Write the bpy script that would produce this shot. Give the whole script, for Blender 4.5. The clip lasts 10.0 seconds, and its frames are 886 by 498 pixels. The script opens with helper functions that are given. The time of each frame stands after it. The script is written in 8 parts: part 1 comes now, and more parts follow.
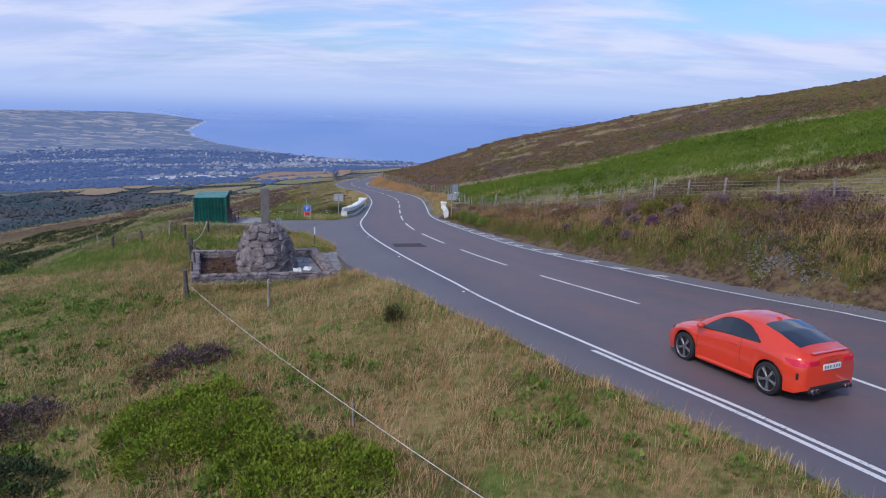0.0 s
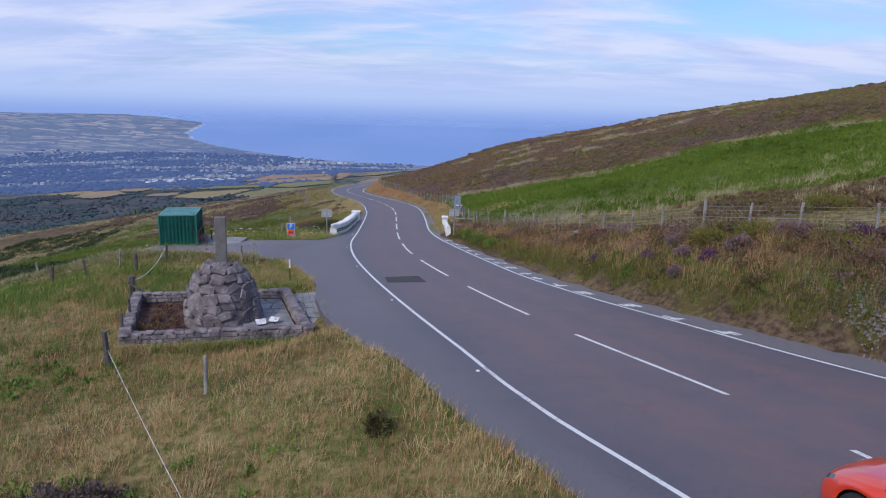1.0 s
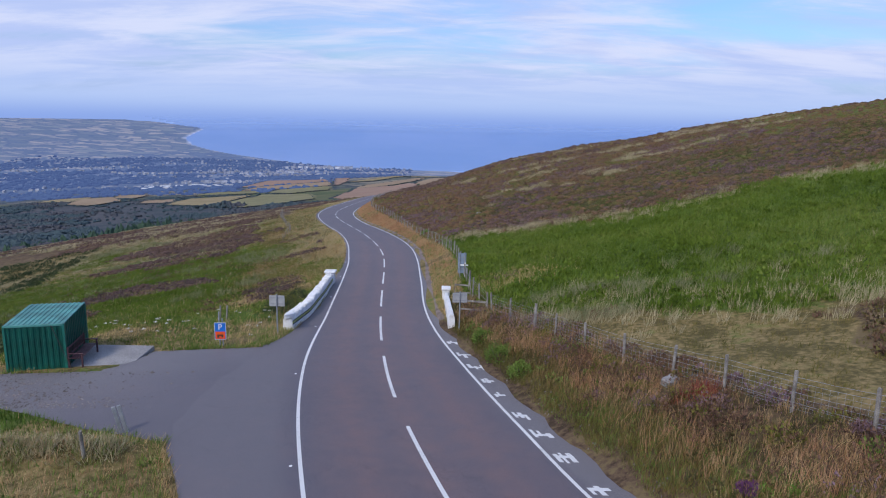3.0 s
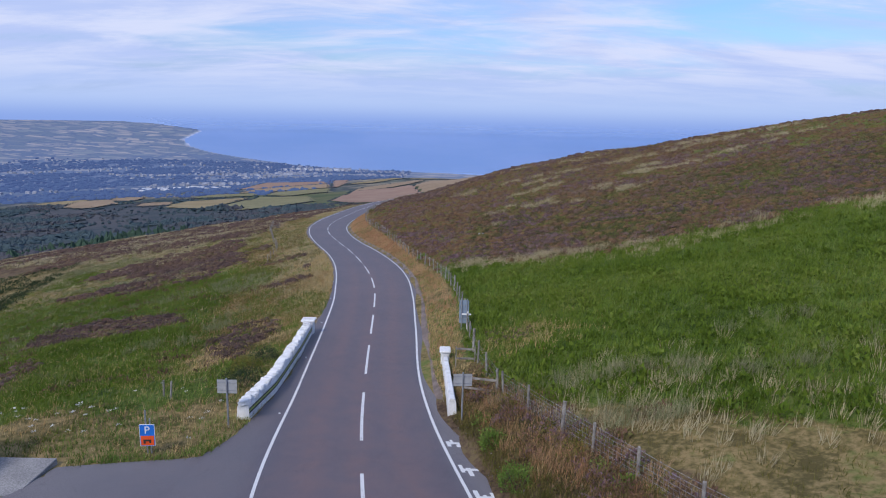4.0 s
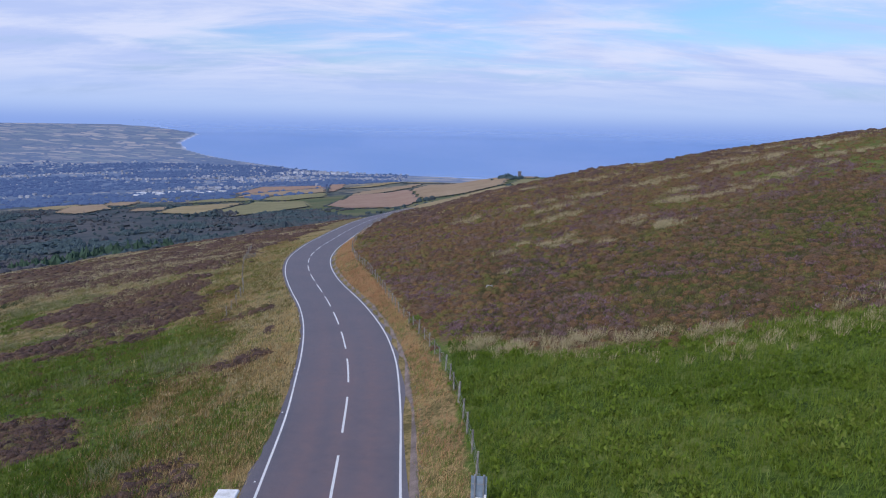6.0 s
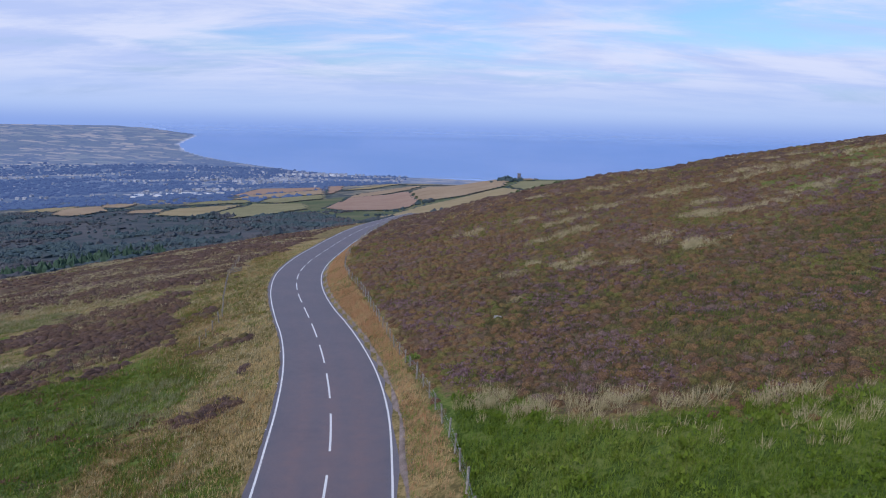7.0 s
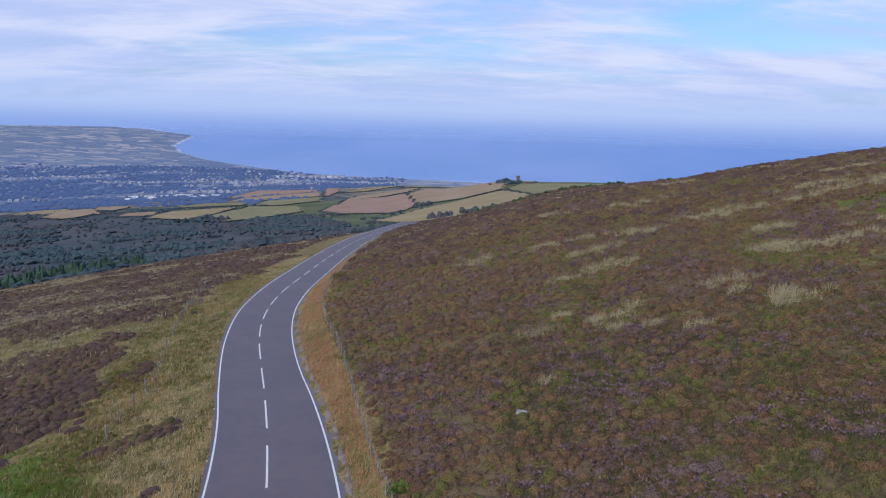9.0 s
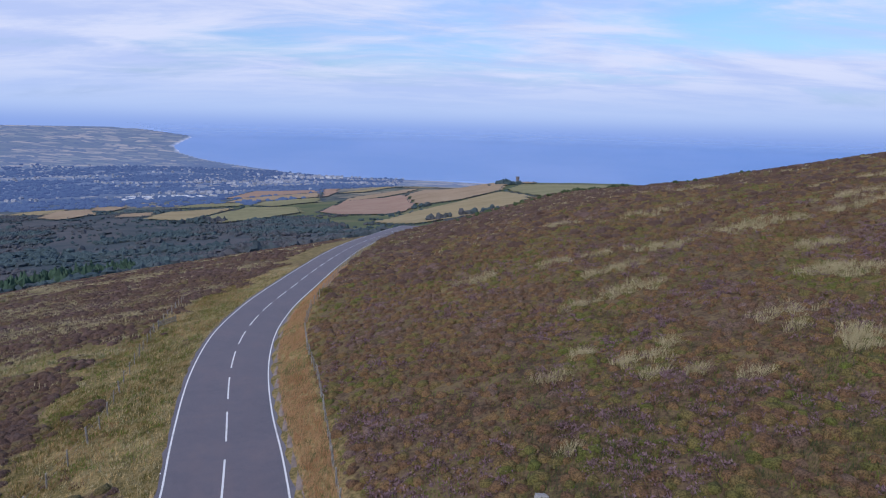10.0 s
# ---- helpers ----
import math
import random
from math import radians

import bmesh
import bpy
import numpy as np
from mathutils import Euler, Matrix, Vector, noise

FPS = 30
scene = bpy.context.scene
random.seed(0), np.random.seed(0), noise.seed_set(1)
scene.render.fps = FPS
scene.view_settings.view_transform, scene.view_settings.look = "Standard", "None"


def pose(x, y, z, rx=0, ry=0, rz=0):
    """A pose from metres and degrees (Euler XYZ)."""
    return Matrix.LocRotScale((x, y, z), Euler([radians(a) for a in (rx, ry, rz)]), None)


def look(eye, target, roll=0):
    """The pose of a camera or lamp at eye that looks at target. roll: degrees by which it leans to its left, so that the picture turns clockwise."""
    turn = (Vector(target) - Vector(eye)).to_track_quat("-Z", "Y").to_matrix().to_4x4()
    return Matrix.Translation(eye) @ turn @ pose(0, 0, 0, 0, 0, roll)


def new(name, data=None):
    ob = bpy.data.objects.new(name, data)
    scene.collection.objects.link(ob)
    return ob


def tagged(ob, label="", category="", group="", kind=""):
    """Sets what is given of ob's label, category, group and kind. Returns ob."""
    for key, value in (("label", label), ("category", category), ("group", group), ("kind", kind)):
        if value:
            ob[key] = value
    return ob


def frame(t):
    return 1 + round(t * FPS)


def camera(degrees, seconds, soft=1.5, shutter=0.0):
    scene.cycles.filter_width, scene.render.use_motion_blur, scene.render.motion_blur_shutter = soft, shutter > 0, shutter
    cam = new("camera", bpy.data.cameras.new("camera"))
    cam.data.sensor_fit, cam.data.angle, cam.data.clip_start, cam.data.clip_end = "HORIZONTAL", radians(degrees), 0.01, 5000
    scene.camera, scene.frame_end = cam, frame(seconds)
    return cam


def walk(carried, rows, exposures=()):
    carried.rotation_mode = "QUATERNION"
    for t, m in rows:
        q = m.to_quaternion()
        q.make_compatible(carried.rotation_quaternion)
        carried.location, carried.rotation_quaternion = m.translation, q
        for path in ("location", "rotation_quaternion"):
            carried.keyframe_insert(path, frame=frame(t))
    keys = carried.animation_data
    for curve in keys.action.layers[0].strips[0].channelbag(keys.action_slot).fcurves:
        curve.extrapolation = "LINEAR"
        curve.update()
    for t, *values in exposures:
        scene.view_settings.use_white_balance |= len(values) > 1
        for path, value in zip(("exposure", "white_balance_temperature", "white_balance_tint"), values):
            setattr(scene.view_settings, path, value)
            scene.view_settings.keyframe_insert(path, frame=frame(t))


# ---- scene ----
cam = camera(68.1, 10.0, 1.1)
METRES, EYE, TILT, LEAN, TURN = 84.5, 5.9, -12.2, -1.4, 0.0
ROWS = [
    (0.0, 0.0, 0.0, 0.0, -0.0, 0.0, 0.0),
    (0.5, -0.0007, 0.0339, 0.0079, -0.03, 0.09, 0.01),
    (1.0, -0.0021, 0.0751, 0.0179, -0.07, 0.22, 0.01),
    (1.5, -0.0032, 0.116, 0.0305, -0.08, 0.33, 0.05),
    (2.0, -0.0036, 0.1623, 0.0468, -0.11, 0.42, 0.1),
    (2.5, -0.0034, 0.2066, 0.0631, -0.14, 0.48, 0.14),
    (3.0, -0.003, 0.2558, 0.0811, -0.16, 0.56, 0.19),
    (4.5, -0.0019, 0.3957, 0.1336, -0.3, 0.74, 0.2),
    (5.0, -0.0017, 0.4463, 0.1514, -0.35, 0.81, 0.2),
    (5.5, -0.0019, 0.4932, 0.1665, -0.39, 0.86, 0.22),
    (6.0, -0.0024, 0.545, 0.1816, -0.44, 0.93, 0.22),
    (7.5, -0.0047, 0.6947, 0.2207, -0.58, 1.1, 0.18),
    (8.0, -0.0047, 0.7487, 0.2336, -0.63, 1.13, 0.17),
    (8.5, -0.0043, 0.799, 0.2452, -0.67, 1.16, 0.17),
    (9.0, -0.0035, 0.8532, 0.2573, -0.72, 1.18, 0.16),
    (9.5, -0.0026, 0.9031, 0.2683, -0.77, 1.19, 0.14),
    (10.0, -0.0011, 0.9583, 0.2801, -0.81, 1.21, 0.12),
]
walk(cam, [(t, pose(0, 0, EYE, TILT, LEAN, TURN) @ pose(METRES * x, METRES * y, METRES * z, 90 + pitch, roll, yaw)) for t, x, y, z, yaw, pitch, roll in ROWS],
     exposures=[(0.0, 0.0, 6500, 13), (10.0, 0.0, 6500, 13)])

# ---------------------------------------------------------------- world and light
def build_world():
    world = bpy.data.worlds.new("sky")
    scene.world = world
    world.use_nodes = True
    nt = world.node_tree
    nt.nodes.clear()
    N, L = nt.nodes.new, nt.links.new
    out, bg = N("ShaderNodeOutputWorld"), N("ShaderNodeBackground")
    sky = N("ShaderNodeTexSky")
    sky.sky_type, sky.sun_disc = "NISHITA", False
    sky.sun_elevation, sky.sun_rotation = radians(38), radians(215)
    sky.air_density, sky.dust_density, sky.ozone_density = 1.0, 2.0, 2.0
    co, sep = N("ShaderNodeTexCoord"), N("ShaderNodeSeparateXYZ")
    L(co.outputs["Generated"], sep.inputs[0])
    # clouds: stretched noise over the dome, seen flat near the horizon
    inv = N("ShaderNodeMath"); inv.operation = "ADD"; inv.inputs[1].default_value = 0.15
    absz = N("ShaderNodeMath"); absz.operation = "ABSOLUTE"
    L(sep.outputs[2], absz.inputs[0]); L(absz.outputs[0], inv.inputs[0])
    div = N("ShaderNodeVectorMath"); div.operation = "DIVIDE"
    comb = N("ShaderNodeCombineXYZ")
    for i in range(3):
        L(inv.outputs[0], comb.inputs[i])
    L(co.outputs["Generated"], div.inputs[0]); L(comb.outputs[0], div.inputs[1])

    def cloud_noise(scale, detail, rough, turn, stretch, at, warp=0.3):
        mp = N("ShaderNodeMapping"); mp.inputs["Scale"].default_value = (*stretch, 0.0)
        mp.inputs["Rotation"].default_value, mp.inputs["Location"].default_value = (0, 0, radians(turn)), (*at, 0)
        n = N("ShaderNodeTexNoise")
        n.inputs["Scale"].default_value, n.inputs["Detail"].default_value, n.inputs["Roughness"].default_value, n.inputs["Distortion"].default_value = scale, detail, rough, warp
        L(div.outputs[0], mp.inputs[0]); L(mp.outputs[0], n.inputs["Vector"])
        return n.outputs[0]

    def math2(op, a, b):
        m = N("ShaderNodeMath"); m.operation = op
        for k, v in enumerate((a, b)):
            if isinstance(v, (int, float)):
                m.inputs[k].default_value = v
            else:
                L(v, m.inputs[k])
        return m.outputs[0]

    def smooth(v, lo, hi, a=0.0, b=1.0):
        m = N("ShaderNodeMapRange"); m.interpolation_type = "SMOOTHSTEP"
        for k, q in enumerate((lo, hi, a, b)):
            m.inputs[k + 1].default_value = q
        L(v, m.inputs[0])
        return m.outputs[0]
    body = cloud_noise(0.8, 8, 0.55, -14, (0.6, 1.0), (2.3, 0.6), 0.4)
    wisp = cloud_noise(2.2, 9, 0.62, -24, (0.5, 1.1), (5.1, 3.7), 0.6)
    # the cover opens to clear blue high up and towards the open sea
    gap = math2("MULTIPLY", smooth(sep.outputs[2], 0.085, 0.12), smooth(sep.outputs[0], 0.12, 0.42))
    high = smooth(sep.outputs[2], 0.10, 0.20)
    cover = math2("SUBTRACT", math2("ADD", math2("MULTIPLY", body, 0.62), math2("MULTIPLY", wisp, 0.38)), math2("ADD", math2("MULTIPLY", gap, 0.10), math2("MULTIPLY", high, 0.055)))
    cov = smooth(cover, 0.30, 0.52)
    # bright cloud bodies carry grey-blue undersides
    cc = N("ShaderNodeMix"); cc.data_type = "RGBA"
    cc.inputs[6].default_value = (0.475, 0.595, 0.93, 1); cc.inputs[7].default_value = (0.665, 0.745, 0.975, 1)
    L(smooth(math2("ADD", math2("MULTIPLY", wisp, 0.4), math2("MULTIPLY", cloud_noise(1.7, 8, 0.6, -16, (0.5, 1.2), (8.0, 1.0)), 0.6)), 0.40, 0.60), cc.inputs[0])
    blue = N("ShaderNodeMix"); blue.data_type = "RGBA"; blue.blend_type = "MULTIPLY"; blue.inputs[0].default_value = 1
    blue.inputs[7].default_value = (SKY_GAIN * 0.80, SKY_GAIN * 1.04, SKY_GAIN * 1.42, 1)
    L(sky.outputs[0], blue.inputs[6])
    m1 = N("ShaderNodeMix"); m1.data_type = "RGBA"
    L(cov, m1.inputs[0]); L(blue.outputs[2], m1.inputs[6]); L(cc.outputs[2], m1.inputs[7])
    # the haze that lies over the sea at the horizon
    hz = N("ShaderNodeMapRange"); hz.interpolation_type = "SMOOTHSTEP"
    hz.inputs[1].default_value = 0.004; hz.inputs[2].default_value = 0.085
    hz.inputs[3].default_value = 1.0; hz.inputs[4].default_value = 0.0
    L(sep.outputs[2], hz.inputs[0])
    m2 = N("ShaderNodeMix"); m2.data_type = "RGBA"; m2.inputs[7].default_value = (*HAZE, 1)
    L(hz.outputs[0], m2.inputs[0]); L(m1.outputs[2], m2.inputs[6])
    sea = N("ShaderNodeMapRange"); sea.interpolation_type = "SMOOTHSTEP"
    sea.inputs[1].default_value = -0.016; sea.inputs[2].default_value = 0.018
    sea.inputs[3].default_value = 1.0; sea.inputs[4].default_value = 0.0
    L(sep.outputs[2], sea.inputs[0])
    m3 = N("ShaderNodeMix"); m3.data_type = "RGBA"; m3.inputs[7].default_value = (*SEA_EDGE, 1)
    L(sea.outputs[0], m3.inputs[0]); L(m2.outputs[2], m3.inputs[6])
    L(m3.outputs[2], bg.inputs[0]); L(bg.outputs[0], out.inputs[0])
    bg.inputs[1].default_value = 1.0


SKY_GAIN = 0.135
HAZE = (0.435, 0.58, 0.91)
SEA_EDGE = (0.26, 0.40, 0.81)
build_world()
sun = new("sun", bpy.data.lights.new("sun", "SUN"))
sun.data.energy, sun.data.angle, sun.data.color = 1.87, radians(10), (1.0, 0.93, 0.82)
sun.matrix_world = look((-40, -60, 70), (0, 0, 0))

# ---------------------------------------------------------------- the lie of the land
# road: height along y; painted edge lines; edges of the tarmac
ROAD_Y = [-60, 0, 20, 40, 60, 100, 130, 160, 200, 250, 340]
ROAD_Z = [2.6, 0.8, -0.17, -2.11, -4.1, -7.69, -10.37, -12.92, -16.31, -20.67, -28.4]
LINE_L = [(-60, 34), (-30, 21), (0, 10.6), (9.6, 7.2), (11.1, 6.49), (12.3, 5.92), (13.5, 5.23), (15, 4.43), (16.9, 3.42), (19.3, 2.15), (24.3, 0.45), (32.6, -2.15), (37, -3.4), (46, -5.5), (50, -6.15),
          (62, -7.1), (77, -8.25), (85, -9.0), (91, -9.8), (98, -10.8), (110, -13.1), (118, -15.2), (125, -17.4), (143, -22.4),
          (156, -24.9), (172, -26.3), (200, -26.5), (216, -26.3), (244, -25.4), (274, -22.6), (293, -19.4), (312, -16.4), (340, -11)]
LINE_R = [(-60, 52), (-30, 36), (0, 22.5), (19, 13.5), (21.5, 11.7), (24.3, 10.05), (28.3, 8.15), (32.1, 6.3), (34.3, 5.4), (37.3, 4.25), (43.5, 2.62), (50.6, 1.0), (57, -0.25), (61, -0.8),
          (75, -1.65), (88, -2.4), (97, -3.25), (105, -4.6), (114.5, -6.9), (124, -9.7), (131, -12.0), (147, -16.2), (158, -18.1),
          (170, -19.1), (192, -19.3), (219, -19.1), (255, -17.7), (274, -15.4), (293, -12.3), (312, -9.2), (340, -4)]
MID = [(-60, 43), (-30, 28.5), (0, 15.6), (12.4, 10.05), (20.6, 6.55), (28.8, 3.1), (37.6, 0.25), (46.5, -1.9), (55.6, -3.2), (64.5, -4.0), (72.8, -4.6), (81.8, -5.25),
       (90.8, -6.1), (99.4, -7.45), (108, -9.25), (116.5, -11.35), (125, -13.7), (133.5, -16.2), (141.3, -18.4), (150, -20.4),
       (158.7, -21.8), (167.5, -22.6), (192, -22.9), (219, -22.7), (250, -21.4), (274, -18.9), (293, -15.8), (312, -12.7), (340, -7.5)]
TAR_L = [(-60, 32), (-30, 19), (0, 8.9), (8.9, 6.2), (11.1, 5.1), (12.8, 3.9), (14.3, 2.95), (16.9, 1.7), (19.1, 0.4), (22.5, -1.1), (25.4, -2.9), (30.4, -4.7), (35, -5.8),
         (39.2, -7.5), (41.9, -8.9), (47, -9.2), (53, -8.9), (56.5, -8.2), (62, -8.0), (77, -8.9), (85, -9.4), (91, -10.1),
         (98, -11.1), (110, -13.4), (118, -15.5), (125, -17.7), (143, -22.8), (156, -25.3), (172, -26.7), (200, -26.9), (216, -26.7),
         (244, -25.8), (274, -23), (293, -19.8), (312, -16.8), (340, -11.4)]
TAR_R = [(-60, 54), (-30, 37.5), (0, 24), (19, 15.95), (21.5, 14.01), (24.3, 12.21), (28.3, 10.09), (32.1, 8.10), (34.3, 7.12), (37.3, 5.87), (43.5, 3.95), (50.6, 2.05), (57, 0.55), (61, -0.2),
         (75, -1.2), (88, -1.95), (97, -2.8), (105, -4.15), (114.5, -6.4), (124, -9.2), (131, -11.5), (147, -15.7), (158, -17.6), (170, -18.6),
         (192, -18.8), (219, -18.6), (255, -17.2), (274, -14.9), (293, -11.8), (312, -8.7), (340, -3.5)]


def smooth_line(rows, step=1.0):
    """Cubic through (y, x) rows, on even steps of y."""
    y, x = np.array([r[0] for r in rows], float), np.array([r[1] for r in rows], float)
    m = np.gradient(x, y)
    q = np.arange(y[0], y[-1] + 1e-6, step)
    i = np.clip(np.searchsorted(y, q, side="right") - 1, 0, len(y) - 2)
    h = y[i + 1] - y[i]
    t = (q - y[i]) / h
    return q, (2 * t**3 - 3 * t**2 + 1) * x[i] + (t**3 - 2 * t**2 + t) * h * m[i] + (3 * t**2 - 2 * t**3) * x[i + 1] + (t**3 - t**2) * h * m[i + 1]


LINES = {k: smooth_line(v) for k, v in (("l", LINE_L), ("r", LINE_R), ("m", MID), ("tl", TAR_L), ("tr", TAR_R))}


def along(key, y):
    return np.interp(y, *LINES[key])


def road_z(y):
    return np.interp(y, ROAD_Y, ROAD_Z)


def sstep(a, b, x):
    t = np.clip((x - a) / (b - a), 0, 1)
    return t * t * (3 - 2 * t)


# wide country: degrees below level at which the land lies, by bearing and distance from (0, 60, 11)
FAR_R = [0, 300, 450, 700, 1000, 1400, 1900, 2500, 3000, 3500, 4000, 4400, 4850, 6000]
BOWL = [9, 9, 8, 7.6, 7.2, 6.6, 6.05, 5.45, 4.75, 3.7, 2.6, 1.6, 0.55, 0.4]
FAR_AZ = [-40, -34, -16, -4, 6, 16, 40]
FAR_DEP = np.array([
    [12.8, 12.8, 12.3, 10.4, 8.9, 7.6, 6.9, 5.4, 4.7, 3.65, 2.55, 1.6, 1.0, 0.9],
    [12.8, 12.8, 12.3, 10.4, 8.9, 7.6, 6.9, 5.4, 4.7, 3.65, 2.55, 1.6, 1.0, 0.9],
    [11.2, 11.2, 11.0, 9.9, 8.6, 7.3, 6.3, 5.4, 4.7, 3.65, 2.55, 1.55, 0.98, 0.85],
    [9.9, 9.9, 9.8, 9.2, 8.1, 6.7, 5.6, 5.35, 4.7, 3.65, 2.55, 1.6, 0.6, 0.5],
    [8.6, 8.6, 8.6, 7.7, 6.3, 4.88, 5.6, 5.5, 4.85, 3.8, 2.7, 1.7, 0.65, 0.5],
    [8.0, 8.0, 8.0, 6.8, 5.4, 4.6, 5.6, 5.5, 4.85, 3.8, 2.7, 1.7, 0.65, 0.5],
    [8.0, 8.0, 8.0, 7.0, 6.0, 5.6, 5.8, 5.5, 4.85, 3.8, 2.7, 1.7, 0.65, 0.5]])
COAST_R = [2000, 2700, 2850, 3060, 3300, 3450, 3640, 3850, 4090, 4230, 4370, 4450, 4600, 4850, 6000]
COAST_AZ = [60, 25, -4.5, -10.8, -14.6, -16.8, -19.0, -20.5, -20.9, -20.25, -19.5, -20.9, -22.4, -25.0, -29]


def polar(x, y):
    return np.degrees(np.arctan2(x, y - 60)), np.hypot(x, y - 60)


def bowl_z(x, y):
    az, r = polar(x, y)
    return 11 - r * np.tan(np.radians(np.interp(r, FAR_R, BOWL)))


def far_z(x, y):
    az, r = polar(x, y)
    a = np.clip(np.interp(np.clip(az, -40, 40), FAR_AZ, np.arange(7)), 0, 5.999)
    i, f = a.astype(int), a % 1
    cols = np.array([np.interp(r, FAR_R, row) for row in FAR_DEP])
    dep = np.take_along_axis(cols, i[None], 0)[0] * (1 - f) + np.take_along_axis(cols, i[None] + 1, 0)[0] * f
    z = 11 - r * np.tan(np.radians(dep))
    land = sstep(-0.15, 0.25, np.interp(r, COAST_R, COAST_AZ) - az)
    coast = sstep(2150, 2350, r)
    return z * (1 - coast * (1 - land)) + coast * (1 - land) * np.minimum(bowl_z(x, y) - 12, np.where(r > 4300, z - 8, 1e9))


def waves(x, y, a, seed=0.0):
    """Soft unevenness made of a few crossed sines of length about a."""
    k = 2 * math.pi / a
    return (np.sin(k * (x * 0.8 + y * 0.5) + seed) + np.sin(k * (y * 1.1 - x * 0.45) * 0.83 + 1.7 * seed + 1) + np.sin(k * (x * 1.3 + y * 0.2) * 0.61 + 2.3 + seed)) / 3


def near_z(x, y):
    """Roadside slopes: falling away on the left of the road, rising to the hill on its right."""
    rz = road_z(y)
    ul, ur = along("tl", y) - x, x - along("tr", y)
    # left: level shelf about the memorial and lay-by, then the slope
    shelf = sstep(30, 38, y) * (1 - sstep(58, 70, y))
    s_left = np.interp(y, [0, 20, 30, 60, 90, 140, 175, 220], [0.12, 0.125, 0.105, 0.17, 0.20, 0.225, 0.17, 0.165])
    u = np.maximum(ul, 0)
    hl = -s_left * u * (1 - shelf) - shelf * (0.02 * u + 0.27 * np.maximum(u - 9.5, 0)) - 0.00018 * np.maximum(u - 30, 0) ** 2
    # right: cut bank and hill, rounded off at the top
    b = np.interp(y, [0, 26, 34, 41, 48, 60, 72, 105, 140, 165, 300], [2.3, 2.6, 2.2, 1.25, 0.8, 0.7, 0.55, 0.5, 1.6, 3.4, 3.5])
    w = np.interp(y, [0, 60, 105, 160], [2.0, 2.0, 3.0, 7.0])
    s = np.interp(y, [0, 45, 80, 110, 150, 200, 300], [0.185, 0.19, 0.242, 0.253, 0.226, 0.202, 0.14])
    v = np.maximum(ur, 0)
    ve = np.where(v > 85, 85 + 75 * np.tanh((v - 85) / 75), v)
    hr = b * (1 - np.exp(-v / w)) + s * ve
    rough = sstep(0.5, 6, np.maximum(u, v)) * (1 - sstep(-24, -21, x) * (1 - sstep(-9, -7, x)) * sstep(40.5, 42, y) * (1 - sstep(53, 56, y)))
    sod = 0.45 * np.exp(-((y - 40.3 - 0.06 * (x + 15)) / 0.55) ** 2) * sstep(-26, -22, x) * (1 - sstep(-10.2, -9.2, x))
    bed = (1 - sstep(3.9, 5.6, np.hypot(x + 8.1, y - 29.1))) * (ul > 0)
    z = rz + hl + hr + sod + rough * (0.16 * waves(x, y, 7.0) + 0.35 * waves(x, y, 23.0, 2.0) * sstep(3, 20, np.maximum(u, v)) + 0.05 * waves(x, y, 2.6, 4.0))
    return z * (1 - bed) + bed * -1.66


# the shoulder of the moor: rises and dips on a coarse net of x and y
MOOR_X = [-5, 15, 35, 55, 80, 110, 150, 200]
MOOR_Y = [110, 140, 165, 190, 215, 245, 280, 330, 390]
MOOR_Z = np.array([
    [0.0, 0.0, 0.0, 0.0, 0.0, 0.0, 0.0, 0.0],
    [-0.5, -0.1, -0.1, -0.1, -0.6, -1.35, -1.05, -0.6],
    [-1.15, 0.5, 0.05, 0.5, -0.95, -1.5, -1.4, -0.95],
    [-1.7, 1.5, 1.75, 0.0, -0.1, -1.0, -0.95, -0.7],
    [-0.8, 0.95, 2.35, 1.4, 1.5, 0.25, 0.25, 0.1],
    [-1.3, 0.6, 1.3, 0.95, 0.8, 2.45, 1.9, 1.15],
    [-2.6, -0.75, 0.55, 1.05, 1.2, 1.9, 2.3, 2.45],
    [-3.05, -1.2, 0.45, 1.75, 1.05, 0.45, 2.2, 3.9],
    [-3.25, -1.3, 0.65, 2.35, 0.3, -1.9, 2.1, 5.55]])


def shoulder(x, y):
    z = 0
    for dx, dy in ((0, 0), (4, 3), (-4, -3), (3, -5), (-3, 5)):
        a = np.clip(np.interp(x + dx, MOOR_X, np.arange(8)), 0, 6.999)
        b = np.clip(np.interp(y + dy, MOOR_Y, np.arange(9)), 0, 7.999)
        i, j = a.astype(int), b.astype(int)
        a, b = a - i, b - j
        z = z + 0.2 * ((MOOR_Z[j, i] * (1 - a) + MOOR_Z[j, i + 1] * a) * (1 - b) + (MOOR_Z[j + 1, i] * (1 - a) + MOOR_Z[j + 1, i + 1] * a) * b)
    return z * sstep(2, 16, x - along("tr", np.clip(y, -60, 340))) * sstep(520, 410, y)


def ground_z(x, y):
    x, y = np.asarray(x, float), np.asarray(y, float)
    az, r = polar(x, y)
    left = 1 - sstep(-12, 30, az)
    r0, r1 = 190 + 130 * (1 - left), 400 + 160 * (1 - left)
    k = np.where(y < 0, sstep(150, 500, np.hypot(x, y)), sstep(0, 1, (r - r0) / (r1 - r0)))
    far = np.where(y < -20, np.where(x > 0, 25.0, -60.0), far_z(x, np.maximum(y, 61.0)))
    return near_z(x, np.clip(y, -60, 340)) * (1 - k) + far * k + shoulder(x, y)


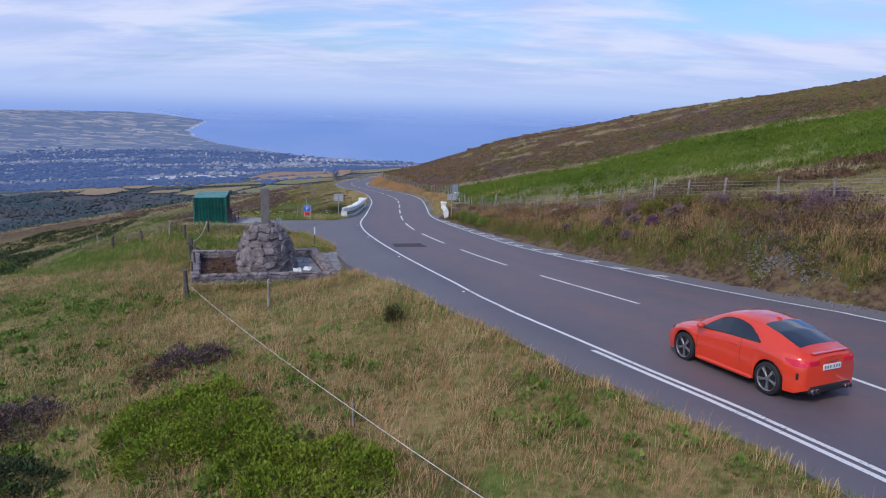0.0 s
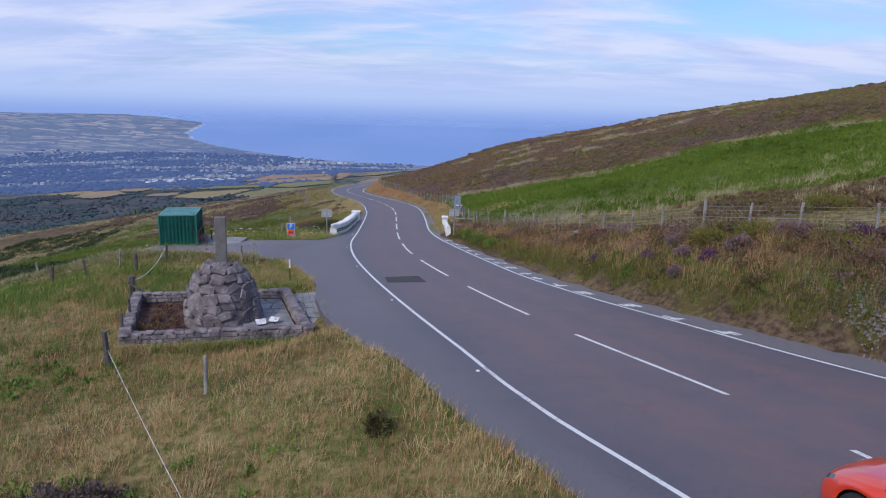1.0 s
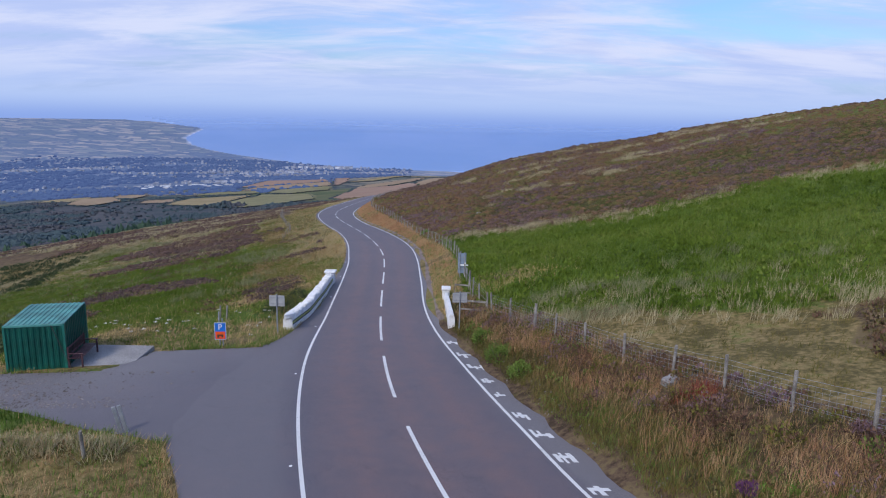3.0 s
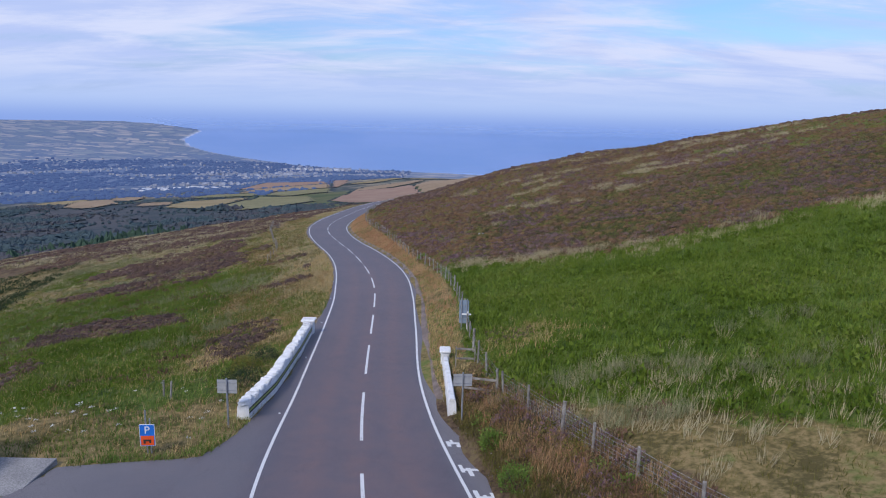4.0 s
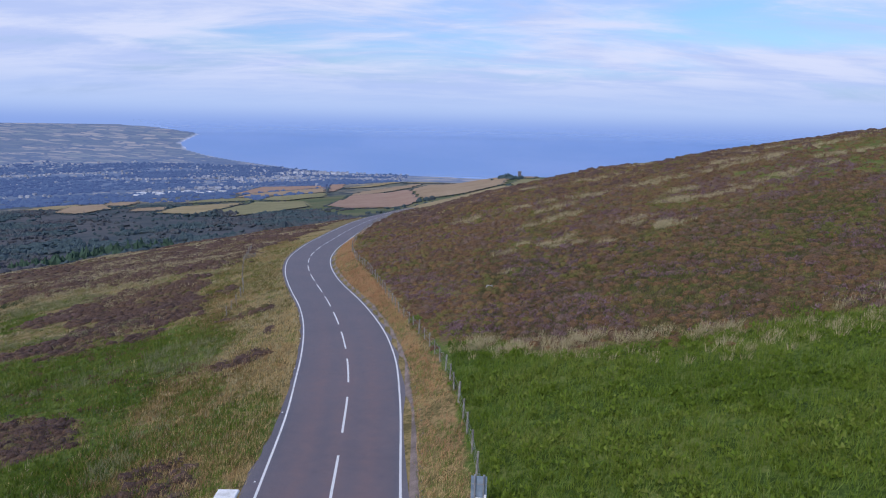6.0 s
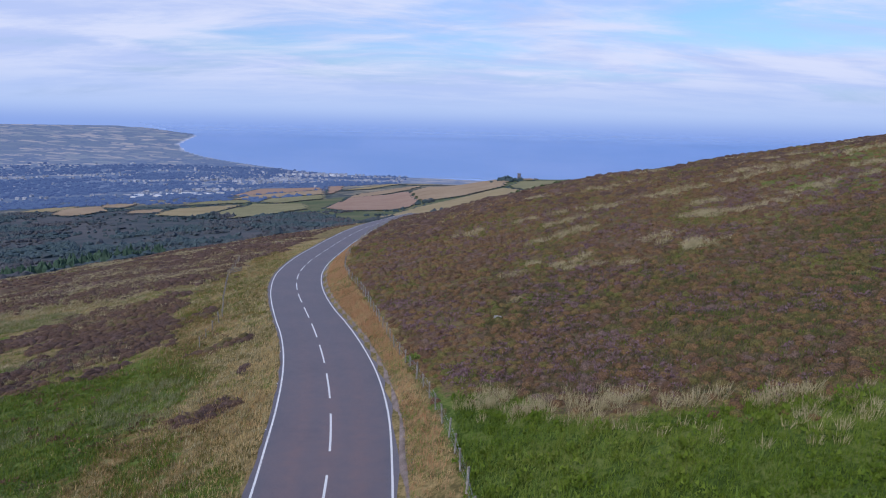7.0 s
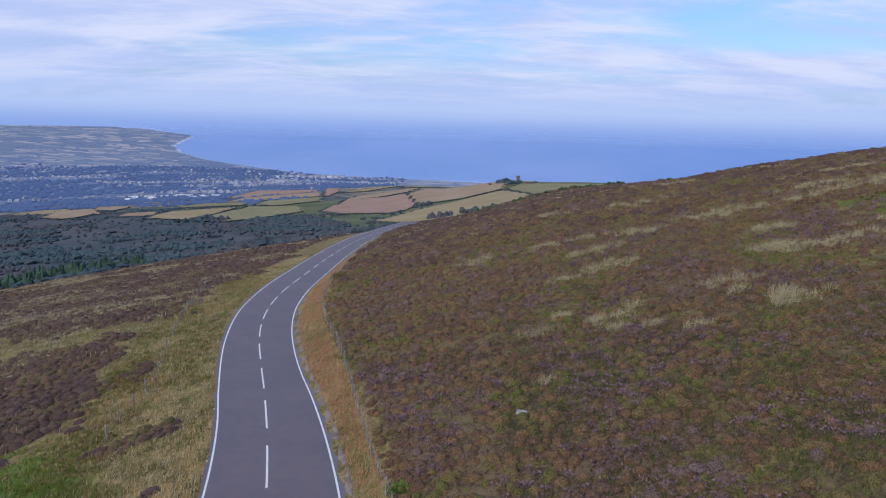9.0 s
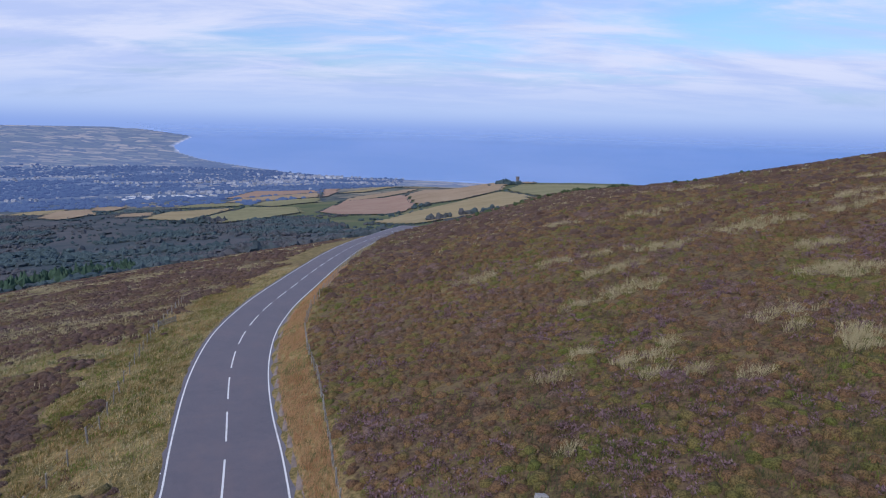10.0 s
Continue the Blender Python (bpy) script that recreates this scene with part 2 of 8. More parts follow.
def speckle(x, y, size, seed=0):
    """Value noise from 0 to 1 on a lattice of the given size."""
    def h(i, j):
        n = (i.astype(np.int64) * 374761393 + j.astype(np.int64) * 668265263 + seed * 1442695041) & 0x7FFFFFFF
        n = ((n ^ (n >> 13)) * 1274126177) & 0x7FFFFFFF
        return ((n ^ (n >> 16)) & 0xFFFF) / 65535.0
    u, v = x / size, y / size
    i, j = np.floor(u), np.floor(v)
    f, g = u - i, v - j
    f, g = f * f * (3 - 2 * f), g * g * (3 - 2 * g)
    return (h(i, j) * (1 - f) + h(i + 1, j) * f) * (1 - g) + (h(i, j + 1) * (1 - f) + h(i + 1, j + 1) * f) * g


def patches(x, y, size, seed=0):
    return 0.55 * speckle(x, y, size, seed) + 0.3 * speckle(x, y, size * 0.43, seed + 7) + 0.15 * speckle(x, y, size * 0.19, seed + 13)


# ---------------------------------------------------------------- mesh helpers
def quick_mesh(name, verts, quads, mat, smooth=False):
    """A large mesh of quads or triangles from arrays."""
    verts, quads = np.asarray(verts, np.float32), np.asarray(quads, np.int32)
    n = quads.shape[1]
    me = bpy.data.meshes.new(name)
    me.vertices.add(len(verts)); me.vertices.foreach_set("co", verts.ravel())
    me.loops.add(quads.size); me.loops.foreach_set("vertex_index", quads.ravel())
    me.polygons.add(len(quads))
    me.polygons.foreach_set("loop_start", np.arange(len(quads), dtype=np.int32) * n)
    me.polygons.foreach_set("use_smooth", np.full(len(quads), smooth))
    me.materials.append(mat)
    me.update(calc_edges=True)
    return new(name, me)


def part(name, bm, mat, parent=None, label="", smooth=False):
    me = bpy.data.meshes.new(name)
    bmesh.ops.recalc_face_normals(bm, faces=bm.faces)
    bm.to_mesh(me); bm.free()
    me.materials.append(mat)
    if smooth:
        me.polygons.foreach_set("use_smooth", [True] * len(me.polygons))
    ob = new(name, me)
    if parent:
        ob.parent = parent
    if label:
        ob["label"] = label
    return ob


def thing(name, label, category, m=None, group="", kind=""):
    ob = new(name)
    ob.empty_display_size = 0.2
    if m is not None:
        ob.matrix_basis = m
    return tagged(ob, label, category, group, kind)


def box(bm, x0, x1, y0, y1, z0, z1, bevel=0.0, m=None):
    r = bmesh.ops.create_cube(bm, size=1)
    vs = r["verts"]
    for v in vs:
        v.co = Vector(((x0 + x1) / 2 + v.co.x * (x1 - x0), (y0 + y1) / 2 + v.co.y * (y1 - y0), (z0 + z1) / 2 + v.co.z * (z1 - z0)))
    if bevel:
        es = list({e for v in vs for e in v.link_edges})
        vs = list({v for f in bmesh.ops.bevel(bm, geom=es, offset=bevel, segments=1, affect="EDGES")["faces"] for v in f.verts} | {v for v in vs if v.is_valid})
    if m is not None:
        bmesh.ops.transform(bm, matrix=m, verts=vs)
    return vs


def rod(bm, a, b, r, n=8, r2=None):
    a, b = Vector(a), Vector(b)
    d = b - a
    res = bmesh.ops.create_cone(bm, cap_ends=True, segments=n, radius1=r, radius2=r if r2 is None else r2, depth=d.length)
    m = Matrix.Translation((a + b) / 2) @ d.to_track_quat("Z", "Y").to_matrix().to_4x4()
    bmesh.ops.transform(bm, matrix=m, verts=res["verts"])
    return res["verts"]


def gz(x, y):
    return float(ground_z(np.array([x]), np.array([y]))[0])

# ---------------------------------------------------------------- materials
def material(name, rough=0.8, metal=0.0):
    m = bpy.data.materials.new(name)
    m.use_nodes = True
    b = m.node_tree.nodes["Principled BSDF"]
    b.inputs["Roughness"].default_value, b.inputs["Metallic"].default_value = rough, metal
    return m, m.node_tree, b


def ramp(nt, stops):
    n = nt.nodes.new("ShaderNodeValToRGB")
    e = n.color_ramp.elements
    while len(e) < len(stops):
        e.new(0.5)
    for k, (p, c) in zip(e, stops):
        k.position, k.color = p, (*c, 1)
    return n


def noise_node(nt, scale, detail=4, rough=0.55, vec=None, dist=0.0):
    n = nt.nodes.new("ShaderNodeTexNoise")
    n.inputs["Scale"].default_value, n.inputs["Detail"].default_value, n.inputs["Roughness"].default_value = scale, detail, rough
    n.inputs["Distortion"].default_value = dist
    if vec is None:
        g = nt.nodes.new("ShaderNodeNewGeometry")
        vec = g.outputs["Position"]
    nt.links.new(vec, n.inputs["Vector"])
    return n


def mixc(nt, fac, a, b, mode="MIX"):
    n = nt.nodes.new("ShaderNodeMix")
    n.data_type, n.blend_type = "RGBA", mode
    for s, v in ((0, fac), (6, a), (7, b)):
        if isinstance(v, (int, float)):
            n.inputs[s].default_value = v
        elif isinstance(v, tuple):
            n.inputs[s].default_value = (*v, 1)
        else:
            nt.links.new(v, n.inputs[s])
    return n.outputs[2]


def maprange(nt, v, a, b, c=0.0, d=1.0):
    n = nt.nodes.new("ShaderNodeMapRange")
    n.interpolation_type = "SMOOTHSTEP"
    for i, q in enumerate((a, b, c, d)):
        n.inputs[i + 1].default_value = q
    nt.links.new(v, n.inputs[0])
    return n.outputs[0]


def bump(nt, bsdf, height, strength=0.3, dist=0.02):
    n = nt.nodes.new("ShaderNodeBump")
    n.inputs["Strength"].default_value, n.inputs["Distance"].default_value = strength, dist
    nt.links.new(height, n.inputs["Height"])
    nt.links.new(n.outputs[0], bsdf.inputs["Normal"])


def surface(name, stops, scale, rough=0.85, fine=0.0, metal=0.0, bump_s=0.3, bump_d=0.02, detail=5, spread=0.25, local=False):
    """A worn surface: a ramp over large noise, broken by fine noise; alike pieces differ a little."""
    m, nt, b = material(name, rough, metal)
    vec = None
    if local:
        vec = nt.nodes.new("ShaderNodeTexCoord").outputs["Object"]
    n = noise_node(nt, scale, detail, vec=vec)
    r = ramp(nt, stops)
    nt.links.new(maprange(nt, n.outputs[0], 0.28, 0.72), r.inputs[0])
    f = noise_node(nt, fine or scale * 11, 3, vec=vec)
    v = maprange(nt, f.outputs[0], 0.3, 0.7, 1 - spread, 1 + spread)
    cb = nt.nodes.new("ShaderNodeCombineColor")
    for i in range(3):
        nt.links.new(v, cb.inputs[i])
    c = mixc(nt, 1.0, r.outputs[0], cb.outputs[0], "MULTIPLY")
    nt.links.new(c, b.inputs["Base Color"])
    if bump_s:
        bump(nt, b, f.outputs[0], bump_s, bump_d)
    return m


def leafy(name, cols, scale=0.15, rough=0.75, trans=0.15):
    """Blades and leaves: each island its own shade, whole patches leaning one way."""
    m, nt, b = material(name, rough)
    g = nt.nodes.new("ShaderNodeNewGeometry")
    n = noise_node(nt, scale, 3)
    add = nt.nodes.new("ShaderNodeMath"); add.operation = "MULTIPLY_ADD"
    add.inputs[1].default_value = 0.55
    nt.links.new(g.outputs["Random Per Island"], add.inputs[0])
    nt.links.new(maprange(nt, n.outputs[0], 0.3, 0.7, 0, 0.45), add.inputs[2])
    r = ramp(nt, [(i / (len(cols) - 1), c) for i, c in enumerate(cols)])
    nt.links.new(add.outputs[0], r.inputs[0])
    nt.links.new(r.outputs[0], b.inputs["Base Color"])
    b.inputs["Specular IOR Level"].default_value = 0.2
    return m


def ground_material():
    m, nt, b = material("hillside_soil_and_turf", 0.95)
    at = nt.nodes.new("ShaderNodeAttribute"); at.attribute_name = "zone"
    sep = nt.nodes.new("ShaderNodeSeparateColor")
    nt.links.new(at.outputs["Color"], sep.inputs[0])
    n_mid, n_fine = noise_node(nt, 0.55, 6, 0.62), noise_node(nt, 4.0, 5, 0.65)
    dry = ramp(nt, [(0.2, (0.105, 0.086, 0.032)), (0.5, (0.19, 0.148, 0.06)), (0.8, (0.30, 0.22, 0.10))])
    green = ramp(nt, [(0.2, (0.04, 0.068, 0.012)), (0.5, (0.075, 0.118, 0.02)), (0.8, (0.135, 0.165, 0.042))])
    heath = ramp(nt, [(0.2, (0.058, 0.039, 0.025)), (0.5, (0.118, 0.078, 0.05)), (0.8, (0.165, 0.122, 0.062))])
    mixn = mixc(nt, 0.5, n_mid.outputs[0], n_fine.outputs[0])
    f = maprange(nt, mixn, 0.33, 0.67)
    for r in (dry, green, heath):
        nt.links.new(f, r.inputs[0])

    def edge(v):
        a = nt.nodes.new("ShaderNodeMath"); a.operation = "ADD"
        o = maprange(nt, n_mid.outputs[0], 0.3, 0.7, -0.35, 0.35)
        nt.links.new(v, a.inputs[0]); nt.links.new(o, a.inputs[1])
        return maprange(nt, a.outputs[0], 0.35, 0.65)

    c = mixc(nt, edge(sep.outputs[1]), dry.outputs[0], green.outputs[0])
    c = mixc(nt, edge(sep.outputs[0]), c, heath.outputs[0])
    # the country beyond the hill: rough pasture and dark woods
    past = ramp(nt, [(0.3, (0.06, 0.085, 0.045)), (0.5, (0.105, 0.125, 0.06)), (0.7, (0.16, 0.15, 0.085))])
    nt.links.new(noise_node(nt, 0.012, 6, 0.6).outputs[0], past.inputs[0])
    # wood floor in blue-grey, with the valley haze painted into its colour
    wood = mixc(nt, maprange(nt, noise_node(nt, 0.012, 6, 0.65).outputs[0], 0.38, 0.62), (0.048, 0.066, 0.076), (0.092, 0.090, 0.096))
    far = mixc(nt, sep.outputs[2], c, past.outputs[0])
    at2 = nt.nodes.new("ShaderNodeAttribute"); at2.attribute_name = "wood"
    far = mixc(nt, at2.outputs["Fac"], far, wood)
    nt.links.new(far, b.inputs["Base Color"])
    b.inputs["Specular IOR Level"].default_value = 0.15
    bump(nt, b, mixn, 0.8, 0.12)
    return m


def tarmac_material():
    m, nt, b = material("worn_tarmac", 0.64)
    big, mid, fine = noise_node(nt, 0.22, 5), noise_node(nt, 1.4, 5), noise_node(nt, 90, 2)
    r = ramp(nt, [(0.25, (0.090, 0.084, 0.103)), (0.5, (0.116, 0.103, 0.122)), (0.75, (0.152, 0.119, 0.128))])
    nt.links.new(mixc(nt, 0.35, big.outputs[0], mid.outputs[0]), r.inputs[0])
    v = maprange(nt, fine.outputs[0], 0.25, 0.75, 0.7, 1.3)
    cb = nt.nodes.new("ShaderNodeCombineColor")
    for i in range(3):
        nt.links.new(v, cb.inputs[i])
    # lanes worn to their reddish stone, margins grey
    at = nt.nodes.new("ShaderNodeAttribute"); at.attribute_name = "wear"
    wn = nt.nodes.new("ShaderNodeMath"); wn.operation = "MULTIPLY"
    nt.links.new(at.outputs["Fac"], wn.inputs[0])
    nt.links.new(maprange(nt, mid.outputs[0], 0.3, 0.7, 0.55, 1.0), wn.inputs[1])
    base = mixc(nt, wn.outputs[0], r.outputs[0], (0.178, 0.117, 0.116))
    sh = nt.nodes.new("ShaderNodeAttribute"); sh.attribute_name = "margin"
    base = mixc(nt, sh.outputs["Fac"], base, (0.185, 0.172, 0.178))
    # thin cracks and tar seams
    cr = nt.nodes.new("ShaderNodeTexVoronoi"); cr.feature = "DISTANCE_TO_EDGE"; cr.inputs["Scale"].default_value = 0.22
    g = nt.nodes.new("ShaderNodeNewGeometry")
    wob = noise_node(nt, 1.6, 4)
    ad = nt.nodes.new("ShaderNodeVectorMath"); ad.operation = "ADD"
    nt.links.new(g.outputs["Position"], ad.inputs[0]); nt.links.new(wob.outputs["Color"], ad.inputs[1])
    nt.links.new(ad.outputs[0], cr.inputs["Vector"])
    crack = maprange(nt, cr.outputs["Distance"], 0.002, 0.006, 0.2, 0.0)
    base = mixc(nt, crack, base, (0.05, 0.046, 0.05))
    c = mixc(nt, 1.0, base, cb.outputs[0], "MULTIPLY")
    nt.links.new(c, b.inputs["Base Color"])
    bump(nt, b, fine.outputs[0], 0.25, 0.006)
    return m


def paint_material():
    m, nt, b = material("worn_road_paint", 0.7)
    n, big = noise_node(nt, 14, 6, 0.7), noise_node(nt, 0.8, 3)
    f = maprange(nt, mixc(nt, 0.35, n.outputs[0], big.outputs[0]), 0.34, 0.46)
    nt.links.new(mixc(nt, f, (0.22, 0.21, 0.21), (0.74, 0.74, 0.73)), b.inputs["Base Color"])
    return m


M_ground = ground_material()
M_tar = tarmac_material()
M_paint = paint_material()


def water_material():
    m, nt, b = material("sea_water", 0.4)
    n = noise_node(nt, 0.0016, 5)
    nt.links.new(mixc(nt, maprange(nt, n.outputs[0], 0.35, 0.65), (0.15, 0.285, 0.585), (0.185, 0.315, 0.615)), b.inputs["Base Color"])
    w = noise_node(nt, 0.06, 4)
    bump(nt, b, w.outputs[0], 0.15, 1.5)
    b.inputs["IOR"].default_value = 1.33
    # horizon haze put in as transparency: far water thins into the sky
    at = nt.nodes.new("ShaderNodeAttribute"); at.attribute_name = "haze_alpha"
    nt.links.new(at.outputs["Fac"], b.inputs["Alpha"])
    return m


M_water = water_material()


# ---------------------------------------------------------------- ground, sea, road
# the seaward slope: heather, turf and rush beds, as (x, y, half length, half width, turn in degrees)
BEDS = {"heather": [(-30, 88.5, 9.0, 3.8, -20), (-13.9, 74.8, 5.0, 2.4, 90), (-36, 127, 9.5, 11, 0), (-46, 142, 12, 10, 0), (-15.5, 99, 3, 1.6, 40), (-20, 118, 3.5, 1.6, 20), (-14.5, 108, 1.6, 1.2, 0), (-48, 118, 5, 2, 0)],
        "turf": [(-13.4, 62.5, 4.2, 5.0, 0), (-34.6, 99.5, 11, 7, 0), (-62, 139, 7, 6, 0), (-25, 94, 3.4, 4.5, 0), (-36, 109, 13, 7, 0), (-24, 79.5, 6, 4, 0), (-17, 92, 1.6, 5, 0), (-33, 76, 6, 5, 0)],
        "rush": [(-22.5, 104, 3.2, 6, 20), (-19.5, 75.6, 2.2, 1.4, 0), (-62, 150, 9, 4.5, 0), (-29, 101, 3, 3, 0), (-36, 97, 4, 1.2, 20), (-17.5, 83, 1.2, 5, 0), (-44, 124, 9, 1.6, 0)]}


def bed(kind, x, y, soft=0.25):
    v = np.zeros(np.shape(x))
    for cx, cy, a, b, turn in BEDS[kind]:
        c, s = math.cos(math.radians(turn)), math.sin(math.radians(turn))
        d = np.hypot(((x - cx) * c + (y - cy) * s) / a, ((y - cy) * c - (x - cx) * s) / b)
        v = np.maximum(v, sstep(1 + soft, 1 - soft, d + 1.3 * (patches(x, y, 4, 5) - 0.5)))
    return v


def bank_width(y):
    return np.interp(y, [0, 20, 30, 45, 52, 60, 80], [7.0, 5.6, 5.0, 4.7, 3.9, 3.2, 3.2])


def strip_width(y):
    return np.interp(y, [58, 66, 76, 90, 103, 122, 144, 163, 220], [2.6, 1.9, 2.6, 2.5, 1.6, 2.6, 3.2, 3.3, 3.0])


def zone(x, y):
    """Heather, green grass, open fields, woods: 0 to 1 each, at plan places."""
    yc = np.clip(y, -60, 340)
    ul, ur = along("tl", yc) - x, x - along("tr", yc)
    az, r = polar(x, y)
    pa, pb = patches(x, y, 9, 1) - 0.5, patches(x, y, 30, 2) - 0.5
    # hill on the right of the road: lush field below, heather above
    edge = np.interp(x, [-6, 1, 7, 15, 25, 45, 90], [106, 97, 91, 86.5, 85, 76, 66]) + 8 * pa
    foot = np.interp(x, [0, 3, 6.4, 9.6, 13, 18, 25, 40], [61, 57, 55, 52, 50.5, 49, 45.5, 41]) + 5 * pa
    sw = strip_width(y)
    heath = sstep(0, 1.6, ur - sw) * sstep(-3, 3, y - edge) * (0.72 + 1.1 * pb)
    green = sstep(-0.2, 0.8, ur - sw) * sstep(-2, 2, y - foot) * (1 - sstep(-3, 3, y - edge))
    green = np.maximum(green, sstep(3, 6, ur) * sstep(-3, 3, y - edge) * sstep(-0.02, 0.25, pb + 0.7 * pa) * 0.45)
    hag = sstep(-0.14, 0.04, pb + 0.9 * pa)
    bw = bank_width(y)
    heath = np.maximum(heath, sstep(0.3, 1.2, ur - bw) * (1 - sstep(-3, 2, y - foot)) * hag)
    green = np.maximum(green, sstep(0.5, 2, ur - bw) * (1 - sstep(-3, 2, y - foot)) * (1 - hag) * 0.25)
    green = np.maximum(green, sstep(1.2, 0.4, ur) * (ur > -0.8) * 0.3 * (y < 75))
    olive = sstep(12, 48, x) * sstep(230, 150, y) * sstep(-0.08, 0.10, pb + 0.5 * pa) * sstep(-3, 3, y - edge)
    heath = heath * (1 - 0.75 * olive)
    green = np.maximum(green, 0.6 * olive)
    # slope on the left
    le = 10 + 7 * sstep(150, 120, y) + 34 * pa
    heath = np.maximum(heath, sstep(-3, 3, ul - le) * sstep(78, 125, y + 60 * pa) * sstep(-0.12, 0.02, pb + 0.5 * pa + 0.22 * sstep(115, 140, y)))
    green = np.maximum(green, sstep(7, 13, ul + 12 * pa) * sstep(52, 60, y) * (1 - sstep(88, 112, y)) * 0.9)
    green = np.maximum(green, sstep(6, 11, ul + 10 * pa) * sstep(60, 80, y) * (1 - sstep(112, 140, y)) * (0.62 + 0.9 * pb + 0.6 * pa))
    heath = np.maximum(heath, sstep(-1.8, -0.9, ur) * sstep(1.5, 0, ur - bw) * (y < 60) * (0.9 + 0.5 * pa))
    green = np.maximum(green, sstep(0.5, 3, ul) * (y < 62) * sstep(-0.05, 0.12, pa + 0.6 * pb + 0.12 * sstep(27, 33, y)) * 0.8)
    heath = np.maximum(heath, sstep(18, 26, ul + 14 * pa) * (1 - sstep(40, 60, y)) * sstep(0, 0.1, pb))
    low = (ul > 2.5) * (y > 60) * (1 - sstep(150, 175, y))
    bh, bt, br = bed("heather", x, y), bed("turf", x, y), bed("rush", x, y)
    heath = heath * (1 - low * 0.85) + low * np.clip(bh - 0.15 * heath, 0, 1)
    green = green * (1 - low * 0.6) + low * np.maximum(bt, 0.55 * br) * 0.75
    green = green * (1 - low * bh)
    green = np.maximum(green, (ul > 0.3) * (y > 58) * sstep(0.47, 0.58, patches(x, y, 7, 66)) * np.interp(y, [95, 125], [0.6, 0.15]) * (1 - bh))
    beyond = sstep(9, 13, ul + 14 * pa) * sstep(150, 172, y) * (r < 330)
    heath = np.maximum(heath, beyond * (0.9 + 0.5 * pa))
    green = green * (1 - 0.8 * beyond)
    green = np.maximum(green, low * sstep(6, 10, ul + 8 * pa) * (0.85 + 0.8 * pb) * (1 - bh) * (1 - 0.8 * sstep(108, 128, y)))
    dell = sstep(16, 24, ul) * (y > 20) * sstep(105, 80, y)
    green = np.maximum(green, dell * (0.75 + 0.8 * pa))
    heath = np.maximum(heath, dell * sstep(0.02, 0.14, pa + 0.5 * pb))
    fields = sstep(430, 520, r) * (y > 0)
    line = np.interp(az, [-40, -34, -16, -8, -3], [1500, 1450, 1380, 900, 480]) + 200 * pb  # where the fields begin
    wood = sstep(262, 282, r + 25 * pb) * (1 - sstep(-20, 20, r - line)) * sstep(-1, -4, az) * (y > 0)
    return heath.clip(0, 1), green.clip(0, 1), fields, wood


def build_ground():
    def axis(lo, hi, a, b, step):
        mid = np.arange(a, b + 0.01, step)
        up, dn = [b], [a]
        s = step
        while up[-1] < hi:
            s = min(s * 1.06, 26); up.append(up[-1] + s)
        s = step
        while dn[-1] > lo:
            s = min(s * 1.06, 60); dn.append(dn[-1] - s)
        return np.array(dn[:0:-1] + list(mid) + up[1:])
    xs, ys = axis(-1500, 1500, -60, 50, 0.95), axis(-500, 1600, -5, 200, 0.95)
    X, Y = np.meshgrid(xs, ys)
    Z = ground_z(X, Y)
    yc = np.clip(Y, -60, 340)
    inside = np.minimum(X - along("tl", yc), along("tr", yc) - X)
    Z = Z - 0.30 * sstep(0.2, 1.2, inside) * (Y < 345)
    heath, green, fields, wood = zone(X, Y)
    nx, ny = len(xs), len(ys)
    i = np.arange(ny - 1)[:, None] * nx + np.arange(nx - 1)[None]
    az, r = polar(X, Y)
    quads = np.stack([i, i + 1, i + nx + 1, i + nx], -1).reshape(-1, 4)
    keep = (r.ravel()[quads] < 1480).any(1)
    ob = quick_mesh("ground", np.stack([X, Y, Z], -1).reshape(-1, 3), quads[keep], M_ground, True)
    at = ob.data.attributes.new("zone", "FLOAT_COLOR", "POINT")
    at.data.foreach_set("color", np.stack([heath, green, fields, np.ones_like(X)], -1).astype(np.float32).ravel())
    aw = ob.data.attributes.new("wood", "FLOAT", "POINT")
    aw.data.foreach_set("value", wood.astype(np.float32).ravel())
    tagged(ob, "moorland hillside of dry grass, heather and green turf running down to fields", "ground", kind="structure")
    return ob


build_ground()


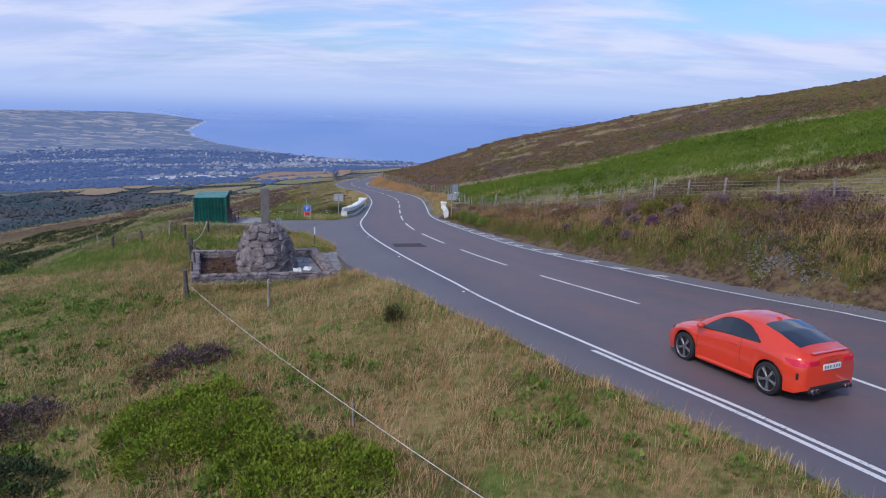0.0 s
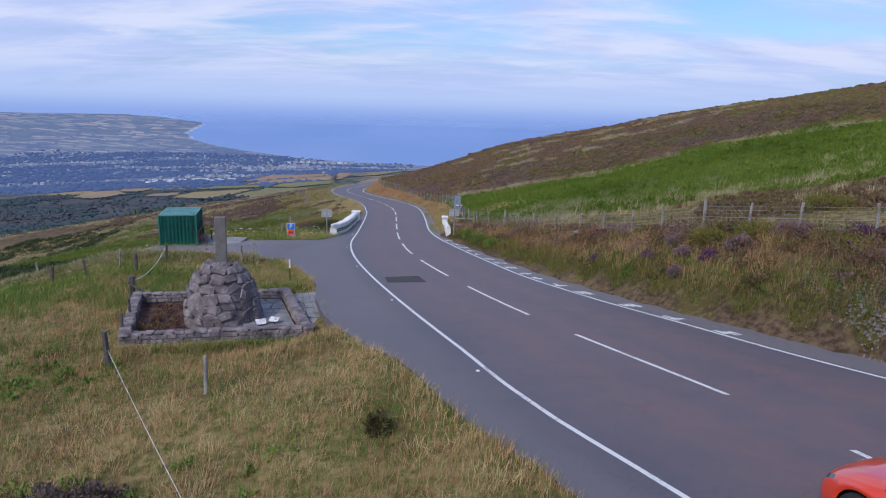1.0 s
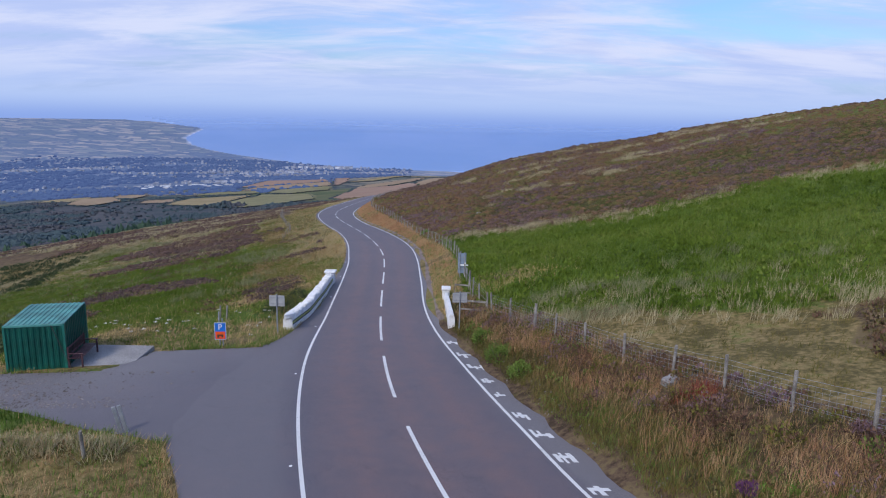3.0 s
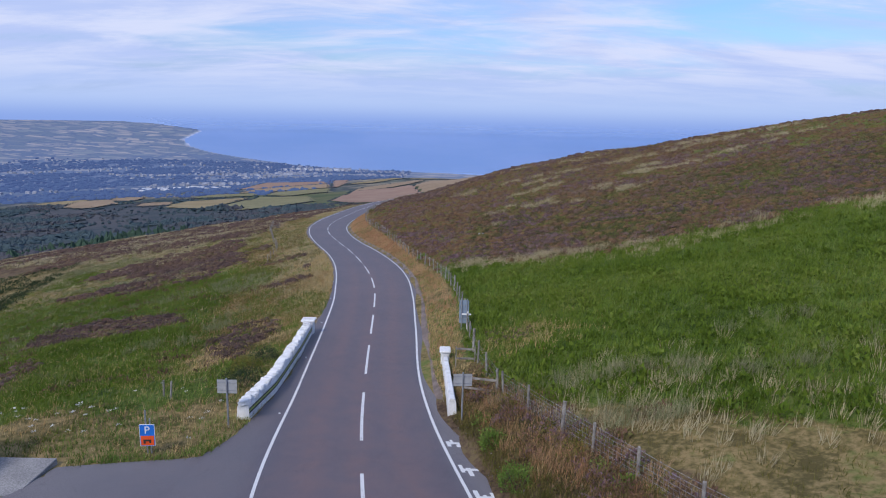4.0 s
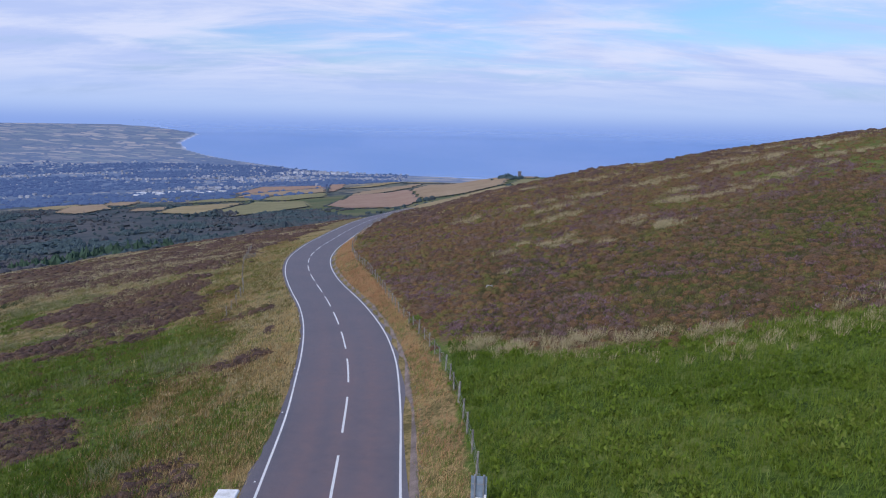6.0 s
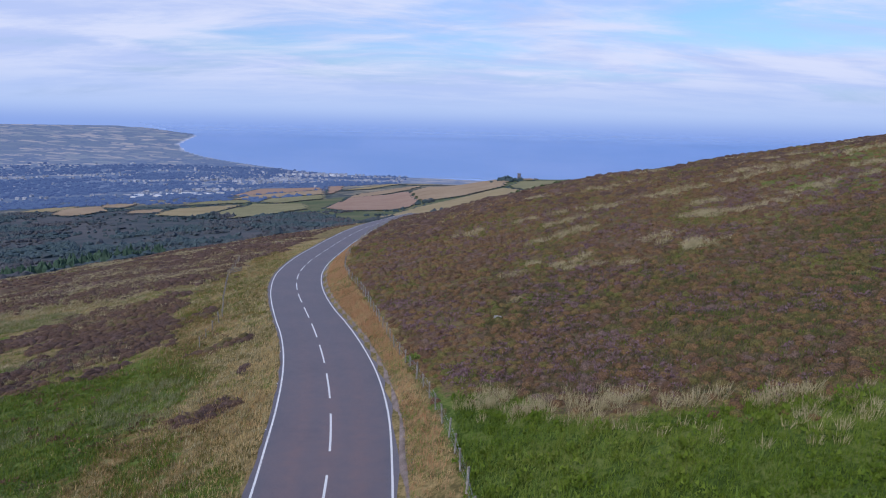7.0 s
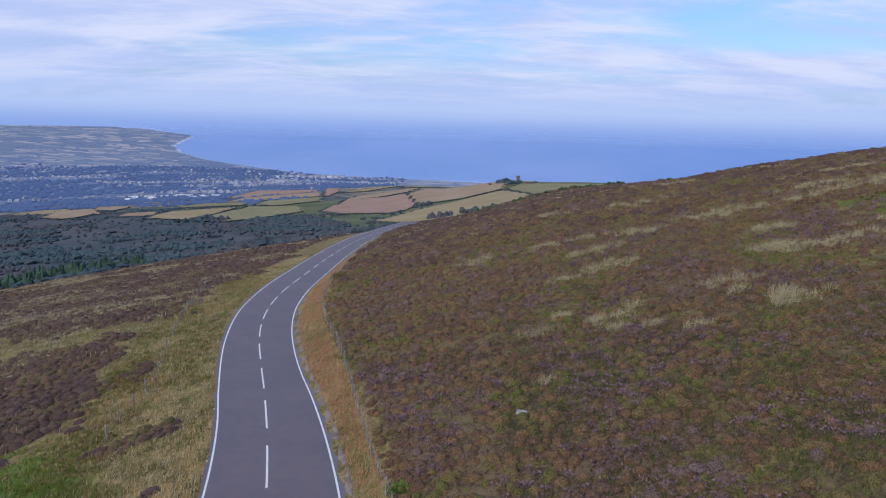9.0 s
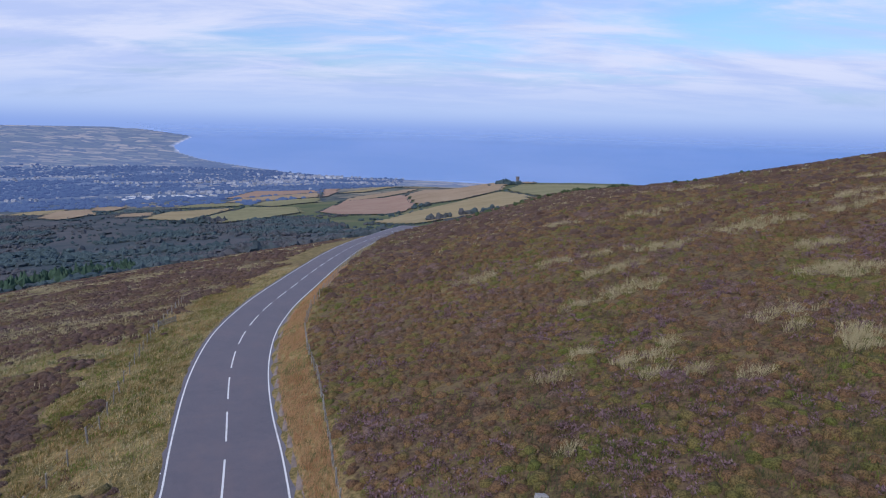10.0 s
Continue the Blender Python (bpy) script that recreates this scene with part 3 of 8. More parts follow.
def backdrop_material():
    """The plain with its fields and woods, kilometres off."""
    m, nt, b = material("haze_tinted_plain", 0.95)
    g = nt.nodes.new("ShaderNodeNewGeometry")
    mp = nt.nodes.new("ShaderNodeMapping"); mp.inputs["Scale"].default_value = (0.85, 2.0, 0)
    mp.inputs["Rotation"].default_value = (0, 0, 0.35)
    nt.links.new(g.outputs["Position"], mp.inputs[0])
    vor = nt.nodes.new("ShaderNodeTexVoronoi"); vor.inputs["Scale"].default_value = 0.0115
    nt.links.new(mp.outputs[0], vor.inputs["Vector"])
    sc = nt.nodes.new("ShaderNodeSeparateColor"); nt.links.new(vor.outputs["Color"], sc.inputs[0])
    fld = ramp(nt, [(0.0, (0.10, 0.115, 0.10)), (0.25, (0.22, 0.20, 0.15)), (0.45, (0.08, 0.10, 0.09)), (0.65, (0.29, 0.25, 0.18)), (0.85, (0.15, 0.16, 0.125))])
    fld.color_ramp.interpolation = "CONSTANT"
    nt.links.new(sc.outputs[0], fld.inputs[0])
    hed = nt.nodes.new("ShaderNodeTexVoronoi"); hed.feature = "DISTANCE_TO_EDGE"; hed.inputs["Scale"].default_value = 0.0115
    nt.links.new(mp.outputs[0], hed.inputs["Vector"])
    n1, n2 = noise_node(nt, 0.0035, 5, 0.6), noise_node(nt, 0.02, 4, 0.6)
    at = nt.nodes.new("ShaderNodeAttribute"); at.attribute_name = "wood"
    ad = nt.nodes.new("ShaderNodeMath"); ad.operation = "ADD"
    nt.links.new(at.outputs["Fac"], ad.inputs[0])
    nt.links.new(maprange(nt, mixc(nt, 0.35, n1.outputs[0], n2.outputs[0]), 0.3, 0.7, -0.5, 0.5), ad.inputs[1])
    # far woods are blued in their base colour for the haze
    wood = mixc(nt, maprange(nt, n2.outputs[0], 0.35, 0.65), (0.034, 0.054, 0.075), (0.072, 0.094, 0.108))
    fields = mixc(nt, maprange(nt, hed.outputs["Distance"], 0.03, 0.11, 0.85, 0.0), fld.outputs[0], wood)
    c = mixc(nt, maprange(nt, ad.outputs[0], 0.40, 0.52), fields, wood)
    at2 = nt.nodes.new("ShaderNodeAttribute"); at2.attribute_name = "sand"
    c = mixc(nt, at2.outputs["Fac"], c, (0.52, 0.53, 0.56))
    nt.links.new(c, b.inputs["Base Color"])
    b.inputs["Specular IOR Level"].default_value = 0.1
    # aerial haze put in as a blue glow that grows with distance
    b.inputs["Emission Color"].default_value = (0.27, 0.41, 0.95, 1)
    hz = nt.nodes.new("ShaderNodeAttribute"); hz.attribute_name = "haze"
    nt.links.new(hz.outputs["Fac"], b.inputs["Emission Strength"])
    return m


def town_mask(x, y):
    az, r = polar(x, y)
    p = patches(x, y, 260, 3) - 0.5
    return sstep(1950, 2050, r + 500 * p) * (1 - sstep(3250, 3500, r + 500 * p)) * sstep(0, 2, np.interp(r, COAST_R, COAST_AZ) - az)


def build_backdrop():
    az = np.radians(np.arange(-46, 62, 0.35)); rr = np.concatenate([np.arange(1440, 4880, 26), [4880]])
    A, R = np.meshgrid(az, rr)
    X, Y = R * np.sin(A), 60 + R * np.cos(A)
    Z = far_z(X, Y)
    n = len(az)
    i = np.arange(len(rr) - 1)[:, None] * n + np.arange(n - 1)[None]
    quads = np.stack([i, i + n, i + n + 1, i + 1], -1).reshape(-1, 4)
    sunk = (np.degrees(A) > np.interp(R, COAST_R, COAST_AZ) + 1.0) & (R > 2420)
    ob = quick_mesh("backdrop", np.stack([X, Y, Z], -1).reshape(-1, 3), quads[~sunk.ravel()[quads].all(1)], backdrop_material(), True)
    t = town_mask(X, Y)
    wood = t * 0.62 + 0.25 * (1 - t)
    wood = np.where(R < 1950, 0.35, wood) * (1 - sstep(-9, -5, np.degrees(A))) + 0.25 * (patches(X, Y, 420, 9) - 0.5) - 0.3 * sstep(3900, 4300, R)
    sand = sstep(0.42, 0.15, np.interp(R, COAST_R, COAST_AZ) - np.degrees(A)) * (R > 2300) * (R < 4380)
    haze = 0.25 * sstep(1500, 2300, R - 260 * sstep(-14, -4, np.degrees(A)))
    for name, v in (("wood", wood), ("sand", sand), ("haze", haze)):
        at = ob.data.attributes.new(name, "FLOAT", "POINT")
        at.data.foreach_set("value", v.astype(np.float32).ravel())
    tagged(ob, "distant plain of fields and woods round a bay, blued by painted haze", "landscape", kind="structure")


build_backdrop()


def build_sea():
    az = np.radians(np.arange(-30, 61, 0.5)); rr = np.concatenate([np.arange(2250, 4850, 50), [4880]])
    A, R = np.meshgrid(az, rr)
    X, Y = R * np.sin(A), 60 + R * np.cos(A)
    Z = bowl_z(X, Y)
    wet = np.degrees(A) > np.interp(R, COAST_R, COAST_AZ) - np.where(R > 4370, 0.3, 1.6)
    n = len(az)
    i = np.arange(len(rr) - 1)[:, None] * n + np.arange(n - 1)[None]
    quads = np.stack([i, i + 1, i + n + 1, i + n], -1).reshape(-1, 4)
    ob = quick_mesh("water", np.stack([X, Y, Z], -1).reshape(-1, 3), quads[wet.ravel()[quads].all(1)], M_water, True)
    ob.data.attributes.new("haze_alpha", "FLOAT", "POINT").data.foreach_set("value", sstep(4870, 4250, R).astype(np.float32).ravel())
    tagged(ob, "calm blue sea filling the wide bay to the horizon", "sea", kind="structure")


build_sea()


def strip(name, ya, yb, fa, fb, lift, mat, step=1.0, cols=2, edge_drop=0.0, parent=None):
    """A ribbon between two lines of x over y, laid on the road."""
    q = np.linspace(ya, yb, max(2, int((yb - ya) / step) + 1))
    a, b = fa(q), fb(q)
    t = np.linspace(0, 1, cols)
    X = a[:, None] + (b - a)[:, None] * t; Y = np.repeat(q[:, None], cols, 1)
    Z = road_z(Y) + lift
    V = np.stack([X, Y, Z], -1).reshape(-1, 3)
    i = np.arange(len(q) - 1)[:, None] * cols + np.arange(cols - 1)[None]
    F = np.stack([i, i + 1, i + cols + 1, i + cols], -1).reshape(-1, 4)
    if edge_drop:
        n0 = len(V)
        E = np.concatenate([V[0::cols], V[cols - 1::cols]]); E[:, 2] -= edge_drop
        V = np.concatenate([V, E]); m = len(q); k = np.arange(m - 1)
        F = np.concatenate([F, np.stack([k * cols, (k + 1) * cols, n0 + k + 1, n0 + k], -1),
                            np.stack([(k + 1) * cols + cols - 1, k * cols + cols - 1, n0 + m + k, n0 + m + k + 1], -1)])
    ob = quick_mesh(name, V, F, mat, False)
    if parent:
        ob.parent = parent
    return ob


rng = np.random.default_rng(4)
jag_l = np.interp(np.arange(-60, 341, 0.5), np.arange(-60, 342, 1.0), rng.normal(0, 0.05, 402))
jag_r = np.interp(np.arange(-60, 341, 0.5), np.arange(-60, 342, 1.0), rng.normal(0, 0.04, 402))
JY = np.arange(-60, 341, 0.5)
road = strip("road", -60, 338, lambda y: along("tl", y) + np.interp(y, JY, jag_l), lambda y: along("tr", y) + np.interp(y, JY, jag_r), 0.0, M_tar, 0.5, 25, 0.35)
_co = np.empty(len(road.data.vertices) * 3, np.float32)
road.data.vertices.foreach_get("co", _co)
_co = _co.reshape(-1, 3)
_f = (_co[:, 0] - along("l", _co[:, 1])) / (along("r", _co[:, 1]) - along("l", _co[:, 1]))
_w = sstep(0.02, 0.12, _f) * sstep(0.98, 0.88, _f) * (0.45 + 0.55 * np.cos(_f * 4 * math.pi + math.pi).clip(-1, 1) ** 2) * np.interp(_co[:, 1], [20, 90, 125], [0.95, 0.85, 0.12])
road.data.attributes.new("wear", "FLOAT", "POINT").data.foreach_set("value", _w.astype(np.float32))
_m = sstep(1.0, 1.03, _f) * 0.8 * np.interp(_co[:, 1], [60, 80], [1, 0.4]) + sstep(-0.02, -0.12, _f) * 0.4
road.data.attributes.new("margin", "FLOAT", "POINT").data.foreach_set("value", _m.astype(np.float32))
tagged(road, "two-lane grey tarmac mountain road with worn white lines", "road", kind="structure")


def line_w(y, key, w):
    """Half the width along x of a line of width w, where it runs aslant."""
    s = np.gradient(along(key, y), y)
    return 0.5 * w * np.sqrt(1 + s * s)


def edge_line(key, ya, yb, w=0.12, off=0.0):
    o = strip("edge_line", ya, yb, lambda y: along(key, y) + off - line_w(y, key, w), lambda y: along(key, y) + off + line_w(y, key, w), 0.006, M_paint, 1.0, 2, 0, road)
    o["label"] = "white painted edge line"


edge_line("l", -50, 335)
edge_line("r", -50, 335)
edge_line("l", -50, 15.5, 0.13, -0.27)
# centre line: marks of 6 m with gaps of 3 m
q, xm = LINES["m"]
s_len = np.concatenate([[0], np.cumsum(np.hypot(np.diff(q), np.diff(xm)))])
s0 = np.interp(20.6, q, s_len)
for k in range(-6, 33):
    ya, yb = np.interp([s0 + 9 * k, s0 + 9 * k + 6], s_len, q)
    if ya > -45 and yb < 335:
        o = strip("centre_mark", ya, yb, lambda y: along("m", y) - line_w(y, "m", 0.13), lambda y: along("m", y) + line_w(y, "m", 0.13), 0.006, M_paint, 0.7, 2, 0, road)

# ---------------------------------------------------------------- materials of the things
def plain(name, col, rough=0.5, metal=0.0, coat=0.0, scale=3.0, vary=0.12, local=True):
    """Paint, metal or plastic with slight soiling."""
    m, nt, b = material(name, rough, metal)
    vec = nt.nodes.new("ShaderNodeTexCoord").outputs["Object"] if local else None
    n = noise_node(nt, scale, 5, 0.6, vec=vec)
    lo, hi = tuple(c * (1 - vary) for c in col), tuple(min(1, c * (1 + vary)) for c in col)
    nt.links.new(mixc(nt, maprange(nt, n.outputs[0], 0.3, 0.7), lo, hi), b.inputs["Base Color"])
    b.inputs["Coat Weight"].default_value = coat
    b.inputs["Coat Roughness"].default_value = 0.06
    return m


M_stone = surface("grey_rubble_stone", [(0, (0.10, 0.082, 0.085)), (0.5, (0.185, 0.155, 0.16)), (1, (0.31, 0.27, 0.268))], 2.6, 0.9, 30, bump_s=0.6, bump_d=0.02)
M_mortar = surface("lime_mortar", [(0, (0.14, 0.13, 0.135)), (1, (0.23, 0.215, 0.215))], 3.0, 0.95, 40, bump_s=0.5)
M_slate = surface("slate_flags", [(0, (0.15, 0.15, 0.16)), (0.5, (0.23, 0.23, 0.24)), (1, (0.31, 0.30, 0.31))], 1.6, 0.8, 25, bump_s=0.4)
M_pillar = surface("weathered_granite", [(0, (0.133, 0.125, 0.121)), (1, (0.211, 0.195, 0.187))], 2.5, 0.9, 60, bump_s=0.4, bump_d=0.008)
M_white = surface("whitewash_on_rubble", [(0, (0.60, 0.60, 0.58)), (0.35, (0.78, 0.78, 0.77)), (1, (0.86, 0.86, 0.86))], 2.0, 0.85, 22, bump_s=0.5, spread=0.08)
M_black = plain("black_paint", (0.03, 0.03, 0.032), 0.6)
M_yellow = plain("yellow_green_paint", (0.42, 0.46, 0.10), 0.6)
M_green = plain("green_painted_steel", (0.012, 0.165, 0.125), 0.42, 0.0, 0.1, 1.2, 0.25)
M_greenroof = plain("faded_green_steel", (0.07, 0.27, 0.24), 0.5, 0.0, 0.0, 1.5, 0.3)
M_wood_dark = surface("dark_stained_bench_wood", [(0, (0.042, 0.016, 0.022)), (1, (0.095, 0.038, 0.045))], 3, 0.55, 40, bump_s=0.2, local=True)
M_post = surface("silvered_fence_wood", [(0, (0.15, 0.135, 0.12)), (0.5, (0.25, 0.23, 0.205)), (1, (0.36, 0.335, 0.30))], 3, 0.9, 40, bump_s=0.5)
M_postdark = surface("damp_old_post_wood", [(0, (0.06, 0.05, 0.045)), (1, (0.15, 0.13, 0.12))], 4, 0.9, 40, bump_s=0.5)
M_galv = plain("galvanised_steel", (0.36, 0.38, 0.41), 0.5, 0.55, 0, 4, 0.2)
M_signback = plain("grey_sign_back", (0.42, 0.43, 0.44), 0.55, 0.15, 0, 2, 0.15)
M_signblue = plain("faded_blue_grey_sign_back", (0.24, 0.31, 0.40), 0.55, 0.1, 0, 2, 0.2)
M_blue = plain("blue_sign_face", (0.01, 0.16, 0.62), 0.4)
M_orange = plain("orange_sign_face", (0.85, 0.10, 0.015), 0.45)
M_signwhite = plain("white_sign_face", (0.82, 0.82, 0.82), 0.4)
M_rope = surface("white_rope", [(0, (0.5, 0.49, 0.46)), (1, (0.75, 0.74, 0.70))], 8, 0.9, 60, bump_s=0.0)
M_concrete = surface("pale_concrete", [(0, (0.22, 0.215, 0.215)), (1, (0.34, 0.33, 0.325))], 0.8, 0.9, 18, bump_s=0.3)
M_patch = surface("dark_tarmac_patch", [(0, (0.040, 0.038, 0.040)), (1, (0.062, 0.056, 0.058))], 1.0, 0.9, 60, bump_s=0.3)
M_litter = surface("dead_red_brown_litter", [(0, (0.035, 0.018, 0.014)), (0.5, (0.10, 0.045, 0.035)), (1, (0.17, 0.09, 0.07))], 2.5, 1.0, 22, bump_s=1.0, bump_d=0.05, spread=0.5)
M_soil = surface("stony_verge_soil", [(0, (0.13, 0.115, 0.11)), (1, (0.27, 0.24, 0.23))], 0.9, 0.95, 12, bump_s=0.8, bump_d=0.04, spread=0.4)

# ---------------------------------------------------------------- lay-by, verge, patch in the road
LB_Y = [41.6, 42.6, 44.9, 46, 48, 48.7, 49.0, 52.4, 53.2, 54.6]
LB_X = [-8.9, -11.8, -16.8, -19.5, -20.5, -19.2, -14.6, -13.6, -9.0, -8.4]


def layby():
    q = np.arange(41.6, 54.61, 0.25)
    rg = np.random.default_rng(8)
    a, b = np.interp(q, LB_Y, LB_X) + rg.normal(0, 0.08, len(q)), along("tl", q) + 0.6
    t = np.linspace(0, 1, 14)
    X = a[:, None] + (b - a)[:, None] * t; Y = np.repeat(q[:, None], 14, 1)
    Z = np.maximum(ground_z(X, Y), road_z(Y) - 0.5 * (along("tl", Y) - X).clip(0, 99) * 0.2) + np.interp(X - along("tl", Y), [-1.0, 0.15, 0.5], [0.035, 0.006, -0.06])
    i = np.arange(len(q) - 1)[:, None] * 14 + np.arange(13)[None]
    ob = quick_mesh("pavement", np.stack([X, Y, Z], -1).reshape(-1, 3), np.stack([i, i + 1, i + 15, i + 14], -1).reshape(-1, 4), M_tar, True)
    ob.data.attributes.new("margin", "FLOAT", "POINT").data.foreach_set("value", (0.12 + 0.25 * patches(X, Y, 4, 8) + sstep(-8, -17, X - 0.45 * (Y - 49)) * (0.35 + 0.75 * patches(X, Y, 1.6, 6))).astype(np.float32).ravel())
    tagged(ob, "worn grey tarmac lay-by opening off the mountain road", "lay-by", kind="structure")
    bm = bmesh.new()
    z = gz(-15.6, 50.5)
    box(bm, -17.0, -13.9, 49.0, 52.7, z - 0.25, z + 0.05, 0.02)
    ob = part("pavement", bm, M_concrete)
    tagged(ob, "pale concrete slab beside the green store", "paving", kind="structure")


layby()


def road_patch():
    bm = bmesh.new()
    vs = [bm.verts.new((x, y, float(road_z(np.array(y))) + 0.005)) for x, y in ((-2.45, 35.05), (-0.68, 35.45), (-1.15, 37.25), (-2.72, 36.65))]
    bm.faces.new(vs)
    part("road_patch", bm, M_patch, road, "square patch of darker tarmac")


road_patch()


def verge_marks():
    """Blurred white lettering on the tarmac margin, kept as plain bars."""
    rg = random.Random(3)
    for y in (33.6, 35.4, 37.3, 38.9, 41.0, 42.7, 44.5, 46.7, 48.5, 50.5, 52.6, 55.0, 31.0, 28.8, 26.8):
        x0 = float(along("r", np.array(y))) + 0.16
        bm = bmesh.new()
        w = rg.uniform(0.45, 0.8)
        sl = float(np.gradient(along("r", np.array([y - 1, y, y + 1])))[1])
        for j in range(rg.choice((2, 3, 3))):
            a = x0 + j * w / 3 + rg.uniform(0, 0.05)
            l, ww = rg.uniform(0.35, 0.8), rg.uniform(0.09, 0.2)
            yy = y + rg.uniform(-0.2, 0.2)
            p = [(a, yy - l / 2), (a + ww, yy - l / 2), (a + ww, yy + l / 2), (a, yy + l / 2)]
            bm.faces.new([bm.verts.new((px + sl * (py - y), py, float(road_z(np.array(py))) + 0.006)) for px, py in p])
        b0 = x0 + w * 0.2
        p = [(b0, y - 0.1), (b0 + w * 0.8, y - 0.1), (b0 + w * 0.8, y + 0.08), (b0, y + 0.08)]
        bm.faces.new([bm.verts.new((px + sl * (py - y), py, float(road_z(np.array(py))) + 0.008)) for px, py in p])
        part("painted_mark", bm, M_paint, road, "worn white paint bars on the tarmac margin")


verge_marks()


M_grit = surface("reddish_road_grit", [(0, (0.13, 0.10, 0.085)), (0.5, (0.20, 0.155, 0.135)), (1, (0.27, 0.215, 0.19))], 1.2, 0.95, 60, bump_s=0.4)


def shoulder_gravel():
    """Bare gritty shoulder between the tarmac and the grass on the hill side."""
    q = np.arange(58, 230, 0.4)
    rg = np.random.default_rng(15)
    a = along("tr", q) - 0.06
    b = a + np.interp(q, [58, 66, 200, 230], [0.35, 0.5, 0.5, 0.3]) + np.interp(np.arange(len(q)), np.arange(0, len(q) + 4, 4), rg.normal(0, 0.05, len(q) // 4 + 2)[:len(np.arange(0, len(q) + 4, 4))])
    t = np.linspace(0, 1, 4)
    X = a[:, None] + (b - a)[:, None] * t; Y = np.repeat(q[:, None], 4, 1)
    Z = np.maximum(ground_z(X, Y), road_z(Y)) + np.array([0.004, 0.05, 0.06, -0.03])
    i = np.arange(len(q) - 1)[:, None] * 4 + np.arange(3)[None]
    ob = quick_mesh("road_shoulder", np.stack([X, Y, Z], -1).reshape(-1, 3), np.stack([i, i + 1, i + 5, i + 4], -1).reshape(-1, 4), M_grit, True)
    tagged(ob, "bare gritty shoulder along the tarmac edge", "shoulder", kind="structure")


shoulder_gravel()


def road_studs():
    me = None
    for y in np.arange(4, 130, 9.0):
        x = float(along("l", np.array(y))) - 0.28
        if me is None:
            bm = bmesh.new()
            box(bm, -0.045, 0.045, -0.045, 0.045, 0, 0.018, 0.006)
            o = part("road_stud", bm, M_signwhite, road)
            me = o.data
        else:
            o = new("road_stud", me); o.parent = road
        o.location = (x, y, float(road_z(np.array(y))) + 0.002)


road_studs()


# ---------------------------------------------------------------- stones
def stone_mesh(name, seed, mat, flat=1.0):
    """A rough block of unit size with knocked corners."""
    rg = random.Random(seed)
    bm = bmesh.new()
    bmesh.ops.create_cube(bm, size=1)
    bmesh.ops.bevel(bm, geom=list(bm.edges), offset=0.16, segments=1, affect="EDGES")
    for v in bm.verts:
        v.co += Vector((rg.uniform(-0.09, 0.09), rg.uniform(-0.09, 0.09), rg.uniform(-0.09, 0.09)))
    me = bpy.data.meshes.new(name)
    bm.to_mesh(me); bm.free()
    me.materials.append(mat)
    return me


STONES = [stone_mesh("stone", k, M_stone) for k in range(9)]
WHITES = [stone_mesh("coping_stone", 40 + k, M_white) for k in range(7)]


def piece(name, me, parent, loc, size, rot):
    o = new(name, me)
    o.parent = parent
    o.matrix_basis = Matrix.Translation(loc) @ rot.to_matrix().to_4x4() @ Matrix.Diagonal((*size, 1))
    return o


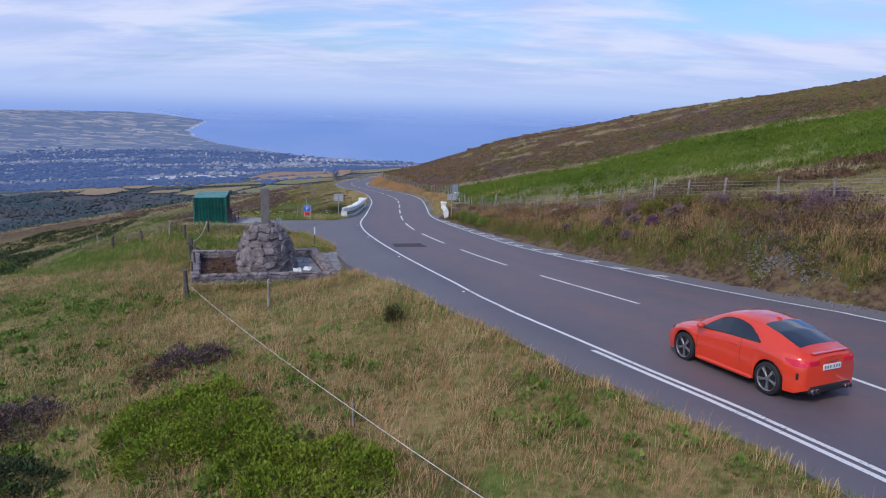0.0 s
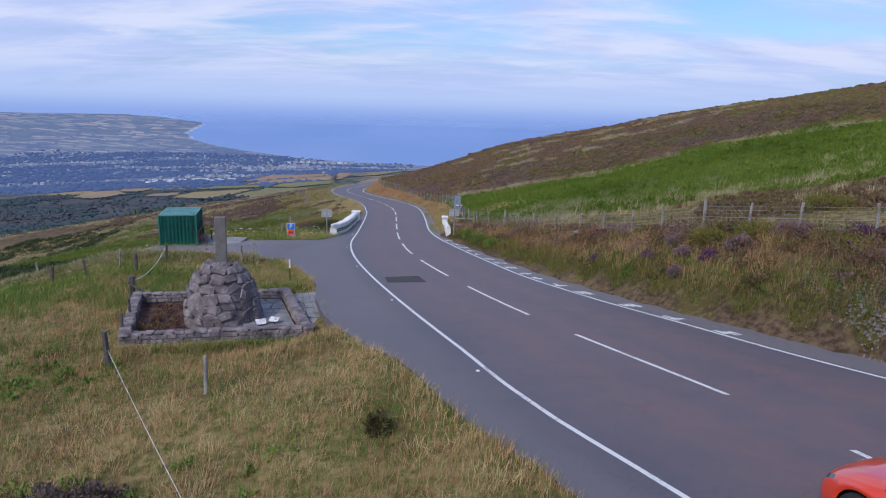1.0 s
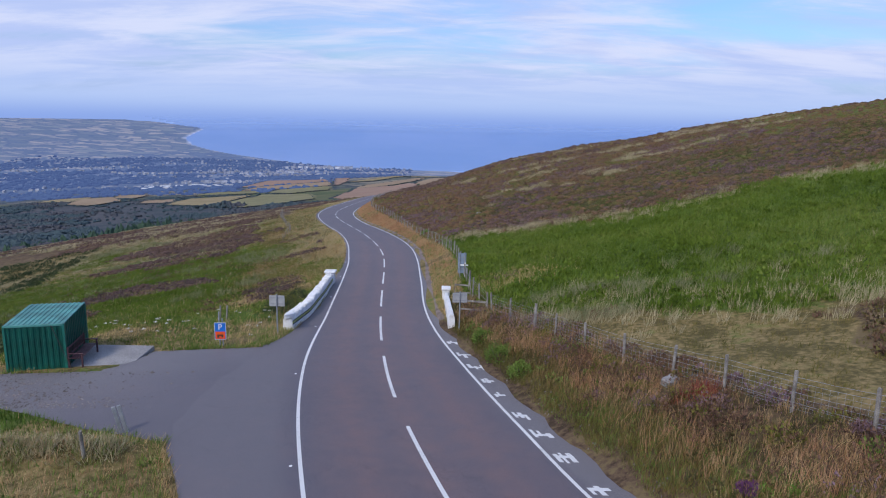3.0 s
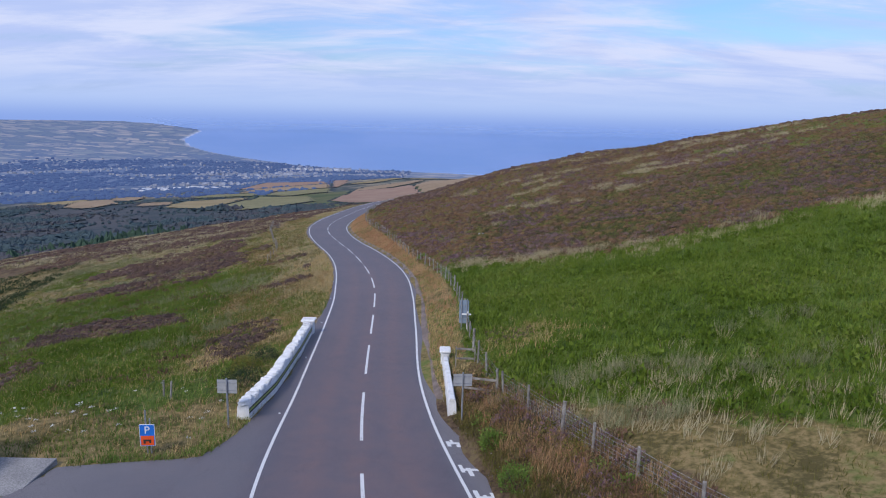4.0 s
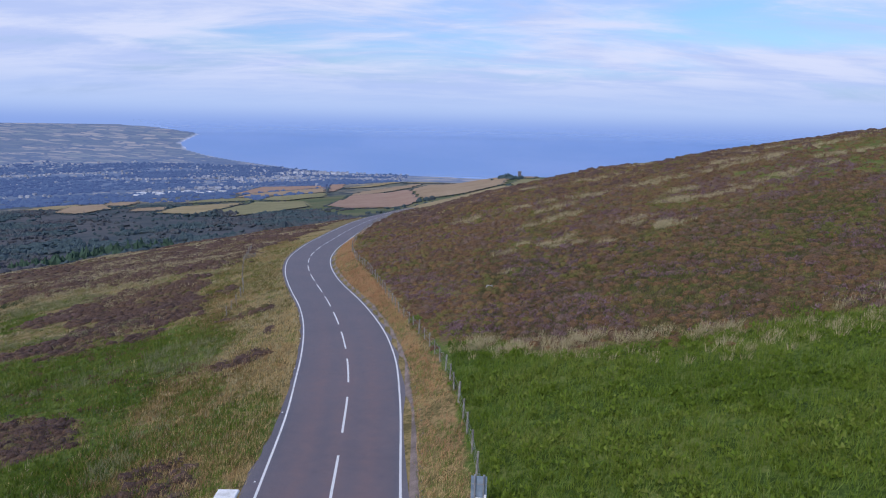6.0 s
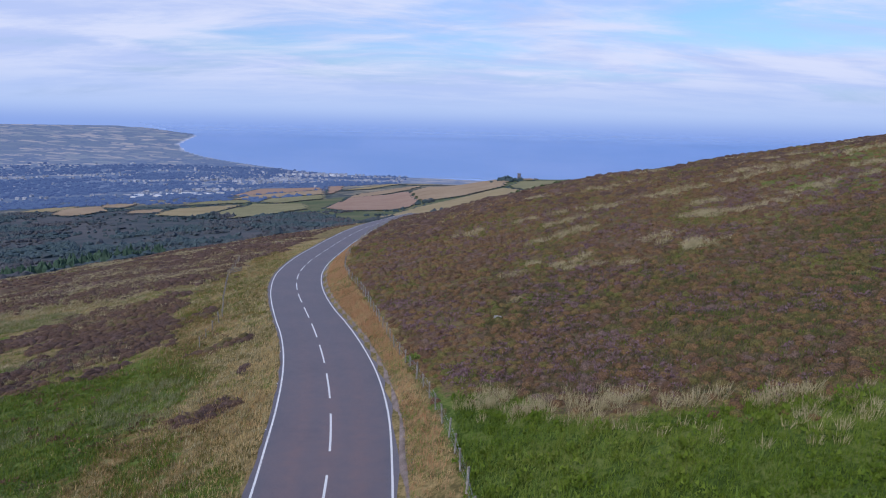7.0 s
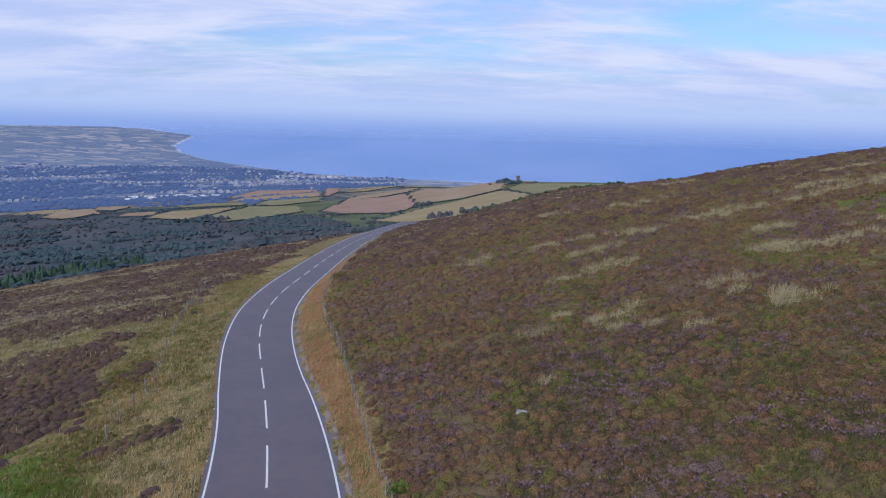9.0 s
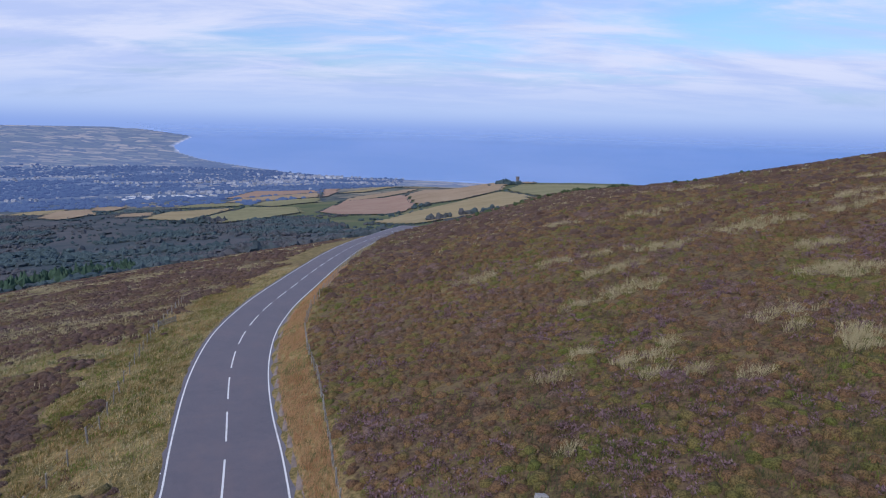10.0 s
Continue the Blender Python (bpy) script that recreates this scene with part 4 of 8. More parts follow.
# ---------------------------------------------------------------- memorial
def memorial():
    rg = random.Random(11)
    cx, cy, z0 = -7.95, 29.25, -1.62
    cairn = thing("memorial_cairn", "grey rubble-stone memorial cairn with a granite pillar on top", "memorial", Matrix.Translation((cx, cy, z0)))
    # core, and stones bedded in it
    H = 2.15

    def rad(h, a):
        k = h / H
        r = float(np.interp(k, [0, 0.25, 0.5, 0.7, 0.82, 0.92, 1.0], [1.42, 1.33, 1.2, 1.03, 0.84, 0.60, 0.30]))
        return r * (1 + 0.04 * math.sin(3 * a + 1) + 0.03 * math.sin(5 * a + 6 * k))
    bm = bmesh.new()
    rows, seg = 12, 28
    ring = []
    for i in range(rows):
        h = H * i / (rows - 1)
        ring.append([bm.verts.new(((rad(h, a) - 0.07) * math.cos(a), (rad(h, a) - 0.07) * 0.92 * math.sin(a), h)) for a in [2 * math.pi * j / seg for j in range(seg)]])
    for i in range(rows - 1):
        for j in range(seg):
            bm.faces.new((ring[i][j], ring[i][(j + 1) % seg], ring[i + 1][(j + 1) % seg], ring[i + 1][j]))
    bm.faces.new(ring[-1])
    part("mortar_core", bm, M_mortar, cairn, "rough grey mortar")
    h = 0.12
    while h < H - 0.1:
        hh = rg.uniform(0.24, 0.34)
        r = rad(h + hh / 2, 0)
        n = max(5, int(2 * math.pi * r / rg.uniform(0.40, 0.52)))
        off = rg.uniform(0, 1)
        tilt = 0.16 + 0.75 * (h / H) ** 3
        for j in range(n):
            a = 2 * math.pi * (j + off + rg.uniform(-0.15, 0.15)) / n
            rr = rad(h + hh / 2, a) - 0.19 + rg.uniform(-0.02, 0.03) + 0.11 * min(1, h / H * 1.5)
            rot = (Matrix.Rotation(a, 3, "Z") @ Matrix.Rotation(-tilt, 3, "Y") @ Matrix.Rotation(rg.uniform(-0.6, 0.6), 3, "X")).to_quaternion()
            w = 2 * math.pi * r / n * rg.uniform(0.85, 1.15)
            piece("stone", rg.choice(STONES), cairn, (rr * math.cos(a), rr * 0.92 * math.sin(a), h + hh / 2 + rg.uniform(-0.05, 0.05)), (rg.uniform(0.2, 0.3), w, hh * rg.uniform(0.85, 1.25)), rot)
        h += hh * 0.93
    for j in range(16):
        a, r = rg.uniform(0, 6.28), rg.uniform(0.05, 0.42)
        piece("stone", rg.choice(STONES), cairn, (r * math.cos(a), r * math.sin(a), H - 0.08 - 0.5 * r * r), (rg.uniform(0.25, 0.4), rg.uniform(0.25, 0.4), 0.2), Euler((rg.uniform(-0.3, 0.3), rg.uniform(-0.3, 0.3), a)).to_quaternion())
    bm = bmesh.new()
    box(bm, -0.19, 0.19, -0.15, 0.15, H - 0.3, H + 1.62, 0.015)
    bmesh.ops.subdivide_edges(bm, edges=list(bm.edges), cuts=2)
    for v in bm.verts:
        v.co += Vector((rg.uniform(-0.006, 0.006), rg.uniform(-0.006, 0.006), 0))
    o = part("pillar", bm, M_pillar, cairn, "square weathered granite pillar")
    o.matrix_basis = pose(0.02, 0.12, 0, 0, 0, 14)
    bm = bmesh.new()
    box(bm, -0.24, 0.24, -0.03, 0.03, -0.28, 0.28, 0.012)
    o = part("plaque", bm, M_slate, cairn, "grey lozenge-shaped memorial plaque")
    o.matrix_basis = Matrix.Translation((0.98, -0.42, 1.12)) @ pose(0, 0, 0, -22, 45, 62)

    # enclosure: four low walls of thin stones round a bed
    FL, FR, BR, BL = Vector((-10.25, 26.15)), Vector((-4.25, 27.35)), Vector((-6.15, 32.15)), Vector((-12.0, 31.0))
    wall = thing("memorial_wall", "low dry slate kerb wall enclosing the memorial bed", "low wall", Matrix.Translation((cx, cy, -1.14)))
    rel = Vector((cx, cy))
    for a, b in ((FL, FR), (FR, BR), (BR, BL), (BL, FL)):
        d = (b - a).normalized(); nrm = Vector((-d.y, d.x)); L = (b - a).length
        ang = math.atan2(d.y, d.x)
        bm = bmesh.new()
        mid = (a + b) / 2 + nrm * 0.2 - rel
        box(bm, -L / 2 + 0.03, L / 2 - 0.39, -0.13, 0.13, -1.1, -0.07, 0.02, Matrix.Translation((mid.x, mid.y, 0)) @ Matrix.Rotation(ang, 4, "Z"))
        part("wall_core", bm, M_mortar, wall)
        # coping of flat stones on top, courses on the faces
        s = 0.0
        while s < L - 0.15:
            w = rg.uniform(0.28, 0.5)
            c = a + d * (s + w / 2) + nrm * 0.2 - rel
            piece("coping_stone", rg.choice(STONES), wall, (c.x, c.y, -0.04 + rg.uniform(-0.012, 0.012)), (w * 0.98, 0.35, 0.08), Euler((rg.uniform(-0.03, 0.03), rg.uniform(-0.03, 0.03), ang + rg.uniform(-0.05, 0.05))).to_quaternion())
            s += w
        for side in (0.06, 0.34):
            for row in range(3 if side < 0.1 else 2):
                s = rg.uniform(0, 0.1)
                while s < L - 0.2:
                    w = rg.uniform(0.16, 0.34)
                    c = a + d * (s + w / 2) + nrm * (side + rg.uniform(-0.015, 0.015)) - rel
                    piece("stone", rg.choice(STONES), wall, (c.x, c.y, -0.15 - row * 0.125), (w * 0.95, 0.1, 0.12), Euler((0, 0, ang)).to_quaternion())
                    s += w
    # bed inside: litter on the left, slate paving on the right
    bm = bmesh.new()
    n = 14
    grid = [[None] * (n + 1) for _ in range(n + 1)]
    for i in range(n + 1):
        for j in range(n + 1):
            p = (FL.lerp(FR, i / n)).lerp(BL.lerp(BR, i / n), j / n)
            grid[i][j] = bm.verts.new((p.x - cx, p.y - cy, -0.42 + rg.uniform(-0.05, 0.06)))
    for i in range(n):
        for j in range(n):
            bm.faces.new((grid[i][j], grid[i + 1][j], grid[i + 1][j + 1], grid[i][j + 1]))
    part("planting_bed", bm, M_litter, wall, "bed of dead red-brown plants", True)
    flags(wall, rg, [FL.lerp(FR, 0.52), FL.lerp(FR, 0.93), BL.lerp(BR, 0.93), BL.lerp(BR, 0.6)], rel, -0.36)
    flags(wall, rg, [FR + Vector((0.05, -1.0)), FR + Vector((0.95, -0.7)), BR + Vector((1.25, 0.6)), BR + Vector((0.1, 0.1))], rel, -0.28)

    for k, (x, y, r, tilt) in enumerate(((-6.35, 28.45, 25, 30), (-5.95, 28.75, -10, 22))):
        book = thing("memorial_tablet", ("small open white stone book" if k == 0 else "small white framed tablet") + " propped against the cairn", "tablet", pose(x, y, -1.38, tilt, 0, r) @ Matrix.Scale(0.78, 4), "tablets at the memorial")
        for s in (-1, 1):
            bm = bmesh.new()
            box(bm, -0.22 if s < 0 else 0.01, -0.01 if s < 0 else 0.22, -0.16, 0.16, -0.03, 0.03, 0.012, pose(0, 0, 0, 0, -8 * s, 0))
            part("page", bm, M_signwhite, book)
        for j in range(4):
            bm = bmesh.new()
            box(bm, 0.04, 0.19, 0.10 - 0.06 * j, 0.12 - 0.06 * j, 0.03, 0.034, 0, pose(0, 0, 0, 0, -8, 0))
            part("lettering_bar", bm, M_slate, book, "grey bars of illegible lettering")


def flags(parent, rg, quad, rel, z):
    """Crazy paving: a jittered lattice of slate flags."""
    nx, ny = 4, 9
    P = [[None] * (ny + 1) for _ in range(nx + 1)]
    for i in range(nx + 1):
        for j in range(ny + 1):
            u, v = i / nx, j / ny
            if 0 < i < nx:
                u += rg.uniform(-0.07, 0.07)
            if 0 < j < ny:
                v += rg.uniform(-0.035, 0.035)
            P[i][j] = quad[0].lerp(quad[1], u).lerp(quad[3].lerp(quad[2], u), v) - rel
    for i in range(nx):
        for j in range(ny):
            q = [P[i][j], P[i + 1][j], P[i + 1][j + 1], P[i][j + 1]]
            c = sum(q, Vector((0, 0))) / 4
            q = [c + (p - c) * 0.94 for p in q]
            zz = z + rg.uniform(-0.012, 0.012)
            bm = bmesh.new()
            top = [bm.verts.new((p.x, p.y, zz)) for p in q]
            low = [bm.verts.new((p.x, p.y, zz - 0.12)) for p in q]
            bm.faces.new(top)
            for k in range(4):
                bm.faces.new((top[k], low[k], low[(k + 1) % 4], top[(k + 1) % 4]))
            part("paving_slab", bm, M_slate, parent)


memorial()


# ---------------------------------------------------------------- green store and bench
def store():
    base = gz(-17.4, 50.8) - 0.02
    st = thing("steel_store", "dark green corrugated steel storage container on a slab", "container", pose(-17.55, 49.45, base, 0, 0, 13))
    W, D, H = 2.3, 3.1, 2.15

    def corrugated(length, height, n, depth=0.035):
        bm = bmesh.new()
        prof = []
        for k in range(n):
            x = length * k / n
            p = length / n
            prof += [(x, 0), (x + p * 0.35, 0), (x + p * 0.5, -depth), (x + p * 0.85, -depth)]
        prof.append((length, 0))
        lo = [bm.verts.new((x, y, 0.08)) for x, y in prof]
        hi = [bm.verts.new((x, y, height)) for x, y in prof]
        for k in range(len(prof) - 1):
            bm.faces.new((lo[k], lo[k + 1], hi[k + 1], hi[k]))
        bmesh.ops.solidify(bm, geom=list(bm.faces), thickness=0.01)
        return bm
    for x, y, r, l, n in ((-W / 2, 0, 0, W, 10), (W / 2, 0, 90, D, 13), (W / 2, D, 180, W, 10), (-W / 2, D, 270, D, 13)):
        o = part("side_panel", corrugated(l, H, n), M_green, st)
        o.matrix_basis = pose(x, y, 0, 0, 0, r)
    bm = bmesh.new()
    n, dep = 12, 0.03
    prof = []
    for k in range(n):
        x = -W / 2 - 0.04 + (W + 0.08) * k / n
        p = (W + 0.08) / n
        prof += [(x, 0), (x + p * 0.4, 0), (x + p * 0.5, dep), (x + p * 0.9, dep)]
    prof.append((W / 2 + 0.04, 0))
    lo = [bm.verts.new((x, -0.05, H + 0.02 + z)) for x, z in prof]
    hi = [bm.verts.new((x, D + 0.05, H + 0.06 + z)) for x, z in prof]
    for k in range(len(prof) - 1):
        bm.faces.new((lo[k], lo[k + 1], hi[k + 1], hi[k]))
    part("roof", bm, M_greenroof, st, "paler faded green ribbed roof")
    bm = bmesh.new()
    box(bm, -W / 2 + 0.01, W / 2 - 0.01, 0.01, D - 0.01, 0.02, H, 0)
    part("inner_shell", bm, M_green, st)
    for x in (-W / 2, W / 2):
        for y in (0, D):
            bm = bmesh.new()
            box(bm, x - 0.05, x + 0.05, y - 0.05, y + 0.05, 0.0, H + 0.03, 0.01)
            part("corner_post", bm, M_green, st)
    for y in (-0.045, D + 0.045):
        for z in (0.05, H):
            bm = bmesh.new()
            box(bm, -W / 2, W / 2, y - 0.03, y + 0.03, z - 0.05, z + 0.05, 0.008)
            part("rail", bm, M_greenroof if z > 1 else M_concrete, st)
    # tie strap slanting down the flank, pallet-like plinth
    bm = bmesh.new()
    rod(bm, (W / 2 - 0.45, -0.1, H), (W / 2 + 0.25, -0.15, 0.05), 0.012, 6)
    part("tie_strap", bm, M_postdark, st)
    bm = bmesh.new()
    box(bm, -W / 2 - 0.1, W / 2 + 0.1, -0.15, D + 0.1, -0.3, 0.03, 0.01)
    part("plinth", bm, M_concrete, st, "pale concrete footing")


def bench():
    z = gz(-15.6, 50.5) + 0.05
    be = thing("park_bench", "dark-stained slatted wooden bench beside the green store", "bench", pose(-16.2, 50.7, z, 0, 0, 100))
    W = 2.0
    for k in range(5):
        bm = bmesh.new()
        box(bm, -W / 2, W / 2, -0.24 + k * 0.105, -0.155 + k * 0.105, 0.43, 0.46, 0.006)
        part("seat_slat", bm, M_wood_dark, be)
    for z0 in (0.52, 0.88):
        bm = bmesh.new()
        box(bm, -W / 2, W / 2, 0.27, 0.31, z0, z0 + 0.08, 0.008)
        part("back_rail", bm, M_wood_dark, be)
    for k in range(15):
        x = -W / 2 + 0.09 + k * (W - 0.18) / 14
        bm = bmesh.new()
        box(bm, x - 0.025, x + 0.025, 0.28, 0.30, 0.58, 0.9, 0.004)
        part("back_slat", bm, M_wood_dark, be)
    for x in (-W / 2 + 0.03, W / 2 - 0.03):
        for y, h in ((-0.25, 0.64), (0.29, 0.97)):
            bm = bmesh.new()
            box(bm, x - 0.035, x + 0.035, y - 0.035, y + 0.035, 0, h, 0.006)
            part("leg", bm, M_wood_dark, be)
        bm = bmesh.new()
        box(bm, x - 0.045, x + 0.045, -0.32, 0.30, 0.64, 0.68, 0.008)
        part("armrest", bm, M_wood_dark, be)


store()
bench()


# ---------------------------------------------------------------- bridge parapets
def parapet(label, pts, height, thick, bands, rg, coping=True):
    p0 = Vector((pts[0][0], pts[0][1], float(road_z(np.array(pts[0][1])))))
    w = thing("bridge_parapet", label, "parapet", Matrix.Translation(p0), "bridge parapets")
    bm = bmesh.new()
    prev = None
    n = 26
    ys = [pts[0][1] + (pts[-1][1] - pts[0][1]) * k / n for k in range(n + 1)]
    for y in ys:
        x = float(np.interp(y, [p[1] for p in pts], [p[0] for p in pts]))
        z = float(road_z(np.array(y))) - p0.z
        c = Vector((x - p0.x, y - p0.y, z))
        h = height * rg.uniform(0.97, 1.02)
        ring = [bm.verts.new(c + Vector(v)) for v in ((-thick / 2 - 0.05, 0, -0.6), (-thick / 2, 0, h * 0.8), (-thick * 0.3, 0, h), (thick * 0.3, 0, h), (thick / 2, 0, h * 0.8), (thick / 2 + 0.05, 0, -0.6))]
        if prev:
            for k in range(5):
                bm.faces.new((prev[k], prev[k + 1], ring[k + 1], ring[k]))
        else:
            bm.faces.new(ring)
        prev = ring
    bm.faces.new(prev[::-1])
    part("wall_body", bm, M_white, w, "whitewashed rubble wall")
    # upright coping stones, set on edge and uneven
    y = ys[0] + 0.1
    while coping and y < ys[-1] - 0.1:
        d = rg.uniform(0.15, 0.25)
        x = float(np.interp(y, [p[1] for p in pts], [p[0] for p in pts])) - p0.x
        z = float(road_z(np.array(y))) - p0.z + height
        piece("coping_stone", rg.choice(WHITES), w, (x + rg.uniform(-0.03, 0.03), y - p0.y, z + rg.uniform(-0.05, 0.03)), (thick * rg.uniform(0.85, 1.05), d * 1.5, rg.uniform(0.22, 0.34)),
              Euler((rg.uniform(-0.5, 0.5), rg.uniform(-0.2, 0.2), rg.uniform(-0.25, 0.25))).to_quaternion())
        y += d
    # painted bands low on the road face
    for h0, h1, mat, lab in bands:
        bm = bmesh.new()
        prev = None
        sgn = 1 if bands[0][3].endswith("east") else -1
        for y in ys:
            x = float(np.interp(y, [p[1] for p in pts], [p[0] for p in pts])) - p0.x
            z = float(road_z(np.array(y))) - p0.z
            o1, o2 = (thick / 2 + 0.05 - 0.05 * (h + 0.6) / (height * 0.8 + 0.6) + 0.006 for h in (h0, h1))
            r = [bm.verts.new((x + sgn * o1, y - p0.y, z + h0)), bm.verts.new((x + sgn * o2, y - p0.y, z + h1))]
            if prev:
                bm.faces.new((prev[0], r[0], r[1], prev[1]))
            prev = r
        part("painted_band", bm, mat, w, lab.rsplit(" ", 1)[0])
    # end pier at the far end
    x, y = pts[-1]
    bm = bmesh.new()
    z = float(road_z(np.array(y))) - p0.z
    box(bm, x - p0.x - thick * 0.7, x - p0.x + thick * 0.7, y - p0.y - 0.05, y - p0.y + 0.6, z - 0.6, z + height + 0.12, 0.05)
    part("end_pier", bm, M_white, w)
    bm = bmesh.new()
    box(bm, x - p0.x - thick * 0.9, x - p0.x + thick * 0.9, y - p0.y - 0.12, y - p0.y + 0.7, z + height + 0.12, z + height + 0.26, 0.04)
    part("pier_cap", bm, M_white, w)


rgp = random.Random(5)
parapet("long whitewashed stone bridge parapet with black and yellow bands", [(-8.5, 57.2), (-8.25, 61), (-8.45, 67.5), (-8.75, 72.6)], 0.72, 0.5,
        [(0.26, 0.34, M_black, "black painted band east"), (0.345, 0.43, M_yellow, "yellow-green painted band east"), (0.435, 0.5, M_black, "black painted band east")], rgp)
parapet("short whitewashed stone bridge parapet", [(0.55, 57.8), (0.45, 61), (0.3, 65.0)], 0.9, 0.34,
        [(0.05, 0.12, M_black, "black painted band west")], rgp, False)


# ---------------------------------------------------------------- signs and small posts
def sign_back(x, y, w, h, bottom, mat, label, posts=1, rot=0.0, brace=False, base=None):
    z = (gz(x, y) if base is None else base) - 0.05
    s = thing("road_sign", label, "road sign", pose(x, y, z, 0, 0, rot), "signs along the road")
    xs = [0] if posts == 1 else [-w * 0.25, w * 0.3]
    for px in xs:
        bm = bmesh.new()
        rod(bm, (px, 0, -0.4), (px, 0, bottom + h + 0.08), 0.038, 10)
        part("pole", bm, M_galv, s)
    bm = bmesh.new()
    box(bm, -w / 2, w / 2, 0.042, 0.056, bottom, bottom + h, 0.003)
    part("panel", bm, mat, s)
    for zz in (bottom + h * 0.22, bottom + h * 0.78):
        bm = bmesh.new()
        box(bm, -w / 2 + 0.02, w / 2 - 0.02, 0.030, 0.045, zz - 0.02, zz + 0.02, 0.003)
        part("stiffener", bm, M_galv, s)
    if brace:
        bm = bmesh.new()
        box(bm, -0.04, 0.04, -0.04, 0.04, 0, 1.35, 0.006, Matrix.Translation((0.25, -0.7, 0)) @ pose(0, 0, 0, -28, 0, 0))
        part("brace", bm, M_signwhite, s, "pale wooden brace")
        bm = bmesh.new()
        box(bm, -w * 0.2, w * 0.75, -0.1, -0.04, 0.95, 1.05, 0.006)
        part("cross_rail", bm, M_signwhite, s, "pale wooden rail")
    return s


sign_back(-8.85, 56.3, 0.82, 0.6, 1.55, M_signback, "grey back of a rectangular road sign on one steel pole")
sign_back(0.95, 57.0, 0.8, 0.55, 1.6, M_signback, "grey back of a rectangular road sign beside the bridge", rot=4)
sign_back(1.55, 71.2, 0.62, 1.55, 0.35, M_signblue, "tall blue-grey sign back with a pale wooden brace by the fence", 2, -6, True)


def text_mesh(name, body, size, mat, parent, m):
    cu = bpy.data.curves.new(name, "FONT")
    cu.body, cu.size, cu.align_x, cu.align_y, cu.extrude = body, size, "CENTER", "CENTER", 0.002
    tmp = bpy.data.objects.new("tmp", cu)
    me = bpy.data.meshes.new_from_object(tmp)
    bpy.data.objects.remove(tmp)
    me.materials.clear(); me.materials.append(mat)
    o = new(name, me)
    o.parent = parent
    o.matrix_basis = m
    return o


def parking_sign():
    x, y = -11.0, 53.6
    s = thing("parking_sign", "blue parking sign with an orange panel below on twin grey poles", "parking sign", pose(x, y, gz(x, y), 0, 0, 4))
    for px, h in ((-0.05, 1.75), (0.1, 1.4)):
        bm = bmesh.new()
        rod(bm, (px, 0.05, -0.4), (px, 0.05, h), 0.03, 8)
        part("pole", bm, M_galv, s)
    bm = bmesh.new()
    box(bm, -0.28, 0.28, -0.008, 0.008, 0.32, 1.2, 0.004)
    part("panel", bm, M_signwhite, s, "white-edged sign plate")
    bm = bmesh.new()
    box(bm, -0.262, 0.262, -0.013, -0.009, 0.34, 1.18, 0)
    part("blue_field", bm, M_blue, s)
    bm = bmesh.new()
    box(bm, -0.24, 0.24, -0.018, -0.014, 0.36, 0.74, 0)
    part("orange_field", bm, M_orange, s)
    text_mesh("letter", "P", 0.42, M_signwhite, s, pose(0, -0.016, 0.96, 90, 0, 0))
    bm = bmesh.new()
    box(bm, -0.15, 0.13, -0.023, -0.019, 0.52, 0.59, 0, pose(0, 0, 0, 0, 0, 0))
    box(bm, -0.15, -0.07, -0.023, -0.019, 0.43, 0.52, 0)
    box(bm, 0.06, 0.13, -0.023, -0.019, 0.45, 0.52, 0)
    part("pictogram", bm, M_black, s, "dark bars of an unreadable pictogram")


parking_sign()


def marker_post():
    x, y = -6.75, 34.7
    s = thing("marker_post", "thin brown verge marker post with a white top", "marker post", pose(x, y, gz(x, y), 2, 0, 10))
    bm = bmesh.new(); rod(bm, (0, 0, -0.3), (0, 0, 0.7), 0.022, 8); part("shaft", bm, M_wood_dark, s)
    bm = bmesh.new(); box(bm, -0.035, 0.035, -0.012, 0.012, 0.68, 1.08, 0.006); part("white_top", bm, M_signwhite, s)
    x, y = -10.0, 36.0
    s = thing("information_board", "small pale weathered board on a short post", "board", pose(x, y, gz(x, y), 0, 6, 28))
    bm = bmesh.new(); rod(bm, (0, 0.03, -0.3), (0, 0.03, 0.4), 0.025, 8); part("post", bm, M_post, s)
    bm = bmesh.new(); box(bm, -0.13, 0.13, -0.012, 0.012, 0.35, 0.8, 0.006); part("board", bm, M_signback, s)
    x, y = -10.45, 42.25
    s = thing("barrier_post", "pair of leaning galvanised steel barrier posts", "barrier post", pose(x, y, gz(x, y), -4, -12, 20))
    for k in (0, 0.16):
        bm = bmesh.new(); box(bm, k - 0.06, k + 0.06, -0.03, 0.03, -0.3, 0.95, 0.01); part("channel", bm, M_galv, s)
    x, y = -10.2, 33.2
    s = thing("marker_post", "short post with a small blue and white cap", "marker post", pose(x, y, gz(x, y), 0, 0, 0))
    bm = bmesh.new(); rod(bm, (0, 0, -0.3), (0, 0, 0.5), 0.03, 8); part("shaft", bm, M_post, s)
    bm = bmesh.new(); box(bm, -0.07, 0.07, -0.05, 0.05, 0.5, 0.68, 0.01); part("cap", bm, M_blue, s)


marker_post()


